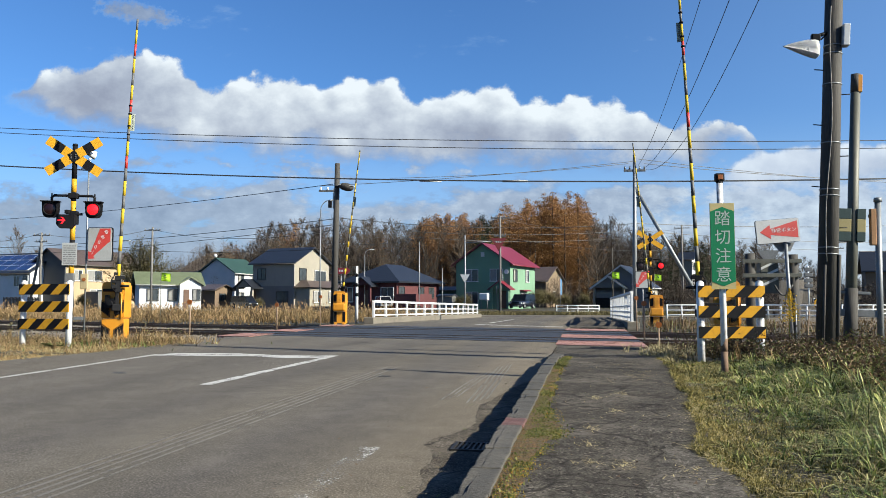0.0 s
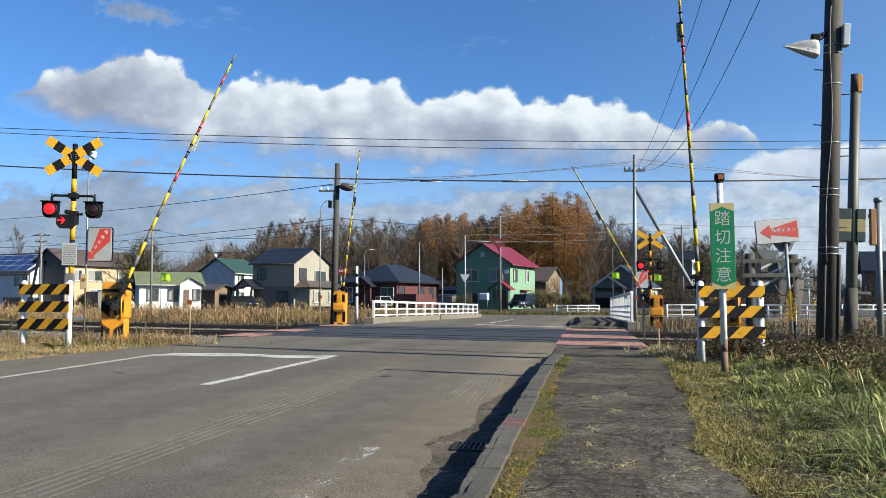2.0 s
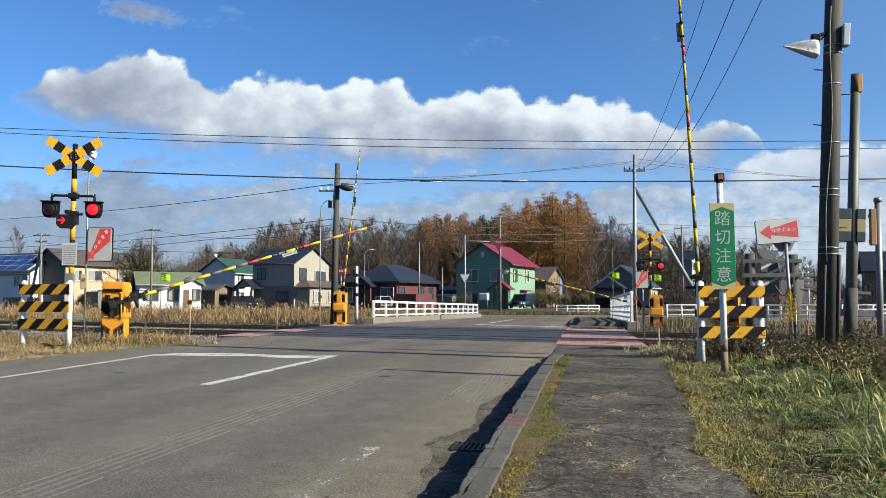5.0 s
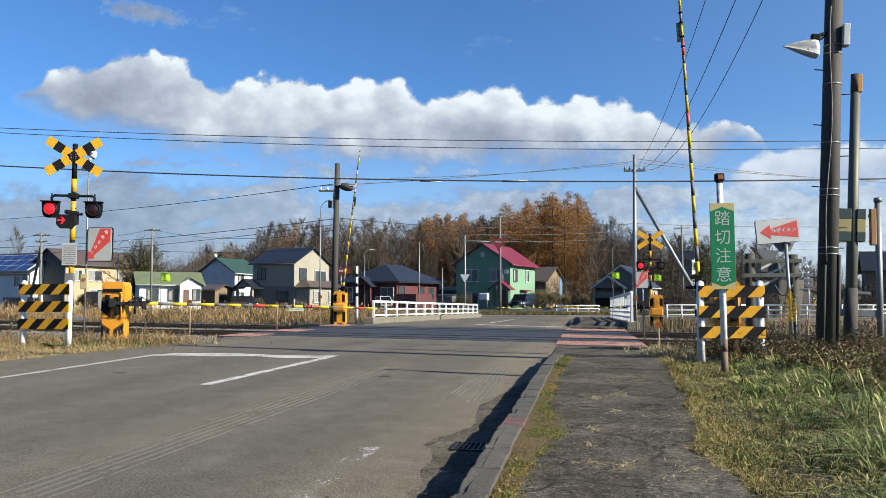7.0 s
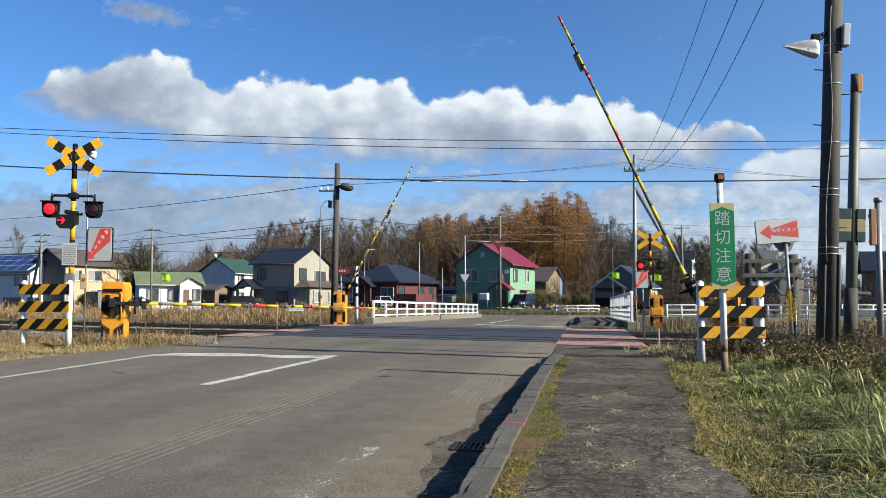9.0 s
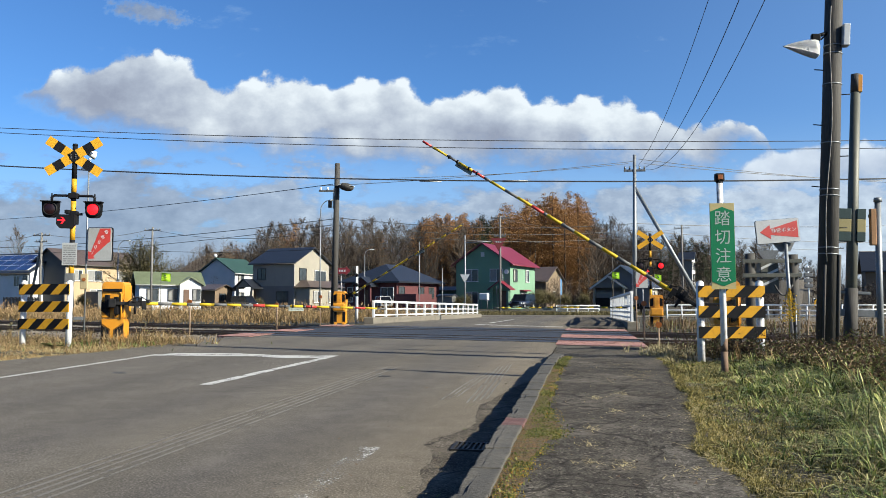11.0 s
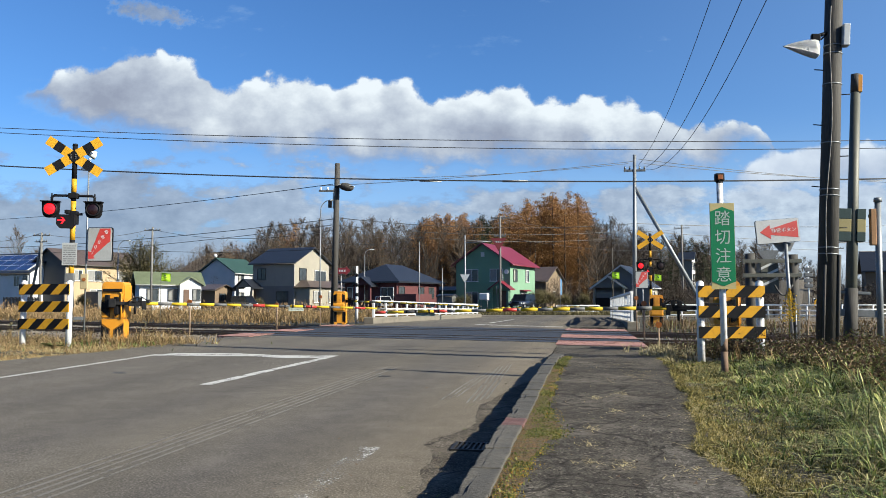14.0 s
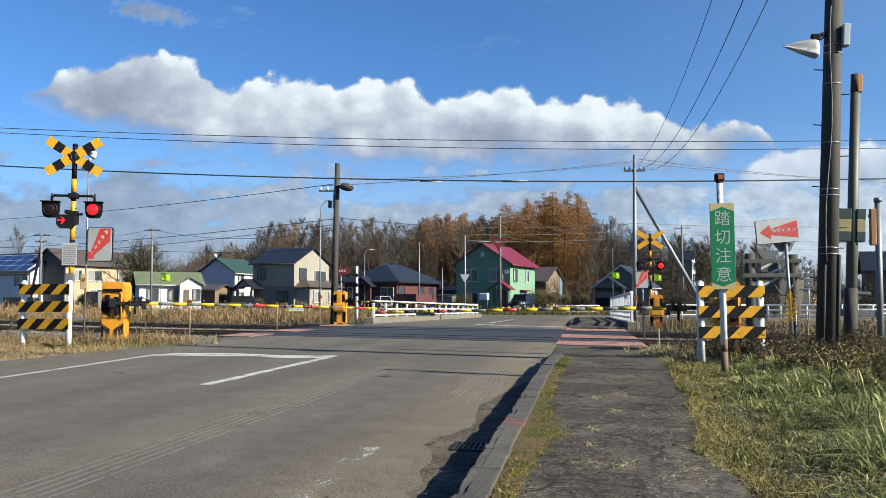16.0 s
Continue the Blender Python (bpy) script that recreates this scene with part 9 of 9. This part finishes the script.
def lamp_rows(x, y, z, lit_first):
    """A lamp disc that turns its lit or its dark face to the road, in half turns."""
    starts = [0.30, 0.90, 1.52, 2.23, 2.83, 3.37, 4.03, 4.63, 5.23, 5.87, 6.50, 7.07, 7.70, 8.27, 8.83, 9.53, 10.13, 10.77, 11.43, 12.00, 12.60, 13.23, 13.83, 14.37, 15.07, 15.67]
    a = 0.0 if lit_first else 180.0
    rows = [(0.0, a)]
    for s in starts:
        for k in range(4):
            rows.append((s + k / 30.0, a + 60.0 * k))
        a += 180.0
    rows.append((16.0, a))
    return [(t, pose(x, y, z, 0, 0, r)) for t, r in rows]


def motions():
    down = -0.9
    walk(arm_a, arm_rows(gate_a, (-9.53, 14.4, 0.83), 38.0, [(0.0, 88.0), (0.3, 87.9), (0.5, 87.4), (0.7, 86.0), (1.0, 82.2), (1.5, 75.4), (2.0, 67.8), (2.5, 60.6), (3.0, 52.8), (3.5, 44.6), (4.0, 36.2), (4.2, 32.6), (5.0, 18.5), (5.7, 6.0), (6.0, 1.4), (6.3, down), (9.0, down), (16.0, down)]))
    walk(arm_b, arm_rows(gate_b, (2.28, 28.1, 0.62), 166.0, [(0.0, 85.2), (0.4, 84.5), (1.0, 78.0), (1.5, 70.6), (2.0, 62.4), (2.5, 54.0), (3.0, 46.0), (3.5, 37.8), (4.2, 27.5), (5.0, 14.5), (5.6, 4.5), (6.0, 0.6), (6.3, 0.2), (9.0, 0.2), (16.0, 0.2)]))
    walk(arm_c, arm_rows(gate_c, (-9.13, 28.1, 0.857), -16.0, [(0.0, 82.8), (7.0, 82.8), (7.4, 82.4), (8.0, 78.4), (8.5, 67.6), (9.0, 58.8), (9.2, 55.8), (10.0, 43.5), (11.0, 28.5), (11.5, 21.5), (12.0, 13.5), (12.5, 5.2), (12.8, 0.2), (13.1, -1.2), (16.0, -1.4)]))
    walk(arm_d, arm_rows(gate_d, (1.96, 14.0, 0.76), 178.0, [(0.0, 88.0), (7.0, 88.0), (7.3, 87.8), (7.6, 86.6), (8.0, 82.9), (8.5, 75.1), (9.0, 66.6), (9.2, 63.2), (10.0, 50.0), (10.7, 38.0), (11.3, 27.6), (11.5, 24.0), (12.0, 16.0), (12.5, 7.8), (13.0, 1.0), (13.3, -0.2), (13.6, -0.5), (16.0, -0.5)]))
    for discs in (discs_a, discs_b):
        walk(discs[0], lamp_rows(-0.45, -0.13, 2.93, False))
        walk(discs[1], lamp_rows(0.45, -0.13, 2.93, True))
    walk(cloud_bank, cloud_rows())
    for (w, m), a in zip(SWINGING, (9.0, 7.0, 2.9)):
        walk(w, [(0.0, m), (8.0, m @ pose(0, 0, 0, 0.5 * a, 0, 0)), (16.0, m @ pose(0, 0, 0, a, 0, 0))])


motions()
